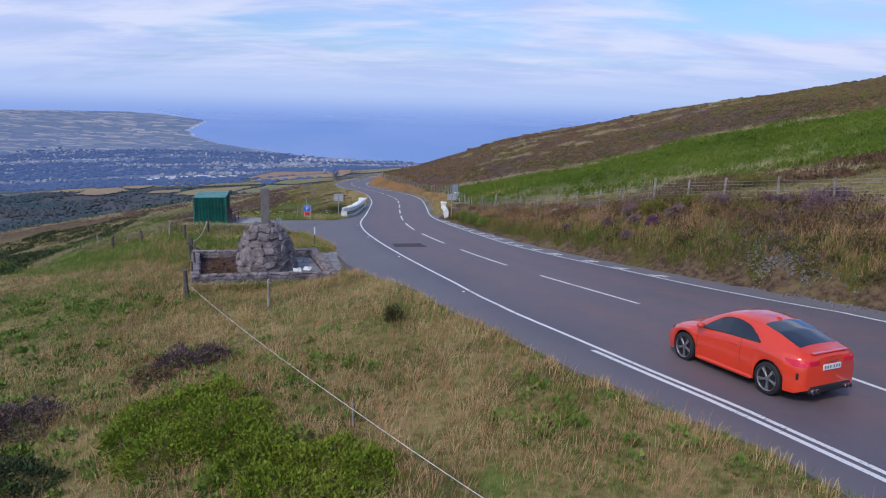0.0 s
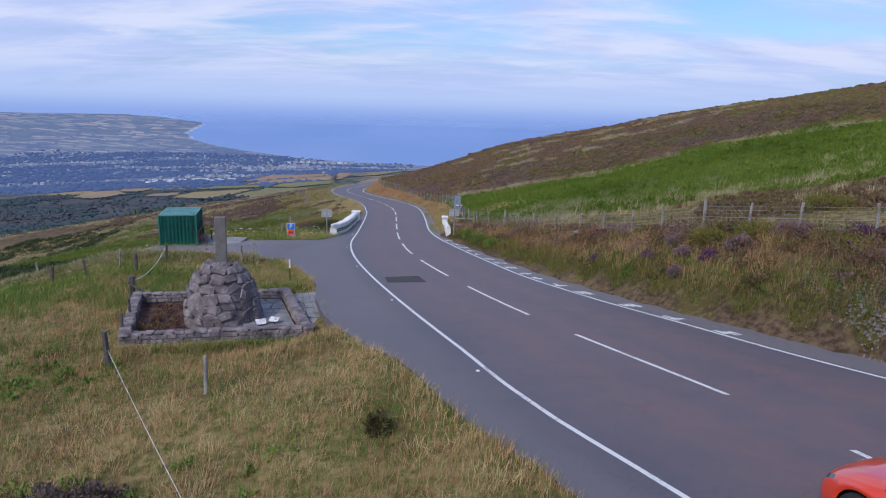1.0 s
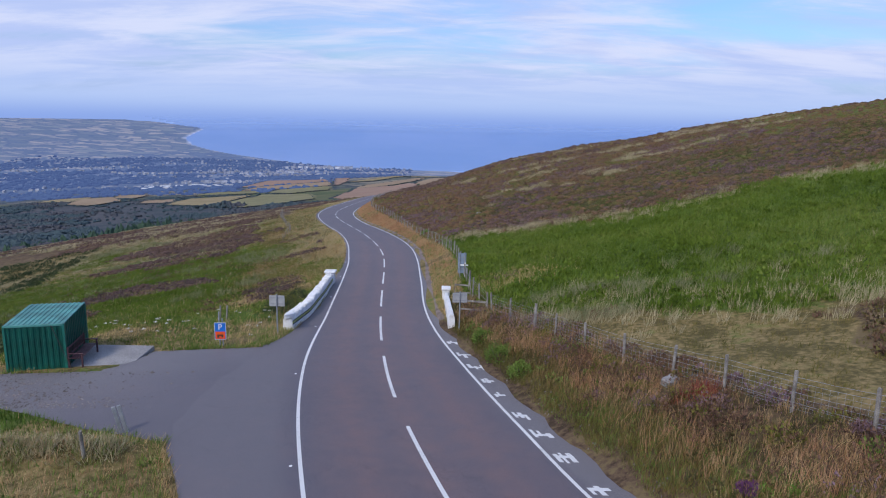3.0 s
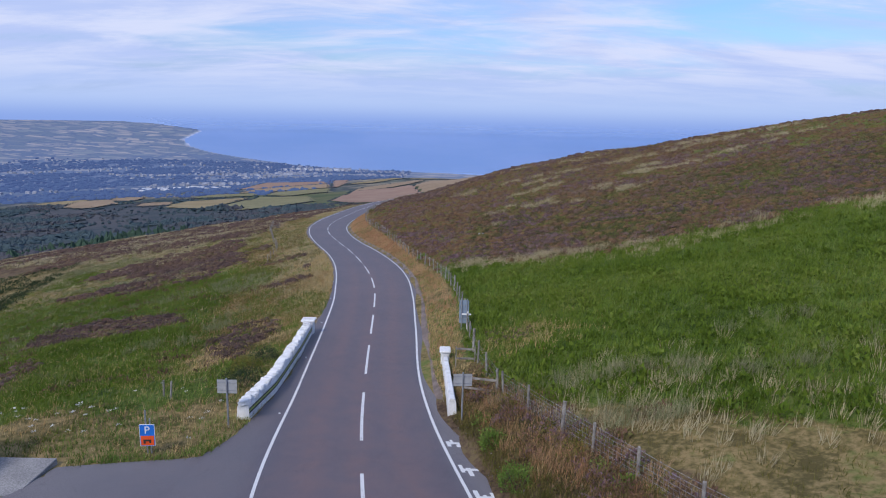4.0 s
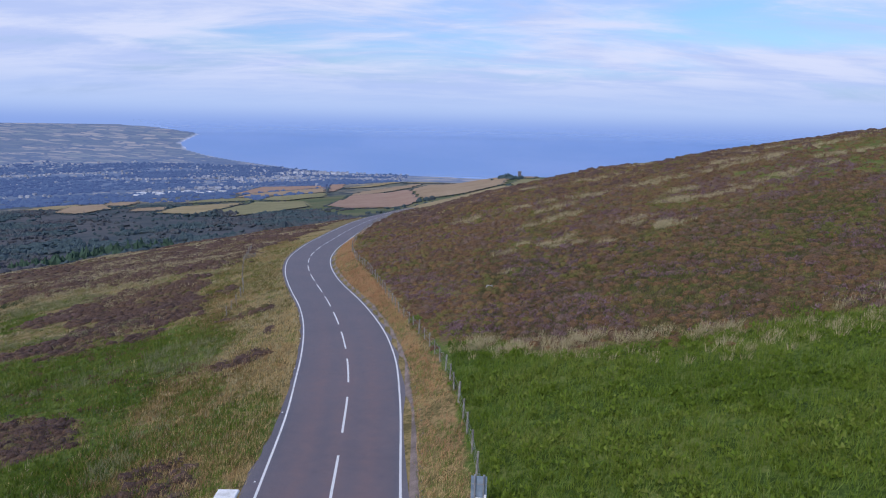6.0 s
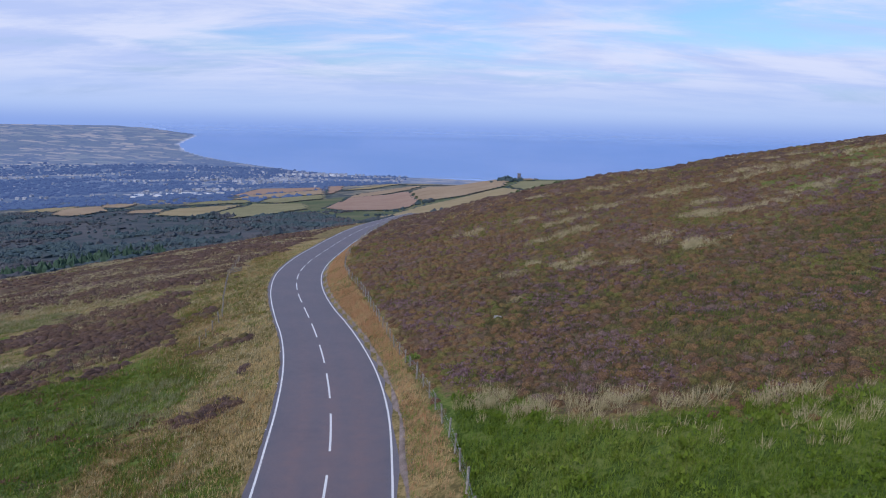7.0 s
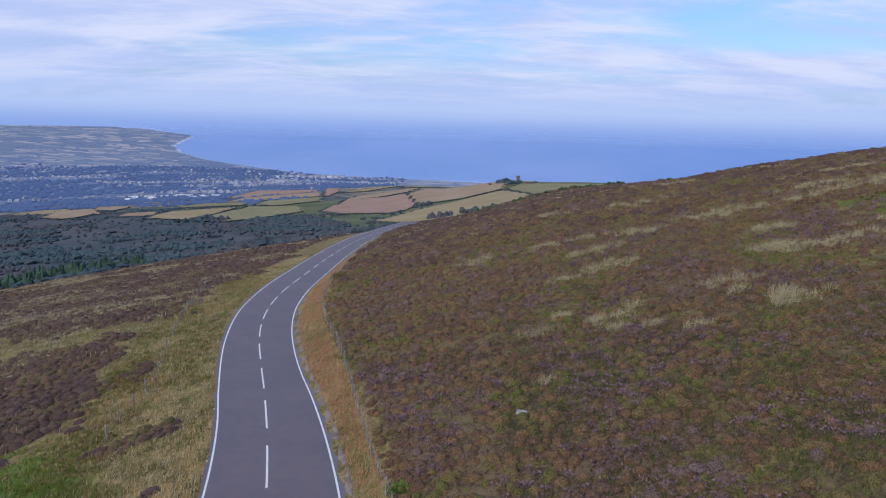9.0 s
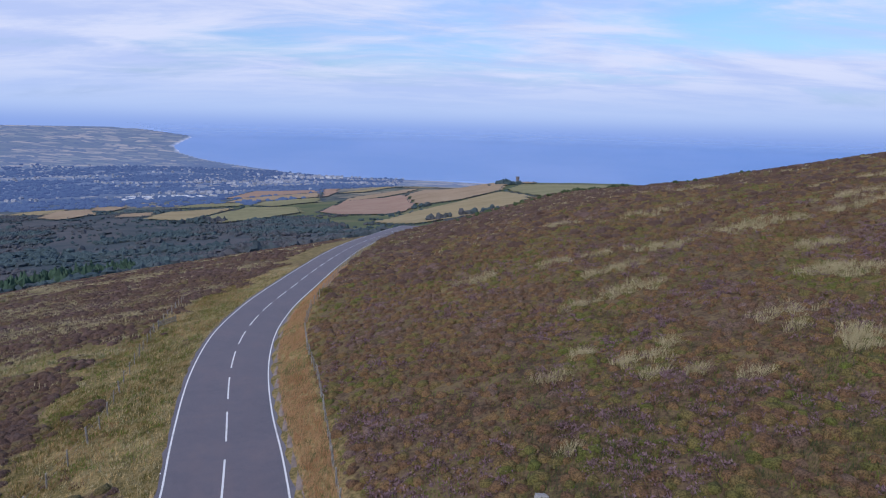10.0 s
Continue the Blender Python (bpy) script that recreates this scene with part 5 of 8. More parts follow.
# ---------------------------------------------------------------- fences
def post_mesh(name, r, h, mat, seed, square=False):
    rg = random.Random(seed)
    bm = bmesh.new()
    n = 4 if square else 7
    prev = None
    for k in range(4):
        z = -0.4 + (h + 0.4) * k / 3
        ring = [bm.verts.new((r * rg.uniform(0.9, 1.08) * math.cos(6.283 * j / n + 0.78), r * rg.uniform(0.9, 1.08) * math.sin(6.283 * j / n + 0.78), z + (rg.uniform(-0.03, 0.03) if k == 3 else 0))) for j in range(n)]
        if prev:
            for j in range(n):
                bm.faces.new((prev[j], prev[(j + 1) % n], ring[(j + 1) % n], ring[j]))
        prev = ring
    bm.faces.new(prev)
    bmesh.ops.recalc_face_normals(bm, faces=bm.faces)
    me = bpy.data.meshes.new(name)
    bm.to_mesh(me); bm.free()
    me.materials.append(mat)
    return me


POSTS = [post_mesh("post", 0.052, 1.12 + 0.03 * k, M_post, k) for k in range(4)]
STRAINER = post_mesh("post", 0.068, 1.35, M_post, 31)


def fence(label, pts, spacing, netting, meshes, seed, wires=(0.3, 0.6, 0.9, 1.05)):
    rg = random.Random(seed)
    x0, y0 = pts[0]
    f = thing("fence", label, "fence", Matrix.Translation((x0, y0, gz(x0, y0))), "fences")
    z0 = gz(x0, y0)
    P = [Vector(p) for p in pts]
    cum = [0]
    for a, b in zip(P, P[1:]):
        cum.append(cum[-1] + (b - a).length)
    n = int(cum[-1] / spacing)
    tops = []
    for k in range(n + 1):
        s = cum[-1] * k / n + rg.uniform(-0.25, 0.25) * (0 < k < n)
        x = float(np.interp(s, cum, [p.x for p in P])); y = float(np.interp(s, cum, [p.y for p in P]))
        z = gz(x, y)
        o = new("post", STRAINER if k % 8 == 3 else rg.choice(meshes))
        o.parent = f
        o.matrix_basis = Matrix.Translation((x - x0, y - y0, z - z0)) @ pose(0, 0, 0, rg.uniform(-4, 4), rg.uniform(-4, 4), rg.uniform(0, 90))
        tops.append(Vector((x - x0, y - y0, z - z0)))
    for h in wires:
        bm = bmesh.new()
        for a, b in zip(tops, tops[1:]):
            up = Vector((0, 0, h))
            m = (a + b) / 2 + up - Vector((0, 0, 0.02))
            rod(bm, a + up, m, 0.005, 3); rod(bm, m, b + up, 0.005, 3)
        part("wire", bm, M_galv, f)
    if netting:
        bm = bmesh.new()
        for a, b in zip(tops, tops[1:]):
            c = int((b - a).length / 0.22)
            for j in range(1, c):
                p = a.lerp(b, j / c)
                rod(bm, p + Vector((0, 0, 0.08)), p + Vector((0, 0, 0.9)), 0.003, 3)
            for h in (0.12, 0.22, 0.45, 0.75):
                rod(bm, a + Vector((0, 0, h)), b + Vector((0, 0, h)), 0.003, 3)
        part("netting", bm, M_galv, f, "galvanised sheep netting")
    return f


fence("timber-post sheep fence with wire netting along the heather bank", [(25.5, 12.5), (20.2, 20.5), (15.7, 27), (13.7, 30.2), (12.0, 33.8), (10.4, 37.3), (9.3, 40.8), (7.9, 44.2), (6.4, 48), (5.0, 51.8), (3.6, 55.6), (2.8, 58)], 2.4, True, POSTS, 1)
fence("timber-post sheep fence running beside the road up the moor", [(2.6, 58.6), (1.9, 64), (1.75, 70), (1.7, 76), (1.3, 83.5), (0.7, 90), (-0.4, 97), (-1.8, 103.4), (-3.6, 110.5), (-6.3, 122.5), (-9.3, 135.5), (-11.8, 144), (-13.8, 153), (-14.9, 163), (-15.2, 175), (-16, 200), (-15.6, 232), (-13, 260), (-8.5, 285)], 2.3, False, POSTS, 2)
fence("old timber-post fence on the seaward slope", [(-23.5, 119), (-24.8, 130), (-28.5, 142), (-32.2, 155), (-34.6, 163.5), (-37, 176), (-39.5, 186)], 3.0, False, POSTS, 3, (0.5, 0.95))


def rails(label, quads, m):
    r = thing("timber_rails", label, "rail fence", m, "rail fences")
    for a, b, t in quads:
        bm = bmesh.new()
        d = (Vector(b) - Vector(a))
        box(bm, -d.length / 2, d.length / 2, -0.025, 0.025, -t, t, 0.006, Matrix.Translation((Vector(a) + Vector(b)) / 2) @ d.to_track_quat("X", "Z").to_matrix().to_4x4())
        part("rail" if abs(d.z) < 0.5 else "post", bm, M_post, r)


rails("weathered grey post-and-rail hurdle beside the bridge", [((0, 0, 0.95), (1.55, -0.5, 1.0), 0.05), ((0, 0, 0.45), (1.5, -0.5, 0.5), 0.05), ((0, 0, -0.3), (0, 0.01, 1.05), 0.06), ((1.5, -0.5, -0.3), (1.5, -0.49, 1.1), 0.06)],
      Matrix.Translation((1.05, 59.3, gz(1.05, 59.3) + 0.05)))
rails("weathered grey post-and-rail hurdle beside the bridge", [((0, 0, 1.05), (1.0, 0, 1.0), 0.05), ((0, 0, 0.5), (1.0, 0, 0.5), 0.05), ((0, 0, -0.3), (0, 0.01, 1.15), 0.06), ((1.0, 0, -0.3), (1.0, 0.01, 1.15), 0.06)],
      Matrix.Translation((0.85, 63.6, gz(0.85, 63.6))))
rails("weathered grey timber gate in the slope fence", [((0, 0, 0.95), (1.0, 3.2, 0.75), 0.06), ((0, 0, 0.7), (1.0, 3.2, 0.5), 0.06), ((0, 0, 0.45), (1.0, 3.2, 0.25), 0.06), ((0, 0, -0.3), (0, 0.01, 1.2), 0.08), ((1.0, 3.2, -0.4), (1.0, 3.21, 1.0), 0.08)],
      Matrix.Translation((-34.6, 164.5, gz(-34.6, 164.5))))


def lone_posts():
    for x, y, h, r, dark in ((-9.85, 24.75, 1.1, 0.09, True), (-5.8, 21.5, 0.95, 0.05, False), (-12.15, 31.3, 1.2, 0.12, True), (-10.9, 28.5, 1.0, 0.05, True), (-10.45, 26.9, 0.95, 0.05, True),
                             (-14.9, 37.6, 0.85, 0.08, True), (-14.2, 39.4, 1.0, 0.06, True), (-17.5, 37.8, 0.8, 0.07, True), (-19.8, 38.8, 0.8, 0.09, True), (-16.2, 38.6, 0.9, 0.05, False), (-10.5, 40.1, 0.85, 0.05, False),
                             (-21.5, 40.5, 0.9, 0.06, False), (-18.9, 22.5, 0.9, 0.05, False), (-19.8, 23.6, 0.9, 0.05, False), (-12.9, 60.3, 0.9, 0.05, False), (-13.4, 60.7, 0.9, 0.05, False), (-20.9, 57.0, 0.9, 0.05, False)):
        o = new("fence_post", post_mesh("fence_post", r, h, M_postdark if dark else M_post, int(abs(x * 10))))
        o.matrix_basis = pose(x, y, gz(x, y), (x * 37) % 9 - 4, (y * 53) % 11 - 5, (x * 91) % 90)
        tagged(o, "dark weathered timber fence post in rough grass" if dark else "slim grey timber stake standing in the grass", "fence post", "posts round the memorial")
    o = new("leaning_pole", post_mesh("leaning_pole", 0.05, 1.2, M_postdark, 77))
    o.matrix_basis = Matrix.Translation((-11.9, 31.2, gz(-12.1, 31.2) + 0.75)) @ pose(0, 0, 0, 0, 124, 8)
    tagged(o, "grey timber strut slanting down from the corner post", "strut")


lone_posts()


def rope(name, label, pts, r, sag=0.0, cat="rope"):
    cu = bpy.data.curves.new(name, "CURVE")
    cu.dimensions, cu.bevel_depth, cu.bevel_resolution = "3D", r, 1
    sp = cu.splines.new("POLY")
    sp.points.add(len(pts) - 1)
    for p, q in zip(sp.points, pts):
        p.co = (*q, 1)
    tmp = bpy.data.objects.new("tmp", cu)
    me = bpy.data.meshes.new_from_object(tmp)
    bpy.data.objects.remove(tmp)
    me.materials.clear(); me.materials.append(M_rope)
    return tagged(new(name, me), label, cat, "ropes")


def ropes():
    knots = [(-9.75, 24.6, 0.55), (-1.72, 12.42, 0.42), (2.6, 6.6, 0.42), (4.0, 4.2, 0.4)]
    K = [Vector((x, y, gz(x, y) + h)) for x, y, h in knots]
    line = [tuple(a.lerp(b, k / 24) - Vector((0, 0, 0.45 * sag * (k / 24) * (1 - k / 24)))) for a, b, sag in zip(K, K[1:], (1.0, 0.4, 0.2)) for k in range(24)]
    rope("rope", "thin white fence rope strung low over the grass", line, 0.007)
    for k, (x, y) in enumerate(((-1.7, 12.45), (2.6, 6.6))):
        o = new("rope_stake", post_mesh("rope_stake", 0.02, 0.55, M_post, 90 + k))
        o.location = (x, y, gz(x, y))
        tagged(o, "thin short stake holding the white rope", "stake", "stakes")
    a, b = Vector((-12.15, 31.3, gz(-12.15, 31.3) + 1.05)), Vector((-14.2, 39.4, gz(-14.2, 39.4) + 0.85))
    rope("rope", "pale rope drooping between the corner post and the next", [tuple(a.lerp(b, k / 14) - Vector((0, 0, 1.4 * (k / 14) * (1 - k / 14)))) for k in range(15)], 0.016)


ropes()

# ---------------------------------------------------------------- the car
M_carpaint = plain("orange_red_car_paint", (0.74, 0.045, 0.010), 0.32, 0.0, 1.0, 2, 0.04)
M_carglass = plain("dark_car_glass", (0.012, 0.018, 0.024), 0.04, 0.0, 1.0, 1, 0.05)
M_tyre = plain("tyre_rubber", (0.014, 0.014, 0.015), 0.75)
M_rim = plain("polished_alloy", (0.36, 0.36, 0.38), 0.3, 0.8)
M_rimdark = plain("dark_alloy", (0.008, 0.008, 0.009), 0.6, 0.0)
M_trim = plain("black_plastic_trim", (0.015, 0.015, 0.016), 0.55)
M_tail = plain("red_tail_lens", (0.70, 0.010, 0.045), 0.25, 0, 0.3)
M_chrome = plain("chrome", (0.6, 0.6, 0.62), 0.12, 1.0)
M_plate = plain("white_plate", (0.75, 0.76, 0.78), 0.4)


def car():
    k_scale = 0.97
    yaw = radians(22.9)
    cx, cy, slope = 7.23, 14.27, 3.4
    root = thing("car", "orange-red two-door coupe with black and silver alloy wheels", "car",
                 Matrix.Translation((cx, cy, float(road_z(np.array(cy))))) @ pose(0, 0, 0, 0, 0, math.degrees(yaw) + 90) @ pose(0, 0, 0, 0, slope, 0) @ Matrix.Diagonal((k_scale * 0.985, k_scale * 1.015, k_scale * 1.08, 1)))
    f = lambda x, *p: float(np.interp(x, [a for a, _ in p], [b for _, b in p]))
    zs = lambda x: f(x, (-2.09, 0.84), (-1.95, 0.935), (-1.6, 0.985), (-1.0, 0.985), (0, 0.945), (1.0, 0.87), (1.5, 0.79), (1.85, 0.68), (2.0, 0.58), (2.09, 0.47))
    zt = lambda x: f(x, (-2.09, 0.93), (-2.02, 1.005), (-1.86, 1.045), (-1.6, 1.135), (-1.25, 1.25), (-0.85, 1.34), (-0.45, 1.385), (-0.1, 1.39), (0.2, 1.355), (0.5, 1.245), (0.8, 1.085), (1.0, 0.97), (1.4, 0.90), (1.75, 0.80), (2.0, 0.66), (2.09, 0.52))
    ws = lambda x: f(x, (-2.09, 0.60), (-2.03, 0.67), (-1.93, 0.735), (-1.75, 0.79), (-1.5, 0.83), (-1.0, 0.855), (0, 0.845), (1.2, 0.84), (1.6, 0.77), (1.9, 0.62), (2.09, 0.42))
    wm = lambda x: f(x, (-2.09, 0.67), (-2.06, 0.735), (-2.0, 0.79), (-1.9, 0.84), (-1.75, 0.885), (-1.6, 0.905), (-1.3, 0.918), (-0.85, 0.895), (0.4, 0.888), (0.85, 0.897), (1.21, 0.915), (1.6, 0.88), (1.9, 0.76), (2.02, 0.62), (2.09, 0.46))
    wr = lambda x: f(x, (-2.09, 0.5), (-1.75, 0.60), (-1.2, 0.575), (-0.5, 0.55), (0.1, 0.555), (0.55, 0.60), (0.95, 0.66), (1.2, 0.62), (2.09, 0.3))

    def bottom(x):
        z = f(x, (-2.09, 0.30), (-1.9, 0.22), (1.8, 0.18), (2.09, 0.24))
        for xw in (-1.295, 1.21):
            d = abs(x - xw)
            if d < 0.385:
                z = max(z, 0.335 + math.sqrt(0.385**2 - d * d))
        return z
    xs = sorted(set([-2.09, -2.06, -2.02, -1.97] + [round(-1.92 + 0.055 * k, 3) for k in range(72)] + [2.03, 2.07, 2.09] + [xw + 0.385 * s for xw in (-1.295, 1.21) for s in (-1, -0.98, 0.98, 1)]))
    xs = [x for x in xs if -2.09 <= x <= 2.09]
    cab = lambda x: f(x, (-1.95, 0.0), (-1.55, 1.0), (0.85, 1.0), (1.05, 0.0))

    def profile(x):
        zb, s, t, m, w, r = bottom(x), zs(x), zt(x), wm(x), ws(x), wr(x)
        c = cab(x)
        s = min(s, t - 0.02)
        rz = t - 0.055 * c - 0.03 * (1 - c)
        rz = max(rz, s + 0.005)
        rail = (r * c + (1 - c) * w * 0.72, rz)
        low = (m * 0.975, zb)
        p = [low, (m, zb + (s - zb) * 0.35), (m * 0.995, zb + (s - zb) * 0.66), ((m + w) / 2, s - 0.06), (w, s)]
        p.append((w + (rail[0] - w) * 0.09, s + (rail[1] - s) * 0.07))
        p.append((w + (rail[0] - w) * 0.45, s + (rail[1] - s) * 0.5))
        p.append((w + (rail[0] - w) * 0.86, s + (rail[1] - s) * 0.92))
        p.append((rail[0] * 0.93, rail[1] + 0.018 * c))
        p.append((rail[0] * 0.5, t - 0.008))
        p.append((0.0, t))
        return p
    prof = [profile(x) for x in xs]
    n = len(prof[0])
    groups = {}

    def add(key, quad):
        groups.setdefault(key, []).append(quad)
    for i in range(len(xs) - 1):
        xm = (xs[i] + xs[i + 1]) / 2
        for j in range(n - 1):
            key = "body"
            if j >= 8 and -1.74 < xm < -0.84:
                key = "rear_window"
            elif j >= 8 and 0.34 < xm < 0.95:
                key = "windscreen"
            elif j == 3 and xm > 1.72:
                key = "headlight"
            for s in (1, -1):
                q = []
                for a, b in ((i, j), (i + 1, j), (i + 1, j + 1), (i, j + 1)):
                    y, z = prof[a][b]
                    q.append((xs[a], s * y, z))
                add((key, s) if key in ("headlight", "tail_light") else (key, 0), q)
    for end in (0, -1):
        for s in (1, -1):
            for j in range(n - 1):
                a, b = prof[end][j], prof[end][j + 1]
                add(("body", 0), [(xs[end], 0, a[1]), (xs[end], s * a[0], a[1]), (xs[end], s * b[0], b[1]), (xs[end], 0, b[1])])
    mats = {"body": M_carpaint, "headlight": M_carglass, "rear_window": M_carglass, "windscreen": M_carglass, "tail_light": M_tail}
    for (key, s), quads in sorted(groups.items()):
        bm = bmesh.new()
        for q in quads:
            vs = [bm.verts.new(v) for v in q]
            try:
                bm.faces.new(vs)
            except ValueError:
                pass
        bmesh.ops.remove_doubles(bm, verts=bm.verts, dist=0.0008)
        part(key, bm, mats[key], root, {"tail_light": "red tail-light lens", "headlight": "dark glazed headlight", "rear_window": "dark sloping rear window"}.get(key, ""), True)

    def add_box(name, x0, x1, y0, y1, z0, z1, mat, bev=0.01, label=""):
        bm = bmesh.new(); box(bm, x0, x1, y0, y1, z0, z1, bev)
        return part(name, bm, mat, root, label)
    add_box("underbody", -1.95, 1.95, -0.72, 0.72, 0.17, 0.5, M_trim, 0.05)
    add_box("rear_diffuser", -2.12, -1.85, -0.62, 0.62, 0.21, 0.36, M_trim, 0.03)
    pl = add_box("number_plate", -2.115, -2.10, -0.26, 0.26, 0.66, 0.775, M_plate, 0.003, "white rear number plate")
    for k in range(6):
        bm = bmesh.new(); y = -0.2 + k * 0.075 + (0.03 if k > 2 else 0)
        box(bm, -2.119, -2.116, y - 0.02, y + 0.02, 0.69, 0.745, 0)
        part("plate_bar", bm, M_rim, pl)
    for k in range(5):
        add_box("badge_bar", -2.105, -2.094, -0.14 + 0.06 * k, -0.10 + 0.06 * k, 0.815, 0.835, M_chrome, 0.002)
    add_box("boot_lip", -2.07, -1.97, -0.52, 0.52, 0.985, 1.008, M_carpaint, 0.01)
    for s in (1, -1):
        add_box("tail_light_strip", -2.100, -2.06, s * 0.50 - 0.155, s * 0.50 + 0.155, 0.765, 0.872, M_tail, 0.012, "red tail-light lens")
        # lamp wrapping round the rear corner
        bm = bmesh.new()
        prev = None
        for q in range(12):
            x = -1.66 - 0.425 * q / 11
            pr = profile(x)[:5]
            hi, lo = 0.875, 0.865 - 0.115 * min(1, q / 5)
            ring = [bm.verts.new((x - (0.004 if q == 11 else 0), s * (float(np.interp(z, [p[1] for p in pr], [p[0] for p in pr])) + 0.004), z)) for z in (lo, (lo + hi) / 2, hi)]
            if prev:
                for kk in range(2):
                    bm.faces.new((prev[kk], prev[kk + 1], ring[kk + 1], ring[kk]))
            prev = ring
        part("tail_light", bm, M_tail, root, "red tail-light lens", True)
        add_box("bumper_vent", -1.985, -1.93, s * 0.815 - 0.02, s * 0.815 + 0.02, 0.50, 0.63, M_trim, 0.012)
        add_box("sill", -0.86, 0.78, s * 0.872 - 0.03, s * 0.872 + 0.03, 0.18, 0.27, M_carpaint, 0.03)
        for y in (0.42, 0.54):
            bm = bmesh.new(); rod(bm, (-2.17, s * y, 0.275), (-1.9, s * y, 0.275), 0.05, 14)
            ex = part("exhaust_tip", bm, M_chrome, root, "round chrome exhaust tip")
            bm = bmesh.new(); rod(bm, (-2.174, s * y, 0.275), (-2.171, s * y, 0.275), 0.04, 14)
            part("exhaust_bore", bm, M_trim, ex)
        bm = bmesh.new()
        bmesh.ops.create_uvsphere(bm, u_segments=12, v_segments=8, radius=1)
        bmesh.ops.transform(bm, matrix=Matrix.Translation((0.60, s * 0.98, 1.0)) @ Matrix.Diagonal((0.10, 0.10, 0.065, 1)), verts=bm.verts)
        mi = part("door_mirror", bm, M_carpaint, root, "", True)
        bm = bmesh.new(); rod(bm, (0.60, s * 0.84, 0.95), (0.60, s * 0.95, 0.985), 0.02, 6)
        part("mirror_stalk", bm, M_trim, mi)
        # window surround and door cuts
        for x in (-0.52, 0.78):
            bm = bmesh.new()
            pr = profile(x)
            for a, b in zip(pr[1:4], pr[2:5]):
                rod(bm, (x, s * (a[0] + 0.001), a[1]), (x, s * (b[0] + 0.001), b[1]), 0.004, 4)
            part("door_gap", bm, M_trim, root)
        bm = bmesh.new(); box(bm, -0.43, -0.25, s * 0.888 - 0.012, s * 0.888 + 0.012, 0.80, 0.825, 0.006)
        part("door_handle", bm, M_carpaint, root)
        # side glass, laid on the flank of the cabin inside a black surround
        for nm, mat, grow, lift in (("window_surround", M_trim, 0.035, 0.003), ("side_window", M_carglass, 0.0, 0.007)):
            bm = bmesh.new()
            prev = None
            for q in range(33):
                x = (0.84 + grow) + (-0.98 - 0.84 - 2 * grow) * q / 32
                xx = min(max(x, -0.98), 0.84)
                top = f(xx, (-0.98, 0.10), (-0.93, 0.22), (-0.78, 0.50), (-0.55, 0.72), (-0.25, 0.83), (0.05, 0.84), (0.3, 0.76), (0.52, 0.52), (0.72, 0.2), (0.84, 0.08)) + grow * 1.2
                pr = profile(x)
                w0, r0 = pr[4], (pr[4][0] + (pr[7][0] - pr[4][0]) / 0.86, pr[4][1] + (pr[7][1] - pr[4][1]) / 0.92)
                ring = []
                for kk in range(5):
                    k = 0.05 - grow + (top - 0.05 + grow) * kk / 4
                    ring.append(bm.verts.new((x, s * (w0[0] + (r0[0] - w0[0]) * k * 0.86 / 0.92 + lift), w0[1] + (r0[1] - w0[1]) * k + lift * 0.5)))
                if prev:
                    for kk in range(4):
                        bm.faces.new((prev[kk], prev[kk + 1], ring[kk + 1], ring[kk]))
                prev = ring
            part(nm, bm, mat, root, "dark tinted side window" if nm == "side_window" else "", True)
    bm = bmesh.new()
    box(bm, -0.80, -0.69, -0.02, 0.02, 1.33, 1.395, 0.012)
    part("roof_aerial", bm, M_carpaint, root)
    # wheels
    for x in (-1.295, 1.21):
        for s in (1, -1):
            wh = new("wheel")
            wh.parent = root
            wh.matrix_basis = Matrix.Translation((x, s * 0.80, 0.335)) @ (Matrix.Rotation(math.pi, 4, "Z") if s < 0 else Matrix.Identity(4))
            bm = bmesh.new()
            prof_t = [(0.245, -0.11), (0.30, -0.115), (0.325, -0.10), (0.335, -0.06), (0.335, 0.06), (0.325, 0.10), (0.30, 0.118), (0.245, 0.112)]
            seg = 36
            rings = [[bm.verts.new((r * math.cos(6.28319 * k / seg), y, r * math.sin(6.28319 * k / seg))) for r, y in prof_t] for k in range(seg)]
            for k in range(seg):
                for j in range(len(prof_t) - 1):
                    bm.faces.new((rings[k][j], rings[k][j + 1], rings[(k + 1) % seg][j + 1], rings[(k + 1) % seg][j]))
            part("tyre", bm, M_tyre, wh, "", True)
            bm = bmesh.new()
            rod(bm, (0, -0.10, 0), (0, 0.045, 0), 0.25, 30)
            part("rim_barrel", bm, M_rimdark, wh)
            bm = bmesh.new()
            for k in range(5):
                for off in (-0.09, 0.09):
                    box(bm, 0.03, 0.245, 0.05, 0.085, -0.014, 0.014, 0.004, Matrix.Rotation(6.28319 * k / 5 + off * (1.0) + 0.3, 4, "Y"))
                box(bm, 0.02, 0.15, 0.06, 0.09, -0.022, 0.022, 0.006, Matrix.Rotation(6.28319 * k / 5 + 0.3, 4, "Y"))
            rod(bm, (0, 0.05, 0), (0, 0.095, 0), 0.05, 14)
            part("spokes", bm, M_rim, wh, "polished five-spoke alloy face")
            bm = bmesh.new()
            seg = 36
            ra = [[bm.verts.new((r * math.cos(6.28319 * k / seg), y, r * math.sin(6.28319 * k / seg))) for r, y in ((0.236, 0.105), (0.252, 0.114), (0.252, 0.04), (0.236, 0.04))] for k in range(seg)]
            for k in range(seg):
                for j in range(4):
                    bm.faces.new((ra[k][j], ra[k][(j + 1) % 4], ra[(k + 1) % seg][(j + 1) % 4], ra[(k + 1) % seg][j]))
            part("rim", bm, M_rim, wh, "", True)
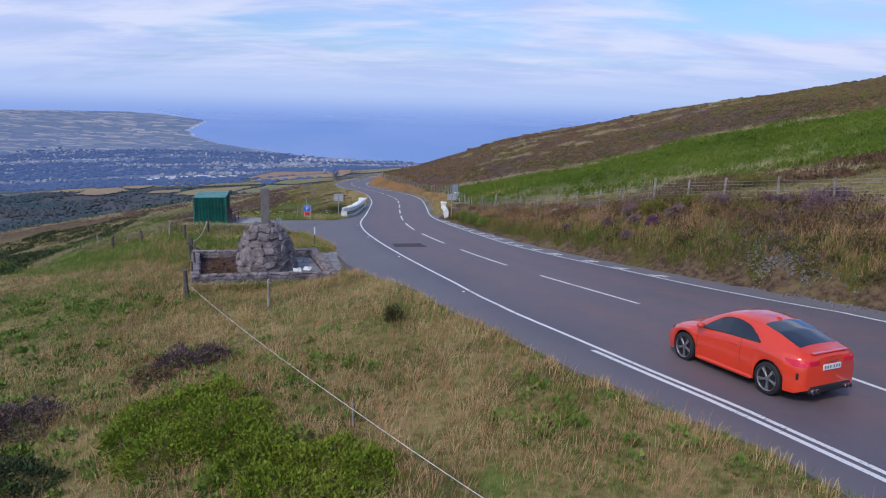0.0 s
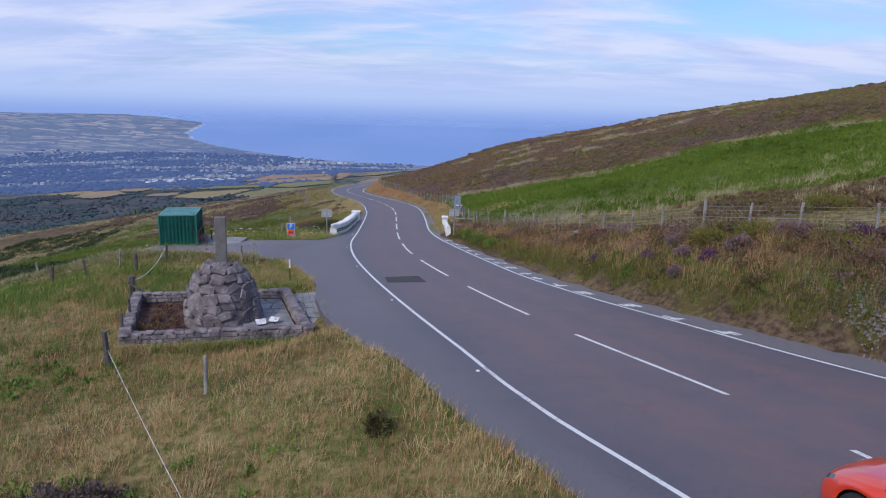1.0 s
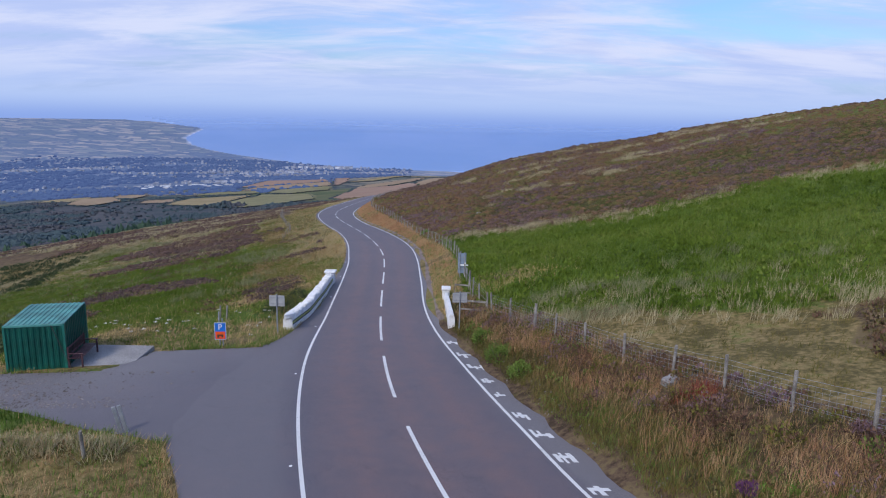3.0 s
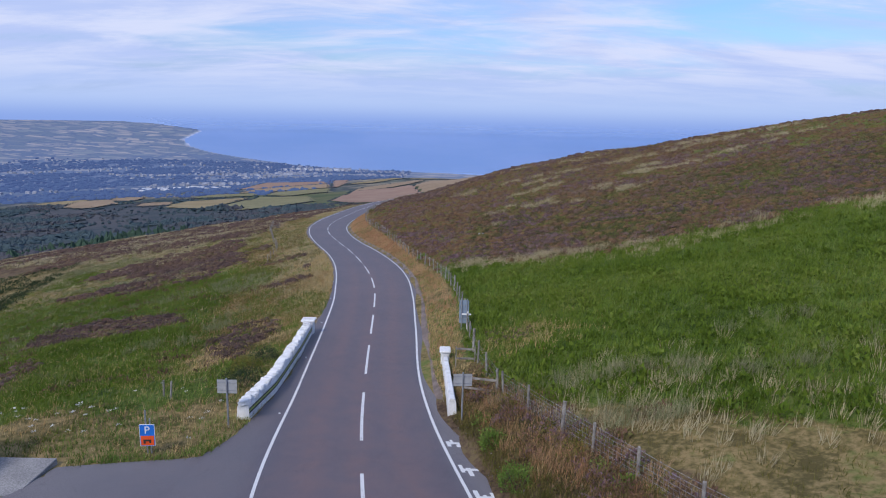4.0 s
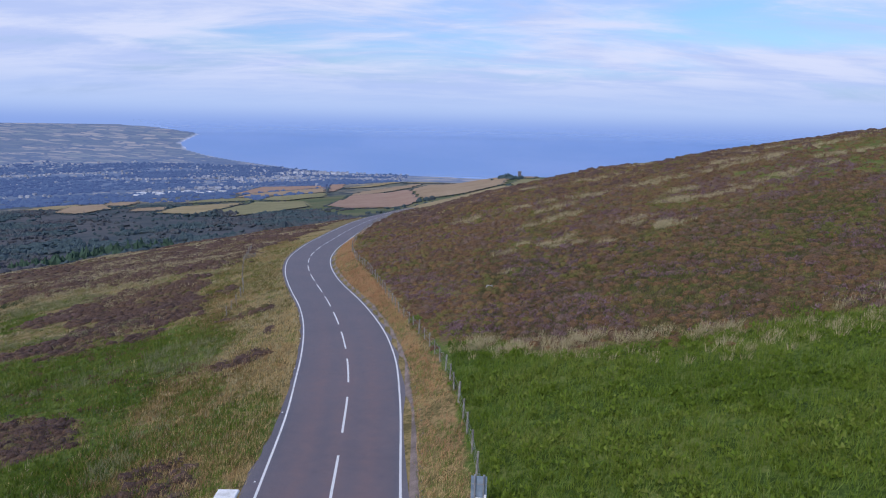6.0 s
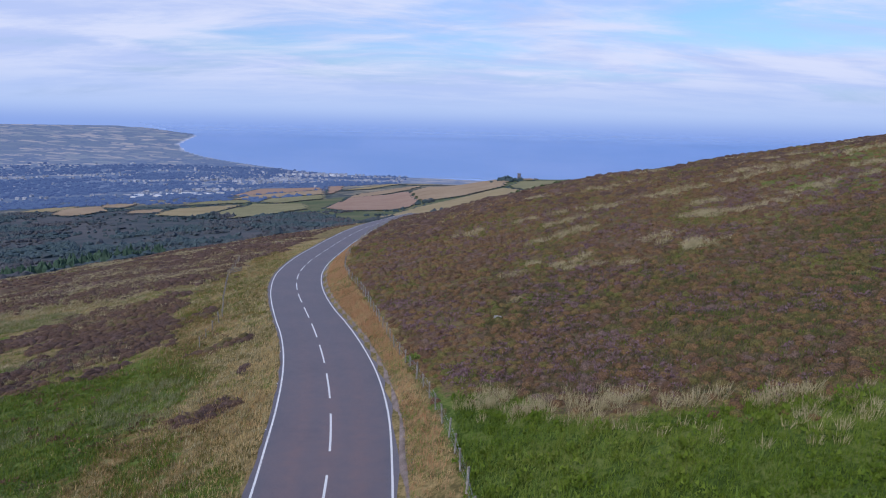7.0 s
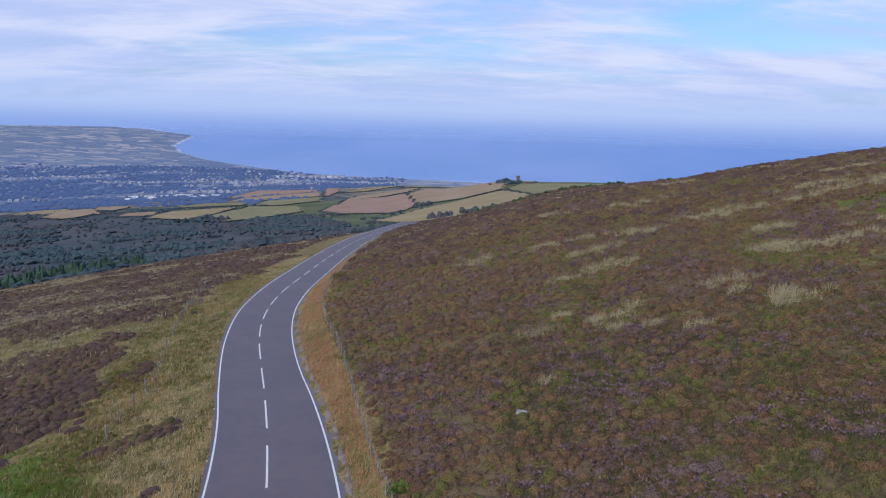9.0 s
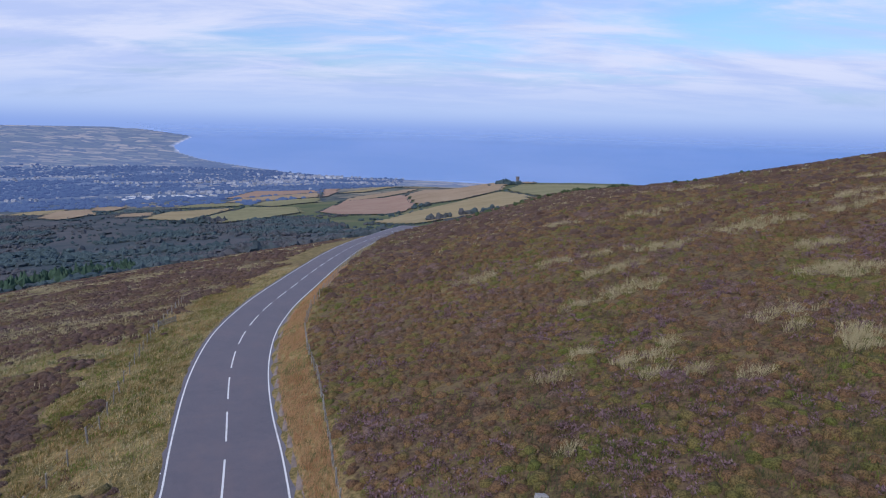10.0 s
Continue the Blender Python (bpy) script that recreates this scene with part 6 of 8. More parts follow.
            bm = bmesh.new(); box(bm, -0.37, 0.37, -0.35, -0.10, -0.15, 0.34, 0.05)
            part("wheel_well", bm, M_trim, wh)


car()

# ---------------------------------------------------------------- vegetation
V_dry = leafy("dry_straw_grass", [(0.25, 0.195, 0.08), (0.44, 0.33, 0.15), (0.60, 0.465, 0.235), (0.52, 0.33, 0.165), (0.31, 0.285, 0.085)], 0.35)
V_rust = leafy("rusty_seeding_grass", [(0.24, 0.125, 0.06), (0.42, 0.22, 0.115), (0.54, 0.33, 0.19), (0.32, 0.21, 0.085)], 0.3)
V_green = leafy("green_grass", [(0.06, 0.12, 0.016), (0.11, 0.19, 0.03), (0.17, 0.25, 0.05), (0.26, 0.28, 0.095)], 0.22)
V_lush = leafy("lush_rush_grass", [(0.048, 0.089, 0.008), (0.093, 0.151, 0.014), (0.137, 0.196, 0.024), (0.19, 0.22, 0.055)], 0.12)
V_pale = leafy("pale_moor_grass", [(0.23, 0.195, 0.10), (0.37, 0.315, 0.18), (0.47, 0.41, 0.255), (0.31, 0.28, 0.13)], 0.4)
V_heath = leafy("brown_heather", [(0.062, 0.037, 0.023), (0.135, 0.078, 0.053), (0.19, 0.11, 0.074), (0.135, 0.13, 0.038), (0.235, 0.15, 0.118)], 0.16)
V_bloom = leafy("heather_in_flower", [(0.10, 0.058, 0.062), (0.175, 0.108, 0.124), (0.25, 0.165, 0.19), (0.14, 0.09, 0.066)], 0.5)
V_violet = leafy("bright_bell_heather", [(0.085, 0.03, 0.085), (0.15, 0.06, 0.155), (0.12, 0.06, 0.09)], 0.8)
V_bilberry = leafy("bright_green_bilberry", [(0.065, 0.11, 0.009), (0.13, 0.19, 0.014), (0.19, 0.25, 0.024), (0.15, 0.145, 0.034)], 0.8)
V_gorse = leafy("olive_gorse", [(0.078, 0.096, 0.017), (0.14, 0.148, 0.026), (0.21, 0.185, 0.045), (0.11, 0.092, 0.032)], 0.8)
V_dark = leafy("grey_green_scrub", [(0.025, 0.045, 0.018), (0.05, 0.075, 0.03), (0.085, 0.105, 0.05)], 0.7)
V_bank = leafy("russet_bank_grass", [(0.17, 0.10, 0.045), (0.30, 0.185, 0.085), (0.42, 0.275, 0.145), (0.21, 0.165, 0.052)], 0.3)
V_scrub = leafy("dark_olive_scrub", [(0.05, 0.045, 0.02), (0.085, 0.085, 0.03), (0.13, 0.115, 0.045), (0.11, 0.075, 0.04)], 0.6)
V_rush = leafy("grey_green_rush", [(0.12, 0.14, 0.06), (0.20, 0.215, 0.105), (0.29, 0.29, 0.16), (0.15, 0.19, 0.06)], 0.4)
V_olive = leafy("olive_verge_grass", [(0.065, 0.066, 0.014), (0.12, 0.115, 0.027), (0.18, 0.15, 0.045), (0.24, 0.16, 0.065)], 0.4)
V_dusk = leafy("dusky_heather", [(0.07, 0.048, 0.044), (0.135, 0.092, 0.09), (0.115, 0.08, 0.072), (0.17, 0.125, 0.12)], 0.8)
V_sorrel = leafy("red_sorrel", [(0.16, 0.028, 0.022), (0.26, 0.05, 0.04), (0.20, 0.07, 0.045)], 0.8)
V_flower = leafy("white_flower_heads", [(0.6, 0.6, 0.55), (0.75, 0.74, 0.7)], 1.0)
M_bark = surface("dark_bark", [(0, (0.05, 0.04, 0.032)), (1, (0.11, 0.09, 0.07))], 3, 0.95, 30, bump_s=0.4)

G = np.random.default_rng(21)


def scatter(x0, x1, y0, y1, density, keep):
    """Random places in a box, thinned by keep(x, y), which gives a chance from 0 to 1."""
    n = int((x1 - x0) * (y1 - y0) * density)
    x, y = G.uniform(x0, x1, n), G.uniform(y0, y1, n)
    k = G.uniform(0, 1, n) < keep(x, y)
    return x[k], y[k]


def tufts(name, label, mat, x, y, blades, h, w, spread, lean, wind=0.15, seg=1, cat="grass"):
    """Blades standing in bunches at the places x, y; h and w may be arrays. Joined as one."""
    n = len(x)
    if n == 0:
        return None
    h = np.broadcast_to(h, n)
    X, Y, H = np.repeat(x, blades), np.repeat(y, blades), np.repeat(h, blades)
    m = n * blades
    a, r = G.uniform(0, 6.283, m), np.sqrt(G.uniform(0, 1, m)) * spread
    bx, by = X + r * np.cos(a), Y + r * np.sin(a)
    bz = ground_z(bx, by) - 0.04
    hh = H * G.uniform(0.55, 1.15, m)
    la, lm = a + G.normal(0, 0.7, m), np.abs(G.normal(lean, lean * 0.5, m))
    dx, dy = np.cos(la) * lm + wind, np.sin(la) * lm + wind * 0.4
    fa = G.uniform(0, 6.283, m)
    ww = w * G.uniform(0.6, 1.3, m) / 2
    px, py = np.cos(fa) * ww, np.sin(fa) * ww
    base = np.stack([bx, by, bz], -1)
    off = np.stack([px, py, np.zeros(m)], -1)
    tip = base + np.stack([dx * hh, dy * hh, hh * np.sqrt(np.clip(1 - 0.35 * (dx * dx + dy * dy), 0.3, 1))], -1)
    if seg == 1:
        V = np.stack([base - off, base + off, tip], 1).reshape(-1, 3)
        F = np.arange(m * 3).reshape(-1, 3)
    else:
        mid = base + np.stack([dx * hh * 0.3, dy * hh * 0.3, hh * 0.62], -1)
        V = np.stack([base - off, base + off, mid + off * 0.75, mid - off * 0.75, tip], 1).reshape(-1, 3)
        k = np.arange(m)[:, None] * 5
        F = np.concatenate([k + np.array([[0, 1, 2]]), k + np.array([[0, 2, 3]]), k + np.array([[3, 2, 4]])])
    ob = quick_mesh(name, V, F, mat, False)
    return tagged(ob, label, cat, kind="stuff")


def clumps(name, label, mat, x, y, size, leaves, leaf, flat=0.6, cat="heather", sink=0.1, up=0.6):
    """Low cushions: small leaf triangles over the upper half of a lumpy dome. Joined as one."""
    n = len(x)
    if n == 0:
        return None
    size = np.broadcast_to(size, n)
    m = n * leaves
    X, Y, S = np.repeat(x, leaves), np.repeat(y, leaves), np.repeat(size, leaves)
    z0 = np.repeat(ground_z(x, y), leaves)
    a, u = G.uniform(0, 6.283, m), G.uniform(-0.1, 1, m) ** 1
    ph = np.repeat(G.uniform(0, 6.283, n), leaves)
    rr = S * (0.82 + 0.22 * np.sin(3 * a + ph) + G.normal(0, 0.08, m))
    c = np.sqrt(np.clip(1 - u * u, 0, 1))
    nx, ny, nz = c * np.cos(a), c * np.sin(a), u
    P = np.stack([X + rr * nx, Y + rr * ny, z0 - sink * S + rr * flat * nz], -1)
    L = leaf * G.uniform(0.6, 1.4, m)
    d1 = G.normal(0, 1, (m, 3)); d1[:, 2] *= 0.5
    d1 /= np.linalg.norm(d1, axis=1)[:, None]
    d2 = np.stack([nx, ny, np.abs(nz) + up], -1) + G.normal(0, 0.45, (m, 3))
    d2 /= np.linalg.norm(d2, axis=1)[:, None]
    V = np.stack([P - d1 * L[:, None] * 0.5, P + d1 * L[:, None] * 0.5, P + d2 * L[:, None] * 1.1], 1).reshape(-1, 3)
    ob = quick_mesh(name, V, np.arange(m * 3).reshape(-1, 3), mat, False)
    return tagged(ob, label, cat, kind="stuff")


def cushion_material(name, stops):
    """Heather cushions: brown, russet, olive and faded purple, each its own."""
    m, nt, b = material(name, 0.9)
    g = nt.nodes.new("ShaderNodeNewGeometry")
    n, f = noise_node(nt, 0.11, 4, 0.6), noise_node(nt, 11, 4, 0.7)
    k = mixc(nt, 0.45, maprange(nt, n.outputs[0], 0.3, 0.7), g.outputs["Random Per Island"])
    r = ramp(nt, stops)
    nt.links.new(k, r.inputs[0])
    dark = mixc(nt, maprange(nt, f.outputs[0], 0.36, 0.6), (0.45, 0.45, 0.45), (1.3, 1.3, 1.3))
    nt.links.new(mixc(nt, 1.0, r.outputs[0], dark, "MULTIPLY"), b.inputs["Base Color"])
    b.inputs["Specular IOR Level"].default_value = 0.15
    bump(nt, b, f.outputs[0], 1.0, 0.09)
    return m


V_cushion = cushion_material("heather_cushion_foliage", [(0.10, (0.105, 0.112, 0.030)), (0.30, (0.145, 0.115, 0.044)), (0.45, (0.185, 0.112, 0.055)), (0.62, (0.13, 0.075, 0.045)), (0.78, (0.14, 0.093, 0.065)), (0.95, (0.185, 0.126, 0.11))])
V_darkheath = cushion_material("dark_heather_foliage", [(0.10, (0.125, 0.105, 0.046)), (0.28, (0.135, 0.086, 0.056)), (0.5, (0.09, 0.055, 0.043)), (0.75, (0.11, 0.071, 0.059)), (0.95, (0.165, 0.108, 0.094))])


def cushions(name, label, mat, x, y, size, seg=6, rings=2, flat=0.6, cat="heather"):
    """Rounded uneven cushions of low shrubs, closely set. Joined as one."""
    n = len(x)
    S = np.broadcast_to(size, n)
    z0 = ground_z(x, y)
    ph = np.linspace(0, 1, rings + 1)[1:] * 1.65
    m = 1 + seg * rings
    P = np.zeros((n, m, 3))
    P[:, 0, 2] = flat * G.uniform(0.9, 1.25, n)
    tw = G.uniform(0, 6.283, n)
    for k in range(rings):
        for j in range(seg):
            w = 1 + G.normal(0, 0.17, n)
            a = tw + 6.2832 * (j + 0.5 * (k % 2)) / seg
            P[:, 1 + k * seg + j] = np.stack([np.sin(ph[k]) * np.cos(a) * w, np.sin(ph[k]) * np.sin(a) * w, flat * np.cos(ph[k]) * w - (0.1 if k == rings - 1 else 0)], -1)
    P = P * S[:, None, None] + np.stack([x, y, z0 - 0.06], -1)[:, None]
    f = [[0, 1 + j, 1 + (j + 1) % seg] for j in range(seg)]
    for k in range(rings - 1):
        for j in range(seg):
            a, b = 1 + k * seg + j, 1 + k * seg + (j + 1) % seg
            c, d = (1 + (k + 1) * seg + j, 1 + (k + 1) * seg + (j + 1) % seg)
            f += [[a, c, b], [b, c, d]]
    F = (np.arange(n)[:, None, None] * m + np.array(f)[None]).reshape(-1, 3)
    return tagged(quick_mesh(name, P.reshape(-1, 3), F, mat, True), label, cat, kind="stuff")


def sides(x, y):
    yc = np.clip(y, -60, 340)
    return along("tl", yc) - x, x - along("tr", yc)


def free(x, y):
    """1 where something may grow: off the tarmac, the lay-by, the memorial and the store."""
    ul, ur = sides(x, y)
    ok = np.maximum(ul, ur) > 0.05
    lb = (y > 41.8) & (y < 54.4) & (x > np.interp(y, LB_Y, LB_X) - 0.1) & (ul > -0.5) & (ul < 16)
    ok &= ~lb
    ok &= ~((np.abs((x + 8.1) * 0.97 + (y - 29.15) * 0.24) < 3.25) & (np.abs(-(x + 8.1) * 0.3 + (y - 29.15) * 0.95) < 2.75))
    ok &= ~((x > -6.3) & (x < -2.9) & (y > 26.4) & (y < 33.0) & (ul < 2.3) & (ul > 0.4))
    ok &= ~(np.hypot((x - 13.0) * 1.1, (y - 24.1 + 1.6 * (x - 13.0)) / 1.5) < 0.3 + 0.6 * (patches(x, y, 1.5, 99) - 0.5))
    ok &= ~((x > -19.4) & (x < -13.6) & (y > 49.0) & (y < 53.2))
    return ok.astype(float)


def plant():
    # rough grassland left of the road, nearest stretch
    pa = lambda x, y: patches(x, y, 5, 31)
    x, y = scatter(-24, 8, 2, 42, 46, lambda x, y: free(x, y) * (sides(x, y)[0] > 0) * np.interp(y, [26, 33], [1, 0.55]) * np.clip(1.6 - 1.9 * pa(x, y) - 0.9 * sstep(0.46, 0.6, patches(x, y, 13, 88)), 0.12, 1) * np.interp(y, [2, 30, 42], [1, 0.8, 0.5]))
    tufts("dry_grass", "tall straw-coloured dry grass covering the roadside slope", V_dry, x, y, 6, (0.10 + 0.26 * pa(x, y)) * G.uniform(0.6, 1.3, len(x)), 0.009, 0.13, 0.6, seg=2)
    x, y = scatter(-22, 8, 2, 41, 2.2, lambda x, y: free(x, y) * (sides(x, y)[0] > 0.2) * sstep(0.44, 0.58, patches(x, y, 4, 96)))
    tufts("pale_grass", "bleached matted straw tussocks on the roadside slope", V_dry, x, y, 46, 0.34, 0.009, 0.3, 0.85, seg=2)
    x, y = scatter(-24, 8, 2, 42, 58, lambda x, y: free(x, y) * (sides(x, y)[0] > 0) * np.clip(0.1 + sstep(0.37, 0.56, pa(x, y)) + 0.6 * sstep(0.45, 0.6, patches(x, y, 13, 88)), 0, 1))
    tufts("green_grass", "short green grass and weeds among the dry stems", V_green, x, y, 6, 0.2, 0.016, 0.12, 0.5, seg=1)
    x, y = scatter(-22, 7, 3, 41, 1.7, lambda x, y: free(x, y) * (sides(x, y)[0] > 0.6) * sstep(0.44, 0.6, patches(x, y, 4, 47)))
    clumps("weeds", "fresh green dock and thistle clumps in the dry grass", V_green, x, y, G.uniform(0.15, 0.42, len(x)), 60, 0.09, 0.6, "weeds")
    x, y = scatter(-20, 8, 2, 41, 25, lambda x, y: free(x, y) * (sides(x, y)[0] > 0) * sstep(16, 8, sides(x, y)[0] + 6 * (patches(x, y, 5, 48) - 0.5)) * np.clip(sstep(0.42, 0.62, patches(x, y, 5, 44)) + 0.5 * sstep(7, 2, sides(x, y)[0]) * sstep(0.3, 0.5, patches(x, y, 3, 46)), 0, 1))
    tufts("seeding_grass", "rust-brown seeding grass stems on the verge", V_rust, x, y, 6, 0.38, 0.011, 0.13, 0.4)
    # fringe at the very edge of the tarmac
    x, y = scatter(-12, 8, 4, 60, 60, lambda x, y: free(x, y) * (sides(x, y)[0] > 0) * sstep(0.9, 0.2, sides(x, y)[0]) * 0.7)
    tufts("verge_grass", "ragged dry grass fringe along the tarmac edge", V_dry, x, y, 4, 0.26, 0.016, 0.08, 0.3, seg=2)
    # heather planted in the bed of the memorial
    u, v = G.uniform(-2.5, -1.3, 24), G.uniform(-1.7, 1.7, 24)
    clumps("heather", "small dead heather plants in the soil of the memorial bed", V_heath, -8.1 + 0.97 * u - 0.24 * v, 29.15 + 0.24 * u + 0.97 * v, G.uniform(0.12, 0.26, 24), 60, 0.06, 0.8, sink=-1.2)
    # grass growing against the kerb wall
    u = G.uniform(0, 1, 900)
    x, y = -10.3 + 6.1 * u + G.normal(0, 0.1, 900), 25.98 + 1.22 * u - np.abs(G.normal(0, 0.16, 900))
    for m, q in ((V_dry, u < 0.5 + G.normal(0, 0.3, 900)), (V_green, u > 0.3 + G.normal(0, 0.3, 900))):
        tufts("verge_grass", "rough grass growing against the memorial wall", m, x[q], y[q], 6, 0.34, 0.012, 0.1, 0.4, seg=2)
    # lay-by surroundings and the slope behind
    x, y = scatter(-45, -6, 40, 80, 20, lambda x, y: free(x, y) * (sides(x, y)[0] > 0) * np.clip(1.3 - 1.4 * pa(x, y), 0.1, 1) * (1 - 0.6 * zone(x, y)[1]))
    tufts("dry_grass", "straw-coloured dry grass about the lay-by", V_dry, x, y, 4, 0.3, 0.024, 0.14, 0.32)
    x, y = scatter(-45, -6, 40, 82, 26, lambda x, y: free(x, y) * (sides(x, y)[0] > 0) * np.maximum(sstep(0.45, 0.6, pa(x, y)), zone(x, y)[1]))
    for k, m in ((x < -15, V_lush), (x >= -15, V_green)):
        tufts("green_grass", "green grass and dock about the lay-by", m, x[k], y[k], 5, 0.28, 0.03, 0.16, 0.4)
    x, y = scatter(-22, -3, 30.5, 40.5, 34, lambda x, y: free(x, y) * (sides(x, y)[0] > 0.3) * np.clip(0.25 + sstep(0.38, 0.55, patches(x, y, 3, 33)), 0, 1))
    tufts("green_grass", "tall green grass and dock beside the memorial", V_green, x, y, 5, 0.34, 0.024, 0.14, 0.35)
    e = G.uniform(0, 1, 900)
    x, y = np.interp(e, np.linspace(0, 1, 10), LB_X) + G.normal(0, 0.35, 900), np.interp(e, np.linspace(0, 1, 10), LB_Y) + G.normal(0, 0.3, 900)
    k = (free(x, y) > 0) & (sides(x, y)[0] > 0)
    tufts("weeds", "green weeds growing over the edge of the lay-by", V_green, x[k], y[k], 8, 0.3, 0.03, 0.2, 0.45, cat="weeds")
    x = G.uniform(-25, -9.6, 700); y = 40.3 + 0.06 * (x + 15) + G.normal(0, 0.35, 700)
    tufts("pale_grass", "bleached matted grass along an old sod bank", V_pale, x, y, 9, 0.38, 0.03, 0.16, 0.7)
    x, y = scatter(-24, -9, 54, 62, 1.2, lambda x, y: free(x, y) * (sides(x, y)[0] > 0.8) * sstep(0.45, 0.6, patches(x, y, 3, 91)))
    clumps("wild_flowers", "white flower heads in the rough grass by the lay-by", V_flower, x, y, 0.09, 12, 0.05, 0.3, "flowers", sink=-5.0)
    # long slope on the left, down the road
    x, y = scatter(-70, -7, 80, 215, 9, lambda x, y: (sides(x, y)[0] > 0.2) * (1 - zone(x, y)[0]) * (1 - 0.8 * zone(x, y)[1]) * np.interp(sides(x, y)[0], [0, 6, 10, 16, 40], [1, 0.75, 0.3, 0.06, 0.03]))
    k = G.uniform(0, 1, len(x)) < 0.35
    for m, q in ((V_dry, k), (V_pale, ~k)):
        tufts("dry_grass", "bleached dry grass strip beside the road", m, x[q], y[q], 5, 0.38, 0.042, 0.2, 0.35)
    x, y = scatter(-36, -7, 70, 205, 6, lambda x, y: (sides(x, y)[0] > 0.2) * np.interp(y, [95, 130], [1, 0.25]) * sstep(12, 8, sides(x, y)[0]) * sstep(0.46, 0.56, patches(x, y, 7, 66)))
    tufts("green_grass", "green grass mottling the dry verge", V_green, x, y, 6, 0.32, 0.036, 0.2, 0.45)
    x, y = scatter(-36, -7, 76, 205, 7, lambda x, y: (sides(x, y)[0] > 0.6) * sstep(12, 9, sides(x, y)[0]) * sstep(0.52, 0.60, patches(x, y, 9, 67)))
    tufts("seeding_grass", "rust-brown seeding grass on the seaward verge", V_bank, x, y, 6, 0.36, 0.036, 0.2, 0.4)
    x, y = scatter(-36, -7, 70, 205, 12, lambda x, y: (sides(x, y)[0] > 0.4) * sstep(13, 9, sides(x, y)[0]) * sstep(0.38, 0.54, patches(x, y, 5, 68)))
    tufts("olive_grass", "olive bent grass on the seaward verge", V_olive, x, y, 6, 0.32, 0.036, 0.2, 0.45)
    x, y = scatter(-16, -7, 76, 150, 14, lambda x, y: (sides(x, y)[0] > 0.1) * sstep(5, 1, sides(x, y)[0]))
    tufts("verge_grass", "yellowed verge grass along the tarmac edge", V_dry, x, y, 4, 0.35, 0.03, 0.12, 0.3)
    x, y = scatter(-70, -7, 62, 190, 9, lambda x, y: (sides(x, y)[0] > 0.5) * np.maximum(zone(x, y)[1], 0.22 * sstep(0.5, 0.6, pa(x, y))) * (1 - 0.8 * zone(x, y)[0]))
    tufts("green_grass", "soft green rushy grass on the seaward slope", V_lush, x, y, 6, 0.38, 0.05, 0.26, 0.45)
    x, y = scatter(-70, -14, 80, 200, 3.5, lambda x, y: (sides(x, y)[0] > 5) * np.clip(zone(x, y)[1] * 1.3, 0, 1) * (1 - 0.7 * zone(x, y)[0]))
    tufts("olive_grass", "olive bilberry and bent grass on the seaward slope", V_gorse, x, y, 6, 0.3, 0.05, 0.28, 0.5)
    x, y = scatter(-75, -12, 64, 158, 1.5, lambda x, y: np.clip(bed("rush", x, y) * 0.9 + 0.10 * sstep(0.52, 0.66, patches(x, y, 14, 61)), 0, 1) * (sides(x, y)[0] > 3))
    tufts("pale_rushes", "pale grey-green rush tussocks on the slope", V_rush, x, y, 26, 0.62, 0.035, 0.3, 0.4)
    x, y = scatter(-85, -12, 66, 235, 2.8, lambda x, y: (sides(x, y)[0] > 2.5) * sstep(0.35, 0.7, zone(x, y)[0]) * np.interp(y, [74, 150, 235], [1, 0.75, 0.35]))
    cushions("heather", "dark brown heather cushions on the seaward slope", V_darkheath, x, y, G.uniform(0.22, 0.5, len(x)) * np.interp(y, [90, 130], [1, 1.4]))
    x, y = scatter(-48, -11, 64, 135, 1.6, lambda x, y: bed("heather", x, y) * (sides(x, y)[0] > 2.5) * (0.25 + 0.75 * sstep(0.42, 0.55, patches(x, y, 4, 77))))
    clumps("flowering_heather", "purple-brown flowering heather patches", V_dusk, x, y, G.uniform(0.35, 0.65, len(x)), 70, 0.10)
    x, y = scatter(-110, -18, 30, 160, 0.55, lambda x, y: (sides(x, y)[0] > 18 + 28 * sstep(62, 100, y)) * free(x, y) * sstep(0.36, 0.5, patches(x, y, 16, 71)) * (1 - sstep(-24, -16, x) * (y < 58)))
    clumps("gorse_scrub", "dark green gorse and bracken scrub on the valley side", V_dark, x, y, G.uniform(0.5, 1.1, len(x)), 70, 0.16, 0.7, "scrub")
    x, y = scatter(-46, -11, 64, 130, 0.25, lambda x, y: (sides(x, y)[0] > 3.5) * sstep(0.5, 0.58, patches(x, y, 8, 73)))
    clumps("heather", "dark brown heather cushions scattered below the road", V_heath, x, y, G.uniform(0.35, 0.7, len(x)), 44, 0.13)
    x, y = scatter(-78, -32, 118, 230, 0.9, lambda x, y: sstep(0.52, 0.60, patches(x * 0.35, y, 6, 70)) * (sides(x, y)[0] > 9))
    tufts("pale_rushes", "bleached grass streaks in the heather", V_pale, x, y, 22, 0.5, 0.07, 0.6, 0.5)
    # bank on the right, up to the fence: rough grass below, heather and gorse along its top
    up = lambda x, y: sides(x, y)[1] / bank_width(y)
    bank = lambda x, y: free(x, y) * (sides(x, y)[1] > 0.15) * sstep(1.12, 0.95, up(x, y))
    x, y = scatter(-4, 30, 4, 60, 24, lambda x, y: bank(x, y) * np.interp(y, [18, 30], [0.5, 1]) * np.clip(1.5 - 1.4 * pa(x, y), 0.2, 1) * sstep(0.5, 1.2, sides(x, y)[1]) * np.interp(up(x, y), [0.5, 0.95], [1, 0.45]))
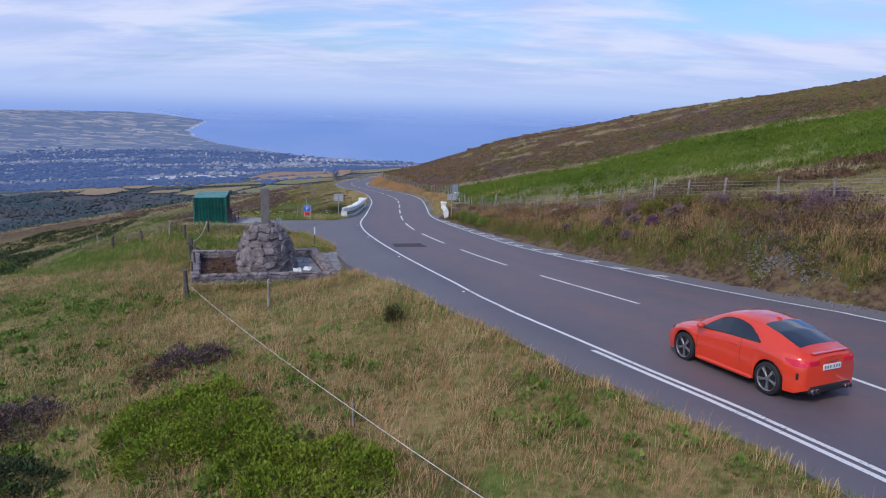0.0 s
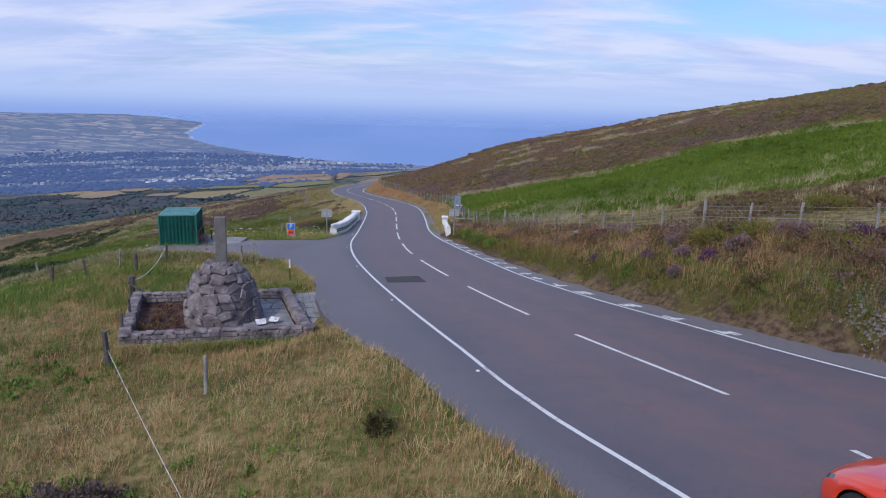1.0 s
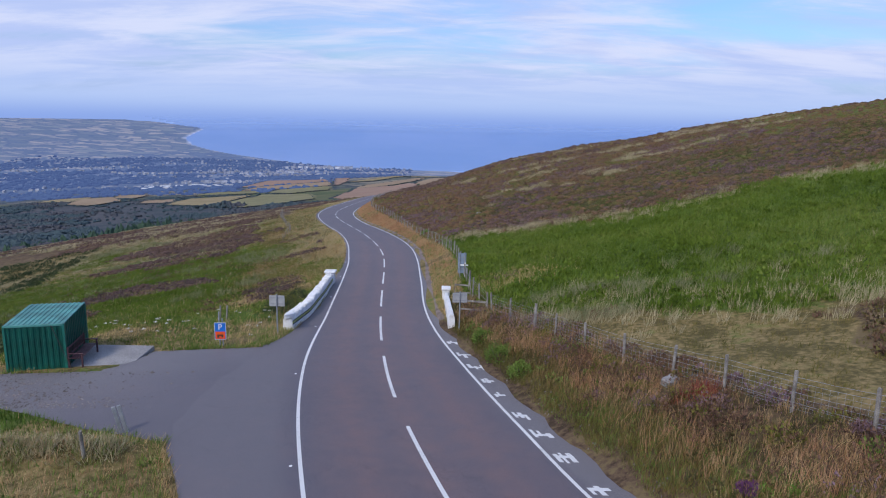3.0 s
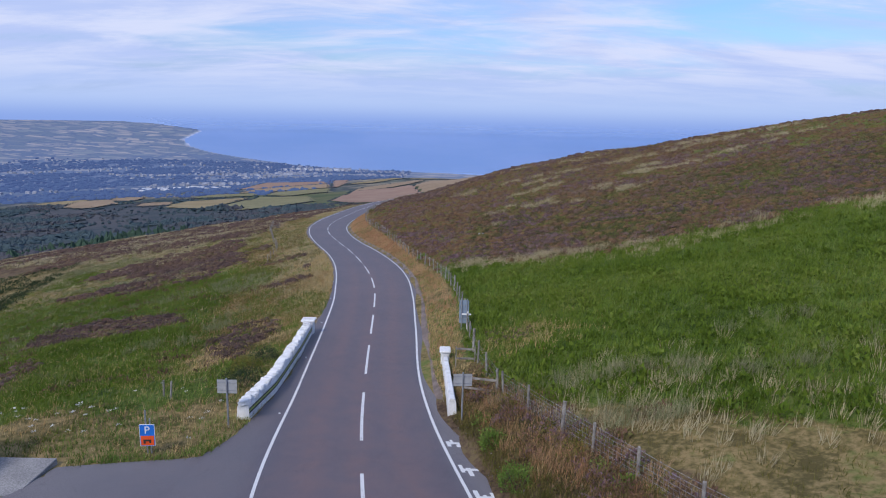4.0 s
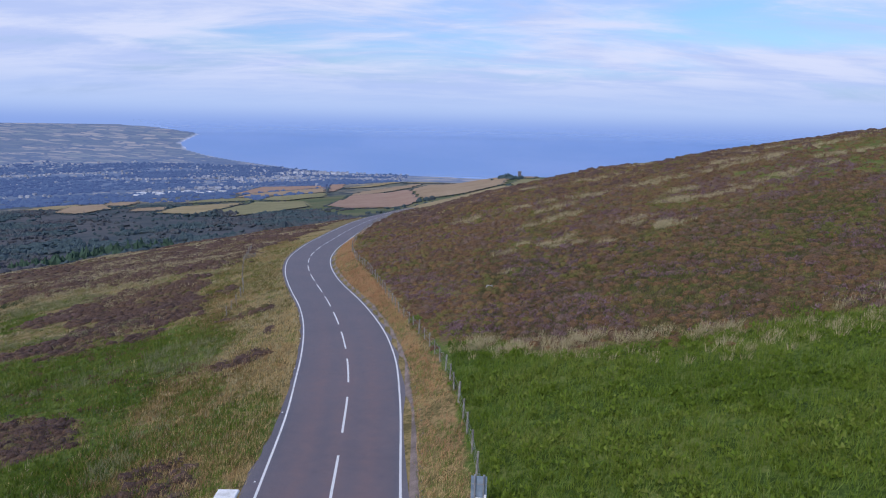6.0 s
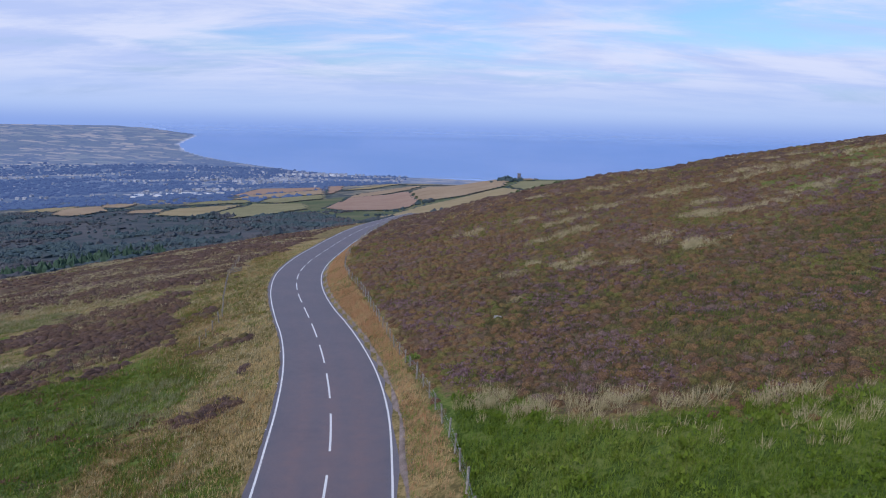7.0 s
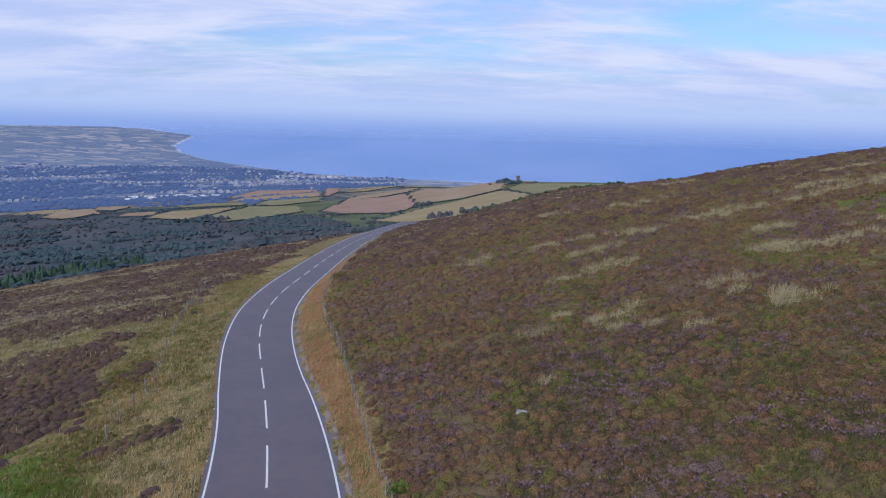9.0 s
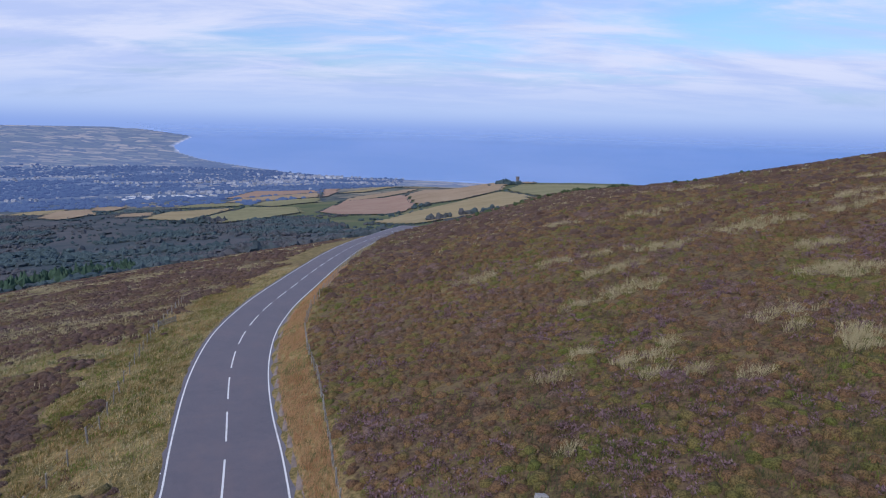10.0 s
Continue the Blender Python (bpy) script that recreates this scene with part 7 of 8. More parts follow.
    tufts("seeding_grass", "tan and rust-brown seeding grass on the cut bank", V_bank, x, y, 6, 0.42, 0.014, 0.14, 0.34, seg=2)
    x, y = scatter(-2, 28, 6, 60, 4.5, lambda x, y: bank(x, y) * (sides(x, y)[1] > 0.9) * sstep(0.40, 0.56, patches(x, y, 3, 27)) * np.interp(up(x, y), [0.6, 0.95], [1, 0.4]))
    tufts("seeding_grass", "tall rusty seed heads standing on the cut bank", V_rust, x, y, 22, 0.66, 0.013, 0.24, 0.34)
    x, y = scatter(-2, 28, 6, 60, 1.5, lambda x, y: bank(x, y) * (sides(x, y)[1] > 0.9) * sstep(0.42, 0.56, patches(x, y, 4, 26)))
    tufts("pale_grass", "bleached straw tussocks on the cut bank", V_dry, x, y, 30, 0.5, 0.014, 0.28, 0.5)
    x, y = scatter(-4, 30, 4, 60, 60, lambda x, y: bank(x, y) * np.clip(sstep(2.3, 1.0, sides(x, y)[1]) + 0.45 * sstep(0.5, 0.66, pa(x, y)), 0, 1))
    tufts("green_grass", "green and olive grass at the foot of the bank", V_olive, x, y, 6, 0.32, 0.024, 0.14, 0.42)
    x, y = scatter(-2, 30, 8, 62, 2.4, lambda x, y: (sides(x, y)[1] > 1.0) * (0.12 + sstep(0.35, 0.65, up(x, y))) * sstep(1.12, 1.0, up(x, y)) * sstep(0.26, 0.44, patches(x, y, 5, 15)))
    clumps("heather", "dark heather cushions along the top of the bank", V_heath, x, y, G.uniform(0.35, 0.75, len(x)), 150, 0.075, 0.8)
    x, y = scatter(-2, 30, 8, 60, 1.9, lambda x, y: (0.2 * sstep(0.25, 0.4, up(x, y)) + sstep(0.55, 0.8, up(x, y))) * sstep(1.12, 1.0, up(x, y)) * sstep(0.42, 0.54, patches(x, y, 6, 16)))
    clumps("flowering_heather", "purple flowering heather on the bank", V_bloom, x, y, G.uniform(0.3, 0.7, len(x)), 170, 0.06, 0.85)
    x, y = scatter(0, 30, 8, 58, 1.6, lambda x, y: sstep(0.5, 0.75, up(x, y)) * sstep(1.1, 0.95, up(x, y)) * sstep(0.40, 0.54, patches(x, y, 5, 37)))
    clumps("gorse_scrub", "olive-green gorse and bilberry along the top of the bank", V_gorse, x, y, G.uniform(0.3, 0.65, len(x)), 150, 0.07, 0.8, "scrub")
    x, y = scatter(-4, 30, 4, 60, 34, lambda x, y: bank(x, y) * np.clip(0.35 + sstep(0.45, 0.6, patches(x, y, 4, 18)), 0, 1))
    tufts("olive_grass", "olive undergrowth and bracken on the cut bank", V_scrub, x, y, 5, 0.28, 0.026, 0.14, 0.45)
    x, y = scatter(-4, 28, 6, 62, 2.4, lambda x, y: bank(x, y) * (sides(x, y)[1] > 0.5) * sstep(0.40, 0.54, patches(x, y, 3.4, 28)) * np.interp(y, [30, 38], [1, 0.55]))
    clumps("bank_scrub", "dark olive bramble and dock on the cut bank", V_scrub, x, y, G.uniform(0.25, 0.55, len(x)), 110, 0.075, 0.8, "scrub")
    x, y = scatter(-4, 28, 6, 62, 0.7, lambda x, y: bank(x, y) * (sides(x, y)[1] > 0.7) * sstep(0.46, 0.58, patches(x, y, 3.0, 58)))
    clumps("weeds", "fresh green thistle and nettle clumps on the cut bank", V_green, x, y, G.uniform(0.18, 0.42, len(x)), 80, 0.075, 1.0, "weeds")
    x, y = scatter(-4, 30, 4, 60, 60, lambda x, y: (sides(x, y)[1] > -0.05) * sstep(1.0, 0.4, sides(x, y)[1]))
    tufts("verge_grass", "short olive grass overhanging the tarmac edge", V_olive, x, y, 4, 0.18, 0.02, 0.12, 0.5)
    x, y = scatter(2, 30, 6, 46, 46, lambda x, y: (sides(x, y)[1] > 0.1) * sstep(3.0, 1.4, sides(x, y)[1] + 1.2 * (patches(x, y, 3, 98) - 0.5)) * (0.35 + 0.65 * free(x, y)))
    k = G.uniform(0, 1, len(x)) < 0.6 + 0.4 * sstep(0.45, 0.6, patches(x, y, 4, 94))
    for m, q in ((V_green, k), (V_olive, ~k)):
        tufts("green_grass", "olive-green grass growing down to the tarmac", m, x[q], y[q], 7, 0.26, 0.02, 0.14, 0.5)
    x, y = G.normal(8.1, 0.35, 26), G.normal(42.0, 0.3, 26)
    tufts("sorrel", "deep red sorrel in seed on the top of the bank", V_sorrel, x, y, 26, 0.4, 0.02, 0.16, 0.35, cat="sorrel")
    # green field beyond the fence
    x, y = scatter(1, 62, 40, 106, 19, lambda x, y: (sides(x, y)[1] > strip_width(y)) * sstep(0.3, 0.7, zone(x, y)[1]) * np.interp(np.hypot(x - 10, y - 72), [0, 25, 50], [1, 0.8, 0.45]))
    tufts("lush_grass", "long lush green grass in the wet field below the moor", V_lush, x, y, 5, 0.42, 0.04, 0.2, 0.42)
    x, y = scatter(1, 60, 40, 104, 0.9, lambda x, y: (sides(x, y)[1] > strip_width(y) + 0.3) * sstep(0.3, 0.7, zone(x, y)[1]))
    clumps("lush_grass", "rounded rush and grass tussocks in the wet field", V_lush, x, y, G.uniform(0.3, 0.75, len(x)), 44, 0.15, 0.75, "grass", up=1.2)
    x, y = scatter(1, 50, 44, 100, 5, lambda x, y: (sides(x, y)[1] > 3) * sstep(0.3, 0.7, zone(x, y)[1]) * sstep(0.45, 0.6, patches(x, y, 8, 19)))
    tufts("green_grass", "lighter yellow-green grass mottling the field", V_green, x, y, 7, 0.5, 0.03, 0.24, 0.4)
    x, y = scatter(2, 45, 47, 97, 1.7, lambda x, y: (sides(x, y)[1] > 3) * sstep(5, 0.8, np.minimum(np.abs(y - np.interp(x, [1, 7, 15, 25, 45], [97, 91, 86.5, 85, 76])), np.abs(y - np.interp(x, [3, 8, 12, 20, 40], [58, 53.5, 51, 48.5, 42])))) * sstep(0.38, 0.58, patches(x, y, 5, 23)))
    tufts("pale_rushes", "pale dry rush tussocks edging the green field", V_pale, x, y, 26, 0.65, 0.026, 0.28, 0.35)
    x, y = scatter(5, 50, 18, 58, 1.5, lambda x, y: (sides(x, y)[1] > bank_width(y) + 0.5) * sstep(0.3, 0.6, zone(x, y)[0]))
    clumps("heather", "dark heather and cut stems behind the fence", V_heath, x, y, G.uniform(0.3, 0.6, len(x)), 60, 0.12, 0.6)
    x, y = scatter(4, 40, 36, 60, 0.45, lambda x, y: (sides(x, y)[1] > bank_width(y) + 0.8) * sstep(0.48, 0.6, patches(x, y, 6, 29)))
    tufts("pale_rushes", "pale dry rush tussocks behind the fence", V_pale, x, y, 26, 0.6, 0.026, 0.28, 0.35)
    x, y = scatter(4, 50, 14, 58, 11, lambda x, y: (sides(x, y)[1] > bank_width(y) + 0.3) * 0.55 * (1 - 0.6 * zone(x, y)[1]))
    tufts("olive_grass", "olive rough grass behind the fence", V_olive, x, y, 5, 0.28, 0.03, 0.15, 0.4)
    x, y = G.normal(4.2, 0.7, 26), G.normal(66.2, 0.7, 26)
    clumps("heather", "small dark heather patch in the wet field", V_dusk, x, y, G.uniform(0.25, 0.5, 26), 80, 0.08, 0.7)
    x, y = G.normal(5.0, 1.4, 160), G.normal(65.7, 1.5, 160)
    tufts("dry_grass", "tan dry grass round a heather patch in the wet field", V_dry, x, y, 14, 0.5, 0.022, 0.3, 0.4)
    rx, ry = [], []
    for cx, cy, a, b, n in ((6.5, 57.6, 1.4, 0.6, 12), (8.6, 57.4, 1.5, 0.6, 14), (4.9, 58, 1.3, 0.5, 10), (7.9, 53.2, 1.4, 0.6, 12), (6.2, 54, 1.1, 0.5, 8), (13.9, 55.8, 1.6, 0.5, 12), (11.9, 55.8, 1.2, 0.4, 8), (10.6, 57, 1.1, 0.6, 8), (15.8, 60.6, 2.0, 0.5, 8), (19, 57, 2.5, 0.8, 10)):
        rx.append(G.normal(cx, a * 0.7, n)); ry.append(G.normal(cy, b * 0.7, n))
    tufts("pale_rushes", "tall grey-green rush tussocks with pale tips in the wet field", V_rush, np.concatenate(rx), np.concatenate(ry), 46, 0.75, 0.02, 0.26, 0.38)
    # roadside strip and the moor above it
    on_strip = lambda x, y: (sides(x, y)[1] > 0.35) * sstep(0.3, -0.3, sides(x, y)[1] - strip_width(y))
    x, y = scatter(-22, 4, 58, 205, 34, lambda x, y: on_strip(x, y) * np.interp(y, [60, 95, 115], [0.2, 0.5, 1.0]) * np.clip(0.4 + sstep(0.38, 0.54, patches(x, y, 5, 62)), 0, 1))
    tufts("seeding_grass", "rust-coloured grass strip between road and fence", V_rust, x, y, 5, 0.42, 0.024, 0.14, 0.36)
    x, y = scatter(-22, 4, 58, 205, 20, lambda x, y: on_strip(x, y) * sstep(0.62, 0.42, patches(x, y, 4, 63)) * np.interp(y, [90, 115], [0.9, 0.12]))
    tufts("dry_grass", "straw-coloured grass between road and fence", V_dry, x, y, 5, 0.36, 0.022, 0.14, 0.4)
    x, y = scatter(-22, 4, 58, 190, 18, lambda x, y: on_strip(x, y) * np.interp(y, [60, 100, 150], [1, 0.6, 0.2]) * sstep(0.42, 0.54, patches(x, y, 6, 64)))
    tufts("green_grass", "green grass and sorrel between road and fence", V_green, x, y, 6, 0.3, 0.026, 0.15, 0.45)
    hp = lambda x, y: patches(x, y, 6, 51)
    edge = lambda x: np.interp(x, [-6, 1, 7, 15, 25, 45, 90], [106, 97, 91, 86.5, 85, 76, 66])
    x, y = scatter(-16, 85, 76, 205, 3.3, lambda x, y: (sides(x, y)[1] > strip_width(y) + 0.3) * sstep(-2, 3, y - edge(x)) * np.clip(1.6 - 1.5 * hp(x, y), 0.25, 1) * (1 - 0.65 * zone(x, y)[1]) * np.interp(np.hypot(x - 5, y - 115), [0, 40, 110], [1, 0.8, 0.35]))
    cushions("heather", "brown, olive and faded purple heather cushions all over the moor", V_cushion, x, y, G.uniform(0.2, 0.5, len(x)), 6, 2, 0.7)
    x, y = scatter(-14, 60, 84, 175, 0.55, lambda x, y: (sides(x, y)[1] > strip_width(y) + 0.3) * sstep(-2, 3, y - edge(x)) * np.clip(1.5 - 1.5 * hp(x, y), 0.2, 1))
    clumps("heather", "wiry brown heather tops on the moor", V_heath, x, y, G.uniform(0.3, 0.62, len(x)), 40, 0.11, 0.65)
    x, y = scatter(-10, 55, 86, 165, 2.0, lambda x, y: (sides(x, y)[1] > 3.6) * sstep(0, 4, y - np.interp(x, [-6, 1, 7, 15, 25, 45, 90], [106, 97, 91, 86.5, 85, 76, 66])) * sstep(0.42, 0.56, patches(x, y, 5, 52)) * np.interp(y, [88, 125, 165], [1, 0.9, 0.3]))
    clumps("flowering_heather", "faded purple heather in flower on the moor", V_bloom, x, y, G.uniform(0.3, 0.55, len(x)), 44, 0.11, 0.6)
    x, y = scatter(-14, 85, 76, 190, 5.5, lambda x, y: (sides(x, y)[1] > strip_width(y) + 0.3) * sstep(-2, 3, y - edge(x)) * np.clip(sstep(0.5, 0.62, hp(x, y)) + 0.7 * zone(x, y)[1] + 0.5 * sstep(8, 22, x) * sstep(128, 105, y), 0, 1) * np.interp(y, [122, 150], [1, 0.45]))
    k = G.uniform(0, 1, len(x)) < np.interp(y, [100, 140], [0.75, 0.3])
    for m, q in ((V_lush, k), (V_gorse, ~k)):
        tufts("green_grass", "green and olive bilberry and grass between the heather", m, x[q], y[q], 7, 0.3, 0.04, 0.25, 0.5)
    x, y = scatter(4, 60, 84, 130, 15, lambda x, y: (sides(x, y)[1] > 5) * sstep(-1, 3, y - edge(x)) * sstep(132, 108, y + 8 * (patches(x, y, 7, 57) - 0.5)) * np.clip(0.25 + sstep(0.36, 0.54, patches(x, y, 3, 59)), 0, 1))
    k = G.uniform(0, 1, len(x)) < 0.35
    for m, q in ((V_dark, k), (V_scrub, ~k)):
        tufts("olive_grass", "dark olive bilberry and rush between the heather", m, x[q], y[q], 8, 0.36, 0.032, 0.22, 0.4)
    # the farther moor, on both sides of the road
    x, y = scatter(-16, 190, 160, 372, 0.32, lambda x, y: (sides(x, y)[1] > 4) * np.interp(y, [160, 205, 372], [0.3, 1, 0.8]) * np.clip(1.6 - 1.3 * patches(x, y, 14, 53), 0.2, 1))
    cushions("heather", "brown heather cushions on the crest of the moor", V_darkheath, x, y, G.uniform(0.5, 1.1, len(x)), 5, 2, 0.5)
    x, y = scatter(-14, 170, 165, 365, 0.16, lambda x, y: (sides(x, y)[1] > 5) * sstep(0.50, 0.60, patches(x * 0.4, y, 12, 54)) * 0.7)
    tufts("pale_rushes", "bleached grass streaks on the crest of the moor", V_pale, x, y, 20, 0.5, 0.07, 0.7, 0.5)
    x, y = scatter(-260, -30, 185, 340, 0.36, lambda x, y: (sides(x, y)[0] > 8) * (polar(x, y)[1] < 285) * np.interp(y, [185, 225], [0.3, 1]) * np.clip(1.5 - 1.3 * patches(x, y, 14, 55), 0.2, 1))
    cushions("heather", "dark brown heather on the lip of the valley", V_darkheath, x, y, G.uniform(0.5, 1.0, len(x)), 5, 2, 0.5)
    x, y = scatter(-250, -30, 140, 335, 0.9, lambda x, y: (sides(x, y)[0] > 8) * (polar(x, y)[1] < 285) * sstep(0.625, 0.69, patches(x * 0.3 + y * 0.1, y, 8, 56)) * 0.9)
    tufts("pale_rushes", "bleached grass streaks on the lip of the valley", V_pale, x, y, 16, 0.6, 0.16, 0.8, 0.5)
    # bleached tussocks, in loose streaks on the moor
    tx, ty = [], []
    for cx, cy, a, b, n in ((5.1, 155.8, 2.5, 1.3, 18), (13.0, 154.0, 1.9, 1.4, 14), (12.7, 139.2, 1.5, 0.8, 9), (17.2, 140.4, 2.4, 1.0, 20), (17.5, 146.2, 2.8, 0.9, 16), (24.2, 150.8, 3.0, 1.4, 16), (18.6, 152.6, 1.9, 0.7, 8), (35.2, 153.6, 4.6, 1.6, 30),
                            (42.5, 152.6, 6.3, 0.9, 28), (30.6, 134.8, 2.1, 1.3, 16), (33.5, 132.2, 2.4, 1.3, 14), (25.6, 121.2, 1.9, 1.6, 24), (23.8, 127.4, 1.7, 0.8, 11), (23.7, 124.6, 0.6, 0.4, 4), (10.7, 128.4, 0.9, 0.7, 7), (14.0, 125.2, 2.1, 0.7, 14), (15.8, 121.2, 0.9, 0.5, 6),
                            (8.4, 125.0, 1.0, 0.6, 7), (13.5, 121.9, 0.6, 0.4, 4), (16.4, 127.1, 0.6, 0.4, 4), (7.0, 115.5, 0.5, 0.3, 3), (35.8, 143.4, 2.0, 1.0, 12), (44.8, 196, 4.2, 1.6, 14), (47.8, 157.4, 4.5, 0.9, 18), (37.6, 133.8, 4.0, 1.3, 20), (47.2, 137, 4.6, 1.6, 26),
                            (52.5, 154, 4.6, 1.4, 22), (30, 172, 6, 1.5, 20), (17, 176, 5, 1.5, 14), (18.6, 119.9, 1.3, 0.6, 6), (3.2, 94.4, 1.9, 0.8, 16), (5.2, 91.8, 1.3, 0.6, 10), (13.1, 88.8, 1.3, 0.5, 9), (16.8, 87.4, 1.8, 0.5, 12), (9.0, 90.4, 2.0, 0.6, 10), (60, 146, 6, 1.6, 22), (66, 160, 6, 1.4, 20), (58, 168, 6, 1.4, 18)):
        tx.append(G.normal(cx, a * 0.6, n)); ty.append(G.normal(cy, b * 0.6, n))
    tufts("pale_rushes", "bleached moor-grass tussocks standing in the heather", V_pale, np.concatenate(tx), np.concatenate(ty), 60, 0.75, 0.03, 0.45, 0.45)


plant()


def shrub(name, label, mat, x, y, r, h, leaves, leaf, cat="shrub"):
    """A single low bush: a core of short stems under a shell of leaf triangles."""
    n = leaves
    z0 = gz(x, y)
    a, u = G.uniform(0, 6.283, n), G.uniform(-0.15, 1, n)
    rr = 1 + 0.18 * np.sin(3 * a + x * 7) + 0.12 * np.sin(5 * a + 4 * u + y * 5) + G.normal(0, 0.07, n)
    d = G.uniform(0.75, 1.0, n)
    c = np.sqrt(np.clip(1 - u * u, 0, 1))
    P = np.stack([r * rr * d * c * np.cos(a), r * rr * d * c * np.sin(a), h * rr * d * u], -1)
    d1 = G.normal(0, 1, (n, 3)); d1 /= np.linalg.norm(d1, axis=1)[:, None]
    d2 = np.stack([c * np.cos(a), c * np.sin(a), np.abs(u) + 0.5], -1) + G.normal(0, 0.6, (n, 3)); d2 /= np.linalg.norm(d2, axis=1)[:, None]
    L = leaf * G.uniform(0.6, 1.4, n)[:, None]
    V = np.stack([P - d1 * L * 0.5, P + d1 * L * 0.5, P + d2 * L], 1).reshape(-1, 3)
    ob = thing(name, label, cat, Matrix.Translation((x, y, z0)), "shrubs on the verge")
    lf = quick_mesh("foliage", V, np.arange(n * 3).reshape(-1, 3), mat, False)
    lf.parent = ob
    bm = bmesh.new()
    for k in range(9):
        b = k * 0.7
        rod(bm, (0.1 * math.cos(b), 0.1 * math.sin(b), -0.15), (0.6 * r * math.cos(b), 0.6 * r * math.sin(b), 0.6 * h), 0.02, 5, 0.008)
    part("stems", bm, M_bark, ob)
    return ob


for x, y, r, h, n in ((-5.7, 13.3, 1.05, 0.55, 5200), (-4.4, 12.7, 1.1, 0.6, 5600), (-5.2, 11.7, 1.0, 0.5, 4600), (-3.2, 11.2, 1.0, 0.55, 5200), (-2.0, 11.0, 0.9, 0.5, 4600), (-1.2, 10.7, 0.6, 0.42, 2600), (-2.6, 10.0, 0.9, 0.5, 4600), (-1.5, 9.8, 0.7, 0.45, 3000), (-3.9, 11.9, 0.9, 0.5, 4200), (-6.2, 12.4, 0.7, 0.45, 2600), (-5.0, 14.2, 0.7, 0.4, 2400)):
    shrub("bilberry_bush", "low bright green bilberry bush in rough grass", V_bilberry, x, y, r, h * 0.68, n, 0.055, "bush")
BUSHES_NEAR = ((-6.9, 16.6, 0.75, 0.5, 2600, V_dusk, "dusky purple-brown heather bush in rough grass"), (-6.2, 16.9, 0.55, 0.45, 1700, V_dusk, "dusky purple-brown heather bush in rough grass"), (-7.2, 15.5, 0.6, 0.4, 1600, V_heath, "dead brown heather bush in rough grass"),
                                (-9.2, 13.4, 0.9, 0.5, 3000, V_dusk, "dusky purple-brown heather bush in rough grass"), (-10.2, 12.9, 0.9, 0.5, 3000, V_heath, "dead brown heather bush in rough grass"), (-7.9, 10.9, 0.85, 0.45, 3000, V_dark, "grey-green scrub bush in rough grass"), (-8.9, 10.6, 0.9, 0.5, 3200, V_dark, "grey-green scrub bush in rough grass"),
                                (-1.3, 18.7, 0.26, 0.42, 700, V_scrub, "small dark green thistle bush near the tarmac edge"),
                                (12.3, 31.9, 0.8, 0.6, 2600, V_gorse, "olive-yellow gorse bush on the heather bank"), (10.9, 32.9, 0.7, 0.6, 2200, V_gorse, "olive-yellow gorse bush on the heather bank"), (16.6, 34.5, 1.2, 0.7, 3000, V_gorse, "olive-yellow gorse bush behind the fence"),
                                (10.3, 37.4, 0.35, 0.3, 600, V_bloom, "dusky purple heather bush on the bank"), (13.2, 30.2, 0.3, 0.3, 500, V_violet, "bright violet bell heather clump on the bank"), (14.6, 28.9, 0.4, 0.35, 800, V_violet, "bright violet bell heather clump on the bank"), (16.3, 27.5, 0.9, 0.5, 2200, V_bloom, "dusky purple heather bush on the bank"), (13.3, 30.9, 0.7, 0.5, 1700, V_bloom, "dusky purple heather bush on the bank"))
BUSHES_BANK = ((7.3, 36.8, 0.26, 0.24, 500, V_violet, "bright violet bell heather clump on the bank"), (9.9, 32.8, 0.36, 0.3, 900, V_bloom, "bright violet bell heather clump on the bank"), (9.3, 31.9, 0.36, 0.3, 900, V_bloom, "bright violet bell heather clump on the bank"), (8.9, 34.2, 0.3, 0.28, 700, V_bloom, "bright violet bell heather clump on the bank"), (10.4, 31.6, 0.3, 0.35, 700, V_violet, "bright violet bell heather clump on the bank"), (11.5, 31.3, 0.5, 0.45, 1400, V_bloom, "dusky purple heather bush on the bank"), (15.6, 26.7, 0.7, 0.5, 2000, V_bloom, "dusky purple heather bush on the bank"), (16.5, 27.1, 0.6, 0.5, 1700, V_bloom, "dusky purple heather bush on the bank"), (15.0, 28.2, 0.5, 0.4, 1400, V_bloom, "dusky purple heather bush on the bank"), (10.1, 34.1, 0.5, 0.4, 1400, V_bloom, "dusky purple heather bush on the bank"))
BUSHES_FAR = ((2.6, 50.8, 0.6, 0.7, 1600, V_green, "fresh green nettle clump at the foot of the bank"), (3.3, 48.4, 0.5, 0.5, 1200, V_green, "fresh green nettle clump at the foot of the bank"), (2.0, 54.0, 0.5, 0.6, 1200, V_green, "fresh green nettle clump at the foot of the bank"),
                                (-10.0, 62.0, 1.1, 0.9, 3000, V_dark, "dark green gorse bush behind the parapet"), (-10.6, 64.6, 1.0, 0.9, 2600, V_gorse, "olive gorse bush behind the parapet"), (-10.2, 67, 1.0, 0.8, 2400, V_dark, "dark green gorse bush behind the parapet"),
                                (-1.9, 106.5, 0.6, 0.5, 1200, V_green, "green bramble tuft at a field drain by the fence"), (-14.5, 171, 1.0, 0.8, 1500, V_gorse, "olive gorse bush by the fence"))
boulder = new("boulder", stone_mesh("boulder", 71, M_concrete))
boulder.matrix_basis = pose(7.7, 43.5, gz(7.7, 43.5) + 0.08, 8, -5, 30) @ Matrix.Diagonal((0.55, 0.4, 0.3, 1))
tagged(boulder, "pale weathered boulder on the grassy bank", "boulder")
rock = new("boulder", stone_mesh("boulder", 72, M_concrete))
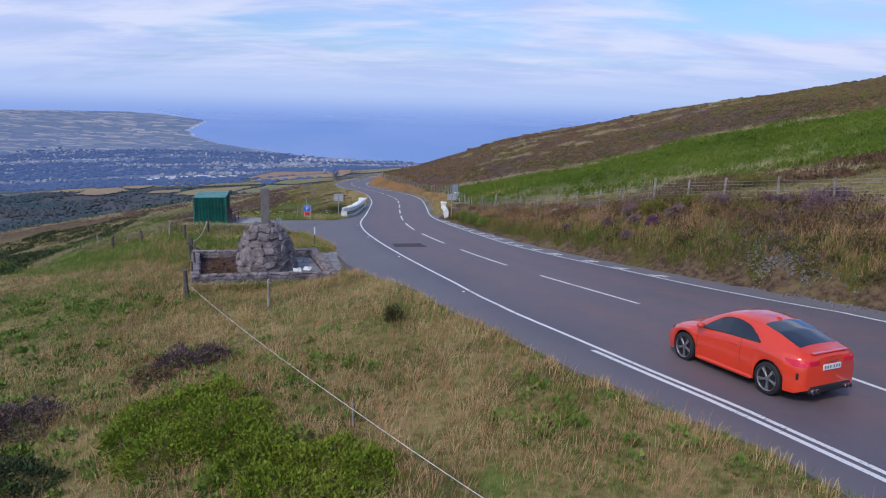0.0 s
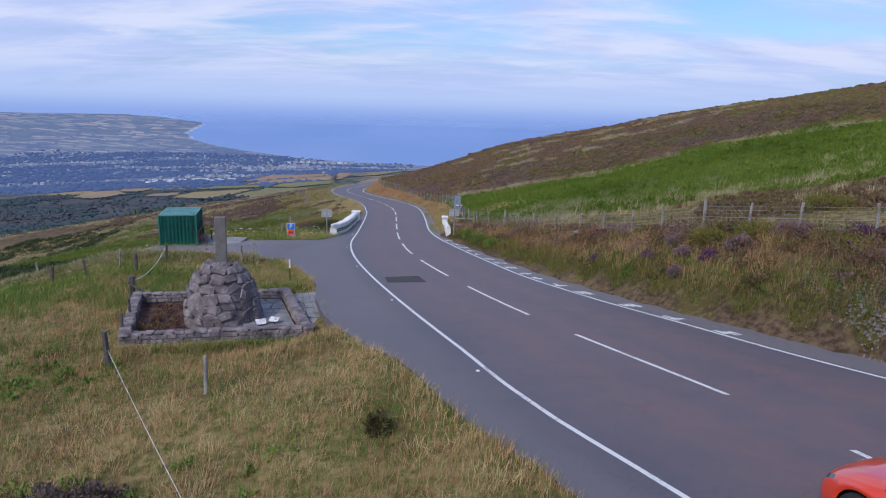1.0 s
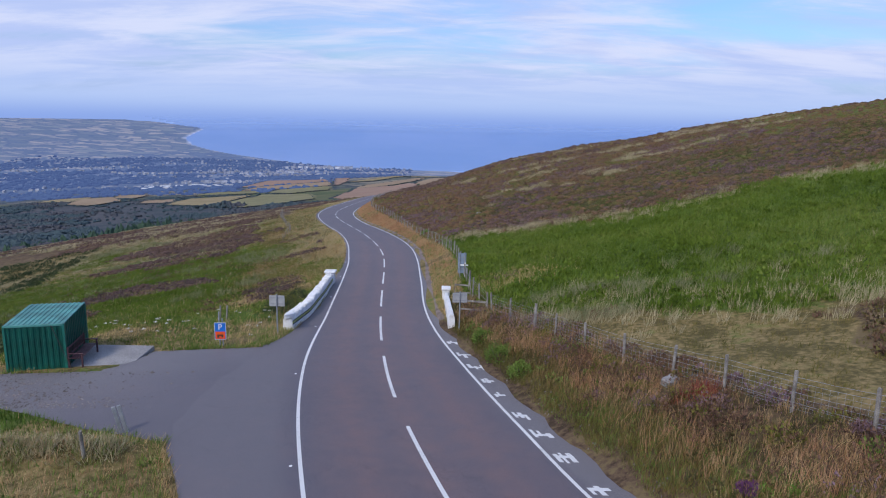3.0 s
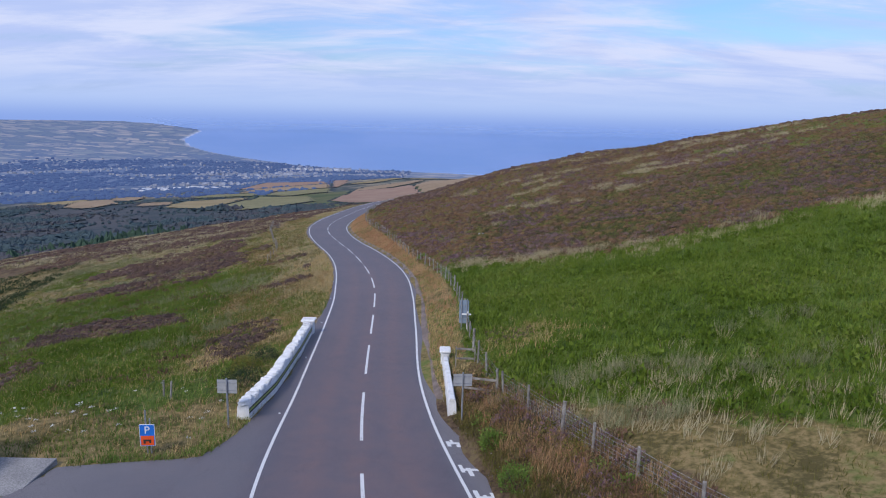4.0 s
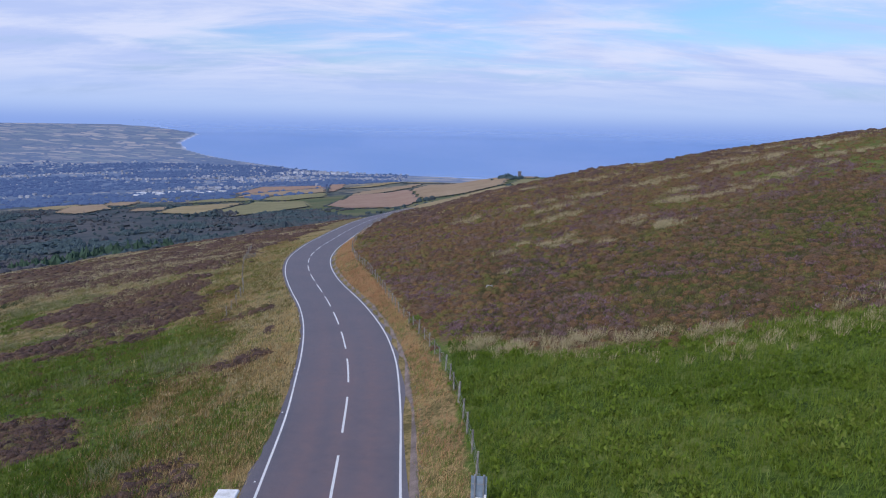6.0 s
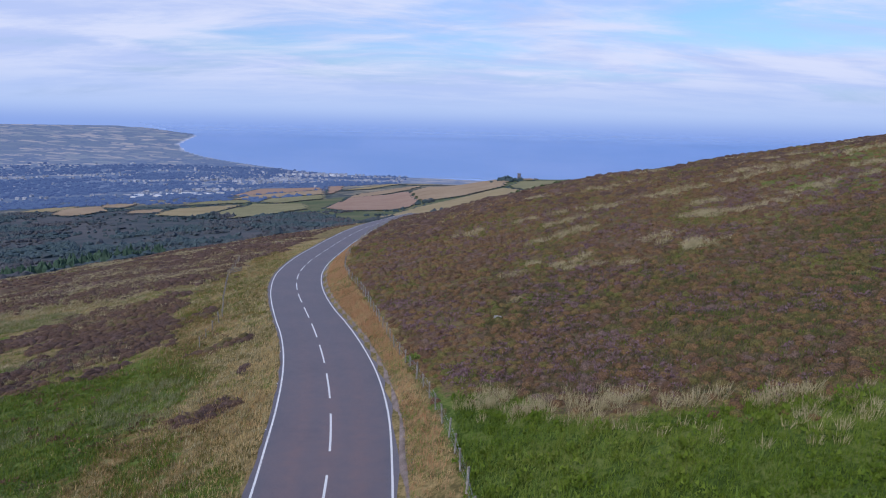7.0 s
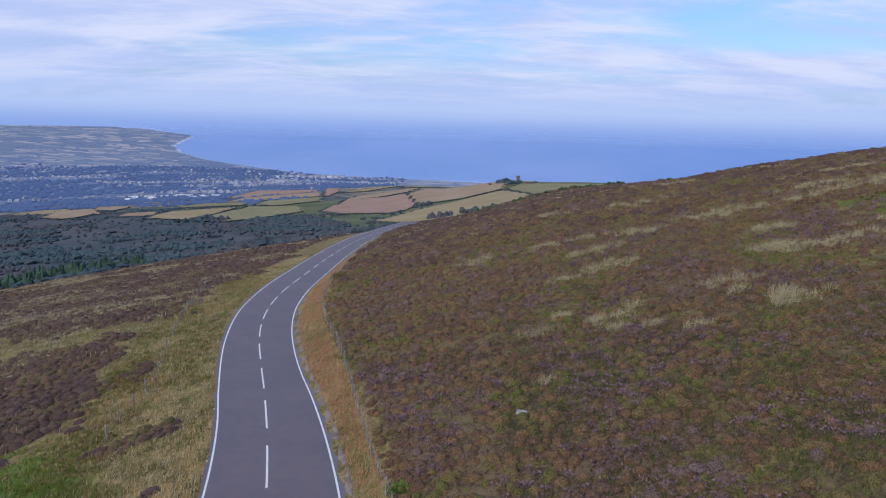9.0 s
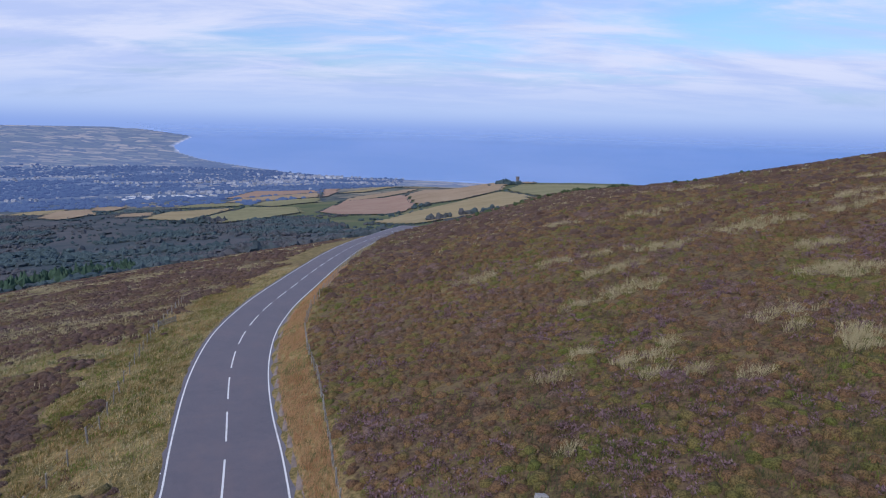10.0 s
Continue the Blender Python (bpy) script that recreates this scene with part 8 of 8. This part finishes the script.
rock.matrix_basis = pose(5.25, 112.1, gz(5.25, 112.1) + 0.12, -6, 4, 12) @ Matrix.Diagonal((0.62, 0.45, 0.3, 1))
tagged(rock, "pale grey flat-topped rock among the heather", "boulder")
for x, y, r, h, n, mat, lab in BUSHES_NEAR + BUSHES_BANK + BUSHES_FAR:
    shrub("moor_bush", lab, mat, x, y, r, h, n, 0.06 if n > 1500 else 0.07, "bush")

# ---------------------------------------------------------------- middle distance: fields, hedges, woods
def drape(x, y):
    return np.where(np.hypot(x, y - 60) < 1460, ground_z(x, y), far_z(x, y))


def field_material(name, a, b):
    m, nt, bs = material(name, 0.95)
    n = noise_node(nt, 0.02, 5, 0.6)
    n2 = noise_node(nt, 0.12, 4, 0.6)
    nt.links.new(mixc(nt, maprange(nt, mixc(nt, 0.4, n.outputs[0], n2.outputs[0]), 0.35, 0.65), a, b), bs.inputs["Base Color"])
    bs.inputs["Specular IOR Level"].default_value = 0.1
    return m


F_pink = field_material("pinkish_stubble_field", (0.30, 0.195, 0.145), (0.35, 0.24, 0.18))
F_tan = field_material("tan_hay_field", (0.29, 0.21, 0.135), (0.36, 0.27, 0.18))
F_gold = field_material("golden_pasture", (0.28, 0.22, 0.12), (0.34, 0.275, 0.155))
F_olive = field_material("olive_pasture", (0.20, 0.19, 0.10), (0.26, 0.24, 0.13))
HEDGE = [[], []]


def inside(px, py, poly):
    r = np.zeros(px.shape, bool)
    for (x1, y1), (x2, y2) in zip(poly, poly[1:] + poly[:1]):
        c = (y1 > py) != (y2 > py)
        r ^= c & (px < (x2 - x1) * (py - y1) / (y2 - y1 + 1e-9) + x1)
    return r


FIELD_PLANS = []


def field(mat, label, poly):
    """A hedged field draped on the land."""
    FIELD_PLANS.append(poly)
    xs, ys = [p[0] for p in poly], [p[1] for p in poly]
    sx, sy = 9.0, 9.0
    X, Y = np.meshgrid(np.arange(min(xs), max(xs) + sx, sx), np.arange(min(ys), max(ys) + sy, sy))
    ok = inside(X, Y, poly)
    idx = -np.ones(X.shape, int)
    use = ok.copy()
    use[:-1] |= ok[1:]; use[1:] |= ok[:-1]; use[:, :-1] |= ok[:, 1:]; use[:, 1:] |= ok[:, :-1]
    idx[use] = np.arange(use.sum())
    V = np.stack([X[use], Y[use], drape(X[use], Y[use]) + np.interp(np.hypot(X[use], Y[use]), [600, 1300], [1.4, 2.0])], -1)
    q = np.stack([idx[:-1, :-1], idx[:-1, 1:], idx[1:, 1:], idx[1:, :-1]], -1).reshape(-1, 4)
    good = ok[:-1, :-1].ravel() & (q >= 0).all(1)
    ob = quick_mesh("field", V, q[good], mat, True)
    tagged(ob, label, "field", "hedged fields", "structure")
    for (x1, y1), (x2, y2) in zip(poly, poly[1:] + poly[:1]):
        L = math.hypot(x2 - x1, y2 - y1)
        t = np.arange(0, 1, 3.5 / L) + G.normal(0, 0.2 / L, len(np.arange(0, 1, 3.5 / L)))
        k = G.uniform(0, 1, len(t)) < 0.8
        HEDGE[0].append(x1 + (x2 - x1) * t[k]); HEDGE[1].append(y1 + (y2 - y1) * t[k])


field(F_pink, "pinkish-brown stubble field inside dark hedges", [(-520, 1740), (-529, 2026), (-322, 1925), (-309, 1842), (-496, 1727)])
field(F_tan, "tan hay field inside dark hedges", [(-476, 1573), (-482, 1722), (-303, 1825), (-276, 1653)])
field(F_olive, "olive pasture inside dark hedges", [(-373, 1429), (-385, 1558), (-270, 1630), (-244, 1471), (-320, 1390)])
field(F_olive, "olive green pasture inside dark hedges", [(-387, 1194), (-372, 1380), (-264, 1357), (-230, 1224), (-316, 1040)])
field(F_gold, "golden pasture inside dark hedges", [(-482, 1160), (-496, 1293), (-392, 1378), (-395, 1229), (-385, 1100)])
field(F_olive, "olive pasture inside dark hedges", [(-518, 1388), (-528, 1517), (-422, 1560), (-400, 1446)])
field(F_tan, "tan hay field inside dark hedges", [(-683, 1213), (-761, 1400), (-709, 1445), (-614, 1279), (-628, 1175)])
field(F_gold, "golden pasture inside dark hedges", [(-814, 1323), (-828, 1428), (-770, 1475), (-712, 1279)])
field(F_tan, "tan hay field inside dark hedges", [(-685, 1388), (-736, 1508), (-657, 1502), (-620, 1343)])
field(F_tan, "tan hay field inside dark hedges", [(-548, 1204), (-566, 1271), (-512, 1296), (-491, 1213)])
field(F_pink, "brown hay field inside dark hedges", [(-202, 1223), (-184, 1477), (-68, 1569), (-32, 1206), (-47, 1113), (-155, 1140)])
field(F_gold, "golden pasture inside dark hedges", [(-85, 960), (-28, 1070), (118, 1225), (150, 1100), (120, 960), (60, 850), (-20, 820)])
field(F_tan, "tan hay field inside dark hedges", [(-60, 1529), (-21, 1780), (145, 1400), (122, 1263), (41, 1183), (-28, 1210)])
field(F_olive, "olive-tan pasture inside dark hedges", [(130, 1250), (171, 1380), (330, 1330), (300, 1120), (165, 1050)])
field(F_tan, "tan hay field inside dark hedges", [(-195, 1431), (-183, 1610), (-38, 1880), (-66, 1661)])
field(F_pink, "pinkish-brown stubble field inside dark hedges", [(-315, 1990), (-265, 1955), (-255, 1734), (-263, 1640), (-295, 1850)])
field(F_gold, "golden pasture inside dark hedges", [(-250, 1770), (-166, 1911), (-46, 2090), (-177, 1789)])
field(F_tan, "tan field on the knoll above the sea", [(140, 1400), (150, 1440), (215, 1440), (200, 1395)])


def farther_fields():
    """Smaller fields of the same country, down to the shore."""
    rg = random.Random(29)
    for j in range(6):
        for i in range(9):
            cx, cy = -426 + 92 * i + 30 * (j % 2) + rg.uniform(-12, 12), 1600 + 92 * j + rg.uniform(-14, 14)
            w, d = rg.uniform(36, 44), rg.uniform(36, 44)
            q = [(cx - w, cy - d + rg.uniform(-8, 8)), (cx + w, cy - d + rg.uniform(-8, 8)), (cx + w + 14, cy + d), (cx - w + 14, cy + d)]
            if cx < -150 and cy > 1900 or any(inside(np.array([x]), np.array([y]), p)[0] for p in FIELD_PLANS for x, y in q + [(cx, cy)]):
                continue
            m, lab = rg.choice(((F_tan, "tan hay field inside dark hedges"), (F_pink, "pinkish-brown stubble field inside dark hedges"), (F_gold, "golden pasture inside dark hedges"), (F_olive, "olive pasture inside dark hedges")))
            field(m, lab, q)


farther_fields()


def canopy_material(name, lo, hi, size, scale=0.03, dry=None):
    """Leaf canopy seen from far: mottled crowns, each of its own shade."""
    m, nt, b = material(name, 0.9)
    g = nt.nodes.new("ShaderNodeNewGeometry")
    n, f = noise_node(nt, scale, 4), noise_node(nt, size, 5, 0.7)
    k = mixc(nt, 0.5, maprange(nt, n.outputs[0], 0.3, 0.7), maprange(nt, f.outputs[0], 0.3, 0.7))
    k = mixc(nt, 0.35, k, g.outputs["Random Per Island"])
    c = mixc(nt, k, lo, hi)
    if dry:
        # whole stands of browner scrub and bracken among the green
        c = mixc(nt, maprange(nt, noise_node(nt, 0.011, 4, 0.6).outputs[0], 0.45, 0.62, 0.0, 0.75), c, dry)
    nt.links.new(c, b.inputs["Base Color"])
    b.inputs["Specular IOR Level"].default_value = 0.1
    bump(nt, b, f.outputs[0], 0.5, 0.6 / size)
    return m


def ico(level):
    bm = bmesh.new()
    bmesh.ops.create_icosphere(bm, subdivisions=level, radius=1)
    v = np.array([w.co[:] for w in bm.verts]); f = np.array([[w.index for w in q.verts] for q in bm.faces])
    bm.free()
    return v, f


ICO = {1: ico(1), 2: ico(2), 3: ico(3)}


def crowns(name, label, mat, x, y, size, level=2, tall=1.0, cat="trees", cone=False):
    """Far tree crowns: an uneven lumpy body each, joined as one."""
    n = len(x)
    S = np.broadcast_to(size, n)[:, None, None]
    d, f = ICO[level]
    m = len(d)
    P = np.broadcast_to(d[None], (n, m, 3)).copy()
    ph = G.uniform(0, 6.283, (n, 3))
    lump = 1 + 0.16 * np.sin(3.1 * d[None, :, 0] + ph[:, :1]) + 0.16 * np.sin(3.7 * d[None, :, 1] + ph[:, 1:2]) + 0.14 * np.sin(5.3 * d[None, :, 2] + ph[:, 2:3]) + G.normal(0, 0.24, (n, m))
    P *= lump[..., None]
    if cone:
        t = (d[:, 2] + 1) / 2
        P[..., :2] *= (0.8 * (1 - t) / np.sqrt(np.clip(1 - d[:, 2] ** 2, 0.06, 1)))[None, :, None].clip(0.0, 1.2)
        P[..., 2] = t[None] * 2 * lump ** 0.3 - 0.2
        P *= 0.5 * S
    else:
        P[..., 2] = (P[..., 2] + 0.45) * tall
        P *= 0.5 * S * G.uniform(0.85, 1.15, (n, 1, 3))
    P += np.stack([x, y, drape(x, y)], -1)[:, None]
    F = (np.arange(n)[:, None, None] * m + f[None]).reshape(-1, 3)
    ob = quick_mesh(name, P.reshape(-1, 3), F, mat, False)
    return tagged(ob, label, cat, kind="stuff")


# the blue of the broadleaf crowns is haze put into their colour
V_broad = canopy_material("haze_blued_broadleaf_canopy", (0.040, 0.068, 0.084), (0.084, 0.118, 0.122), 0.9, dry=(0.096, 0.088, 0.098))
V_conifer = canopy_material("conifer_green", (0.038, 0.076, 0.056), (0.085, 0.135, 0.085), 1.4)
hx, hy = np.concatenate(HEDGE[0]), np.concatenate(HEDGE[1])
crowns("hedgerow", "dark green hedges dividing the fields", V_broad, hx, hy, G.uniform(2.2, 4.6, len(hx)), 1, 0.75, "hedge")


def woods():
    def wooded(x, y):
        return zone(x, y)[3] * (np.hypot(x, y - 60) < 1440) * (1 - sum(inside(x, y, p) for p in FIELD_PLANS)).clip(0, 1)
    x, y = scatter(-620, -20, 260, 700, 0.11, lambda x, y: wooded(x, y) * np.clip(0.12 + sstep(0.40, 0.56, patches(x, y, 90, 45)), 0, 1) * (np.hypot(x, y - 60) < 640))
    d = np.hypot(x, y - 60) < 410
    for k, lev in ((d, 2), (~d, 1)):
        crowns("woodland", "dark broadleaf wood filling the valley, blued with painted haze", V_broad, x[k], y[k], G.uniform(2.2, 4.8, k.sum()) * G.uniform(0.8, 1.2, k.sum()), lev, 0.75)
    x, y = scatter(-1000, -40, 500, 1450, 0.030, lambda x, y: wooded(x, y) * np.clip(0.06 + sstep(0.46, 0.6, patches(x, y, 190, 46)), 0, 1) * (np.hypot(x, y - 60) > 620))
    crowns("woodland", "dark broadleaf wood on the valley side, blued with painted haze", V_broad, x, y, G.uniform(3.5, 7.5, len(x)), 1, 0.75)
    # plantation along the near lip of the valley
    x, y = scatter(-330, -120, 300, 470, 0.075, lambda x, y: sstep(250, 268, np.hypot(x, y - 60)) * sstep(345, 310, np.hypot(x, y - 60)) * sstep(-21, -25, np.degrees(np.arctan2(x, y - 60))))
    crowns("conifer_plantation", "dark green conifer plantation on the lip of the valley", V_conifer, x, y, G.uniform(3.5, 7.5, len(x)), 2, 1.0, "trees", True)
    # scrub in the dip behind the road
    x, y = scatter(-260, 120, 420, 1150, 0.006, lambda x, y: sstep(0.46, 0.6, patches(x, y, 130, 41)) * (1 - sum(inside(x, y, p) for p in FIELD_PLANS)).clip(0, 1))
    crowns("scrub", "dark green thorn scrub in the dip below the fields", V_broad, x, y, G.uniform(3, 7, len(x)), 2, 0.7)
    x = np.concatenate([G.normal(-13, 5, 8), G.normal(-344, 16, 30), G.normal(150, 14, 26), G.uniform(-10, 90, 18)])
    y = np.concatenate([G.normal(1172, 5, 8), G.normal(1075, 10, 30), G.normal(1405, 8, 26), G.normal(860, 10, 18)])
    crowns("tree_group", "dark clump of trees among the fields", V_broad, x, y, G.uniform(6, 12, len(x)), 2, 1.0)
    # bushes along the crest of the moor
    x = np.concatenate([np.linspace(8, 84, 70) + G.normal(0, 0.8, 70), G.uniform(100, 190, 26)])
    y = np.concatenate([np.interp(x[:70], [8, 27, 46, 68, 84], [303, 352, 356, 369, 363]) + G.normal(0, 1.0, 70), 352 + G.normal(0, 4, 26)])
    k = G.uniform(0, 1, len(x)) < 0.8
    crowns("hedgerow", "dark thorn hedge along the crest of the moor", V_dark, x[k], y[k], G.uniform(0.9, 2.6, k.sum()), 2, 0.8, "hedge")
    # woods of the distant plain, in belts between the houses
    def belts(x, y):
        az, r = polar(x, y)
        b = patches(np.radians(az) * 2500 / 2.6, r, 170, 81)
        t = town_mask(x, y)
        near = (r > 1470) * sstep(2050, 1950, r)
        clear = (1 - sum(inside(x, y, p) for p in FIELD_PLANS)).clip(0, 1)
        return np.clip(t * sstep(0.46, 0.58, b) + near * (0.1 + sstep(0.44, 0.56, b)) * sstep(-8, -12, az), 0, 1) * (x > -0.85 * y) * clear
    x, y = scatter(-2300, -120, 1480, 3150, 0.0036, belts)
    crowns("distant_wood", "distant woods between the houses of the far town, glowing with painted haze", V_far_haze, x, y, G.uniform(8, 18, len(x)), 1, 0.55)


V_far_haze = canopy_material("haze_glow_canopy", (0.02, 0.04, 0.065), (0.05, 0.08, 0.10), 0.12, 0.004)
# blue emission imitates the haze in front of these far trees
V_far_haze.node_tree.nodes["Principled BSDF"].inputs["Emission Color"].default_value = (0.23, 0.37, 1.0, 1)
V_far_haze.node_tree.nodes["Principled BSDF"].inputs["Emission Strength"].default_value = 0.20
woods()

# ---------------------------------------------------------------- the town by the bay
# white walls darkened and blued in their base colour to stand for haze
M_render = surface("haze_tinted_white_render", [(0, (0.24, 0.26, 0.32)), (1, (0.46, 0.48, 0.54))], 0.01, 0.9, 0.05, bump_s=0)
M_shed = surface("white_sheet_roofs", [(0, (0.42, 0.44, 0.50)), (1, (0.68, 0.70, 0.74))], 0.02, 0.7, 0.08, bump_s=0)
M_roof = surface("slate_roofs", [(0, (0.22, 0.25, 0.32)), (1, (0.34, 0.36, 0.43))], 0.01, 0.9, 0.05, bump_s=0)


def town():
    x, y = scatter(-2300, -120, 1600, 3150, 0.0022, lambda x, y: town_mask(x, y) * np.interp(x, [-1500, -700], [0.55, 1]) * (0.12 + 0.88 * sstep(0.42, 0.58, patches(x, y, 70, 93))) * np.clip(0.03 + 0.75 * sstep(0.52, 0.40, patches(np.radians(polar(x, y)[0]) * 2500 / 2.6, polar(x, y)[1], 170, 81)) + 0.4 * sstep(2550, 2750, np.hypot(x, y)) * sstep(-22, -17, np.degrees(np.arctan2(x, y))), 0, 1) * (x > -0.85 * y) * (1 - sum(inside(x, y, p) for p in FIELD_PLANS)).clip(0, 1))
    n = len(x)
    z = drape(x, y)
    L, W, H = G.uniform(6, 12, n), G.uniform(5, 7.5, n), G.uniform(3.2, 5.2, n)
    a = G.uniform(-0.3, 0.3, n) + np.where(G.uniform(0, 1, n) < 0.4, 1.57, 0)
    ca, sa = np.cos(a), np.sin(a)

    def at(u, v, h):
        return np.stack([x + u * ca - v * sa, y + u * sa + v * ca, z + h], -1)
    c = [at(su * L / 2, sv * W / 2, np.full(n, -3.0)) for su, sv in ((-1, -1), (1, -1), (1, 1), (-1, 1))] + [at(su * L / 2, sv * W / 2, H) for su, sv in ((-1, -1), (1, -1), (1, 1), (-1, 1))]
    V = np.stack(c, 1).reshape(-1, 3)
    k = np.arange(n)[:, None] * 8
    F = np.concatenate([k + np.array([[i, (i + 1) % 4, (i + 1) % 4 + 4, i + 4]]) for i in range(4)])
    tagged(quick_mesh("town_houses", V, F, M_render), "white rendered houses of a seaside town, toned blue for haze", "houses", kind="stuff")
    ro = [at(su * (L / 2 + 0.4), sv * (W / 2 + 0.4), H) for su, sv in ((-1, -1), (1, -1), (1, 1), (-1, 1))] + [at(-L / 2, 0 * W, H + W * 0.42), at(L / 2, 0 * W, H + W * 0.42)]
    V = np.stack(ro, 1).reshape(-1, 3)
    k = np.arange(n)[:, None] * 6
    F = np.concatenate([k + np.array([q]) for q in ([0, 1, 5], [0, 5, 4], [3, 4, 5], [3, 5, 2], [0, 4, 3], [1, 2, 5])])
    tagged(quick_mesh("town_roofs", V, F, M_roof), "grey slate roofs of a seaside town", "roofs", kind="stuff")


def block(name, label, cat, x, y, l, w, h, rot, group, flat):
    z = float(drape(np.array([x]), np.array([y]))[0])
    t = thing(name, label, cat, pose(x, y, z, 0, 0, rot), group)
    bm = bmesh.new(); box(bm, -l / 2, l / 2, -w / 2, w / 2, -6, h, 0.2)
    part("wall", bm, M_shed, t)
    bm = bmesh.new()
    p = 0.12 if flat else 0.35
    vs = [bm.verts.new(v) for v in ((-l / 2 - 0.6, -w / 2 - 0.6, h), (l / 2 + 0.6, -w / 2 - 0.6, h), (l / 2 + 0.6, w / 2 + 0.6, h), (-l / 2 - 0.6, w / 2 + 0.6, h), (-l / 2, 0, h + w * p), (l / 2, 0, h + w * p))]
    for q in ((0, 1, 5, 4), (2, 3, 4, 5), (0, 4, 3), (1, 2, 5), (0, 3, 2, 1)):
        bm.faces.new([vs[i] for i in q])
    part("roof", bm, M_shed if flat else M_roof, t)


def buildings():
    rg = random.Random(17)
    for k in range(14):
        block("industrial_shed", "long white flat-roofed industrial shed in the distant town", "shed", -800 + 17 * k + rg.uniform(-10, 10), 1790 + rg.uniform(-45, 70), rg.uniform(14, 30), rg.uniform(9, 13), rg.uniform(4, 5.5), rg.uniform(-14, 14), "white sheds", True)
    for k in range(11):
        t = k / 10
        block("seafront_hotel", "tall white terrace block on the distant seafront", "hotel", -640 + 260 * t, 2790 + 40 * t + rg.uniform(-12, 12), rg.uniform(9, 20), 9, rg.uniform(7, 12), rg.uniform(-8, 8), "seafront blocks", False)
    z = float(drape(np.array([172.0]), np.array([1408.0]))[0])
    t = thing("stone_tower", "small dark stone tower on the knoll above the sea", "tower", pose(172, 1408, z))
    bm = bmesh.new(); rod(bm, (0, 0, -3), (0, 0, 13), 4, 10, 3.4); part("shaft", bm, M_stone, t)
    bm = bmesh.new(); rod(bm, (0, 0, 13), (0, 0, 15), 4, 10); part("parapet", bm, M_stone, t)


town()
buildings()


def verge_stones():
    """Loose grit and stones where tarmac meets the right-hand bank."""
    n = 2600
    y = G.uniform(12, 150, n)
    x = along("tr", y) + np.abs(G.normal(0.15, 0.35, n))
    s = G.uniform(0.02, 0.07, n)
    k = np.arange(n) < 700
    x = np.where(k, 13.0 + G.normal(0, 0.55, n), x); y = np.where(k, 24.1 + G.normal(0, 1.1, n) - 1.6 * (x - 13.0) * k, y)
    s, z = s * np.where(k, 1.6, 1), ground_z(x, y)
    d = np.array([[1, 0, 0], [-0.5, 0.87, 0], [-0.5, -0.87, 0], [0, 0, 0.9]])
    V = (np.stack([x, y, z], -1)[:, None] + d[None] * s[:, None, None] * G.uniform(0.6, 1.3, (n, 4, 1))).reshape(-1, 3)
    k = np.arange(n)[:, None] * 4
    F = np.concatenate([k + np.array([q]) for q in ([0, 1, 3], [1, 2, 3], [2, 0, 3])])
    tagged(quick_mesh("verge_gravel", V, F, M_soil), "loose grey gravel along the edge of the tarmac", "gravel", kind="stuff")


verge_stones()


def layby_gravel():
    """Loose pebbles and clods on the upper part of the lay-by."""
    n = 2600
    y = G.uniform(44.5, 49.0, n)
    x = np.interp(y, LB_Y, LB_X) + np.abs(G.normal(0, 3.0, n)) + 0.2
    k = (x < -10.5) & (G.uniform(0, 1, n) < 0.25 + 0.9 * sstep(0.4, 0.6, patches(x, y, 1.4, 12)))
    x, y = x[k], y[k]
    n = len(x)
    s = G.uniform(0.02, 0.055, n) * np.where(G.uniform(0, 1, n) < 0.05, 2.2, 1)
    z = np.maximum(ground_z(x, y), road_z(y) - 0.1 * (along("tl", y) - x)) + 0.034
    d = np.array([[1, 0, 0], [-0.5, 0.87, 0], [-0.5, -0.87, 0], [0, 0, 0.7]])
    V = (np.stack([x, y, z], -1)[:, None] + d[None] * s[:, None, None] * G.uniform(0.6, 1.3, (n, 4, 1))).reshape(-1, 3)
    q = np.arange(n)[:, None] * 4
    tagged(quick_mesh("layby_gravel", V, np.concatenate([q + np.array([f]) for f in ([0, 1, 3], [1, 2, 3], [2, 0, 3])]), M_soil), "loose grey and brown gravel on the lay-by", "gravel", kind="stuff")


layby_gravel()
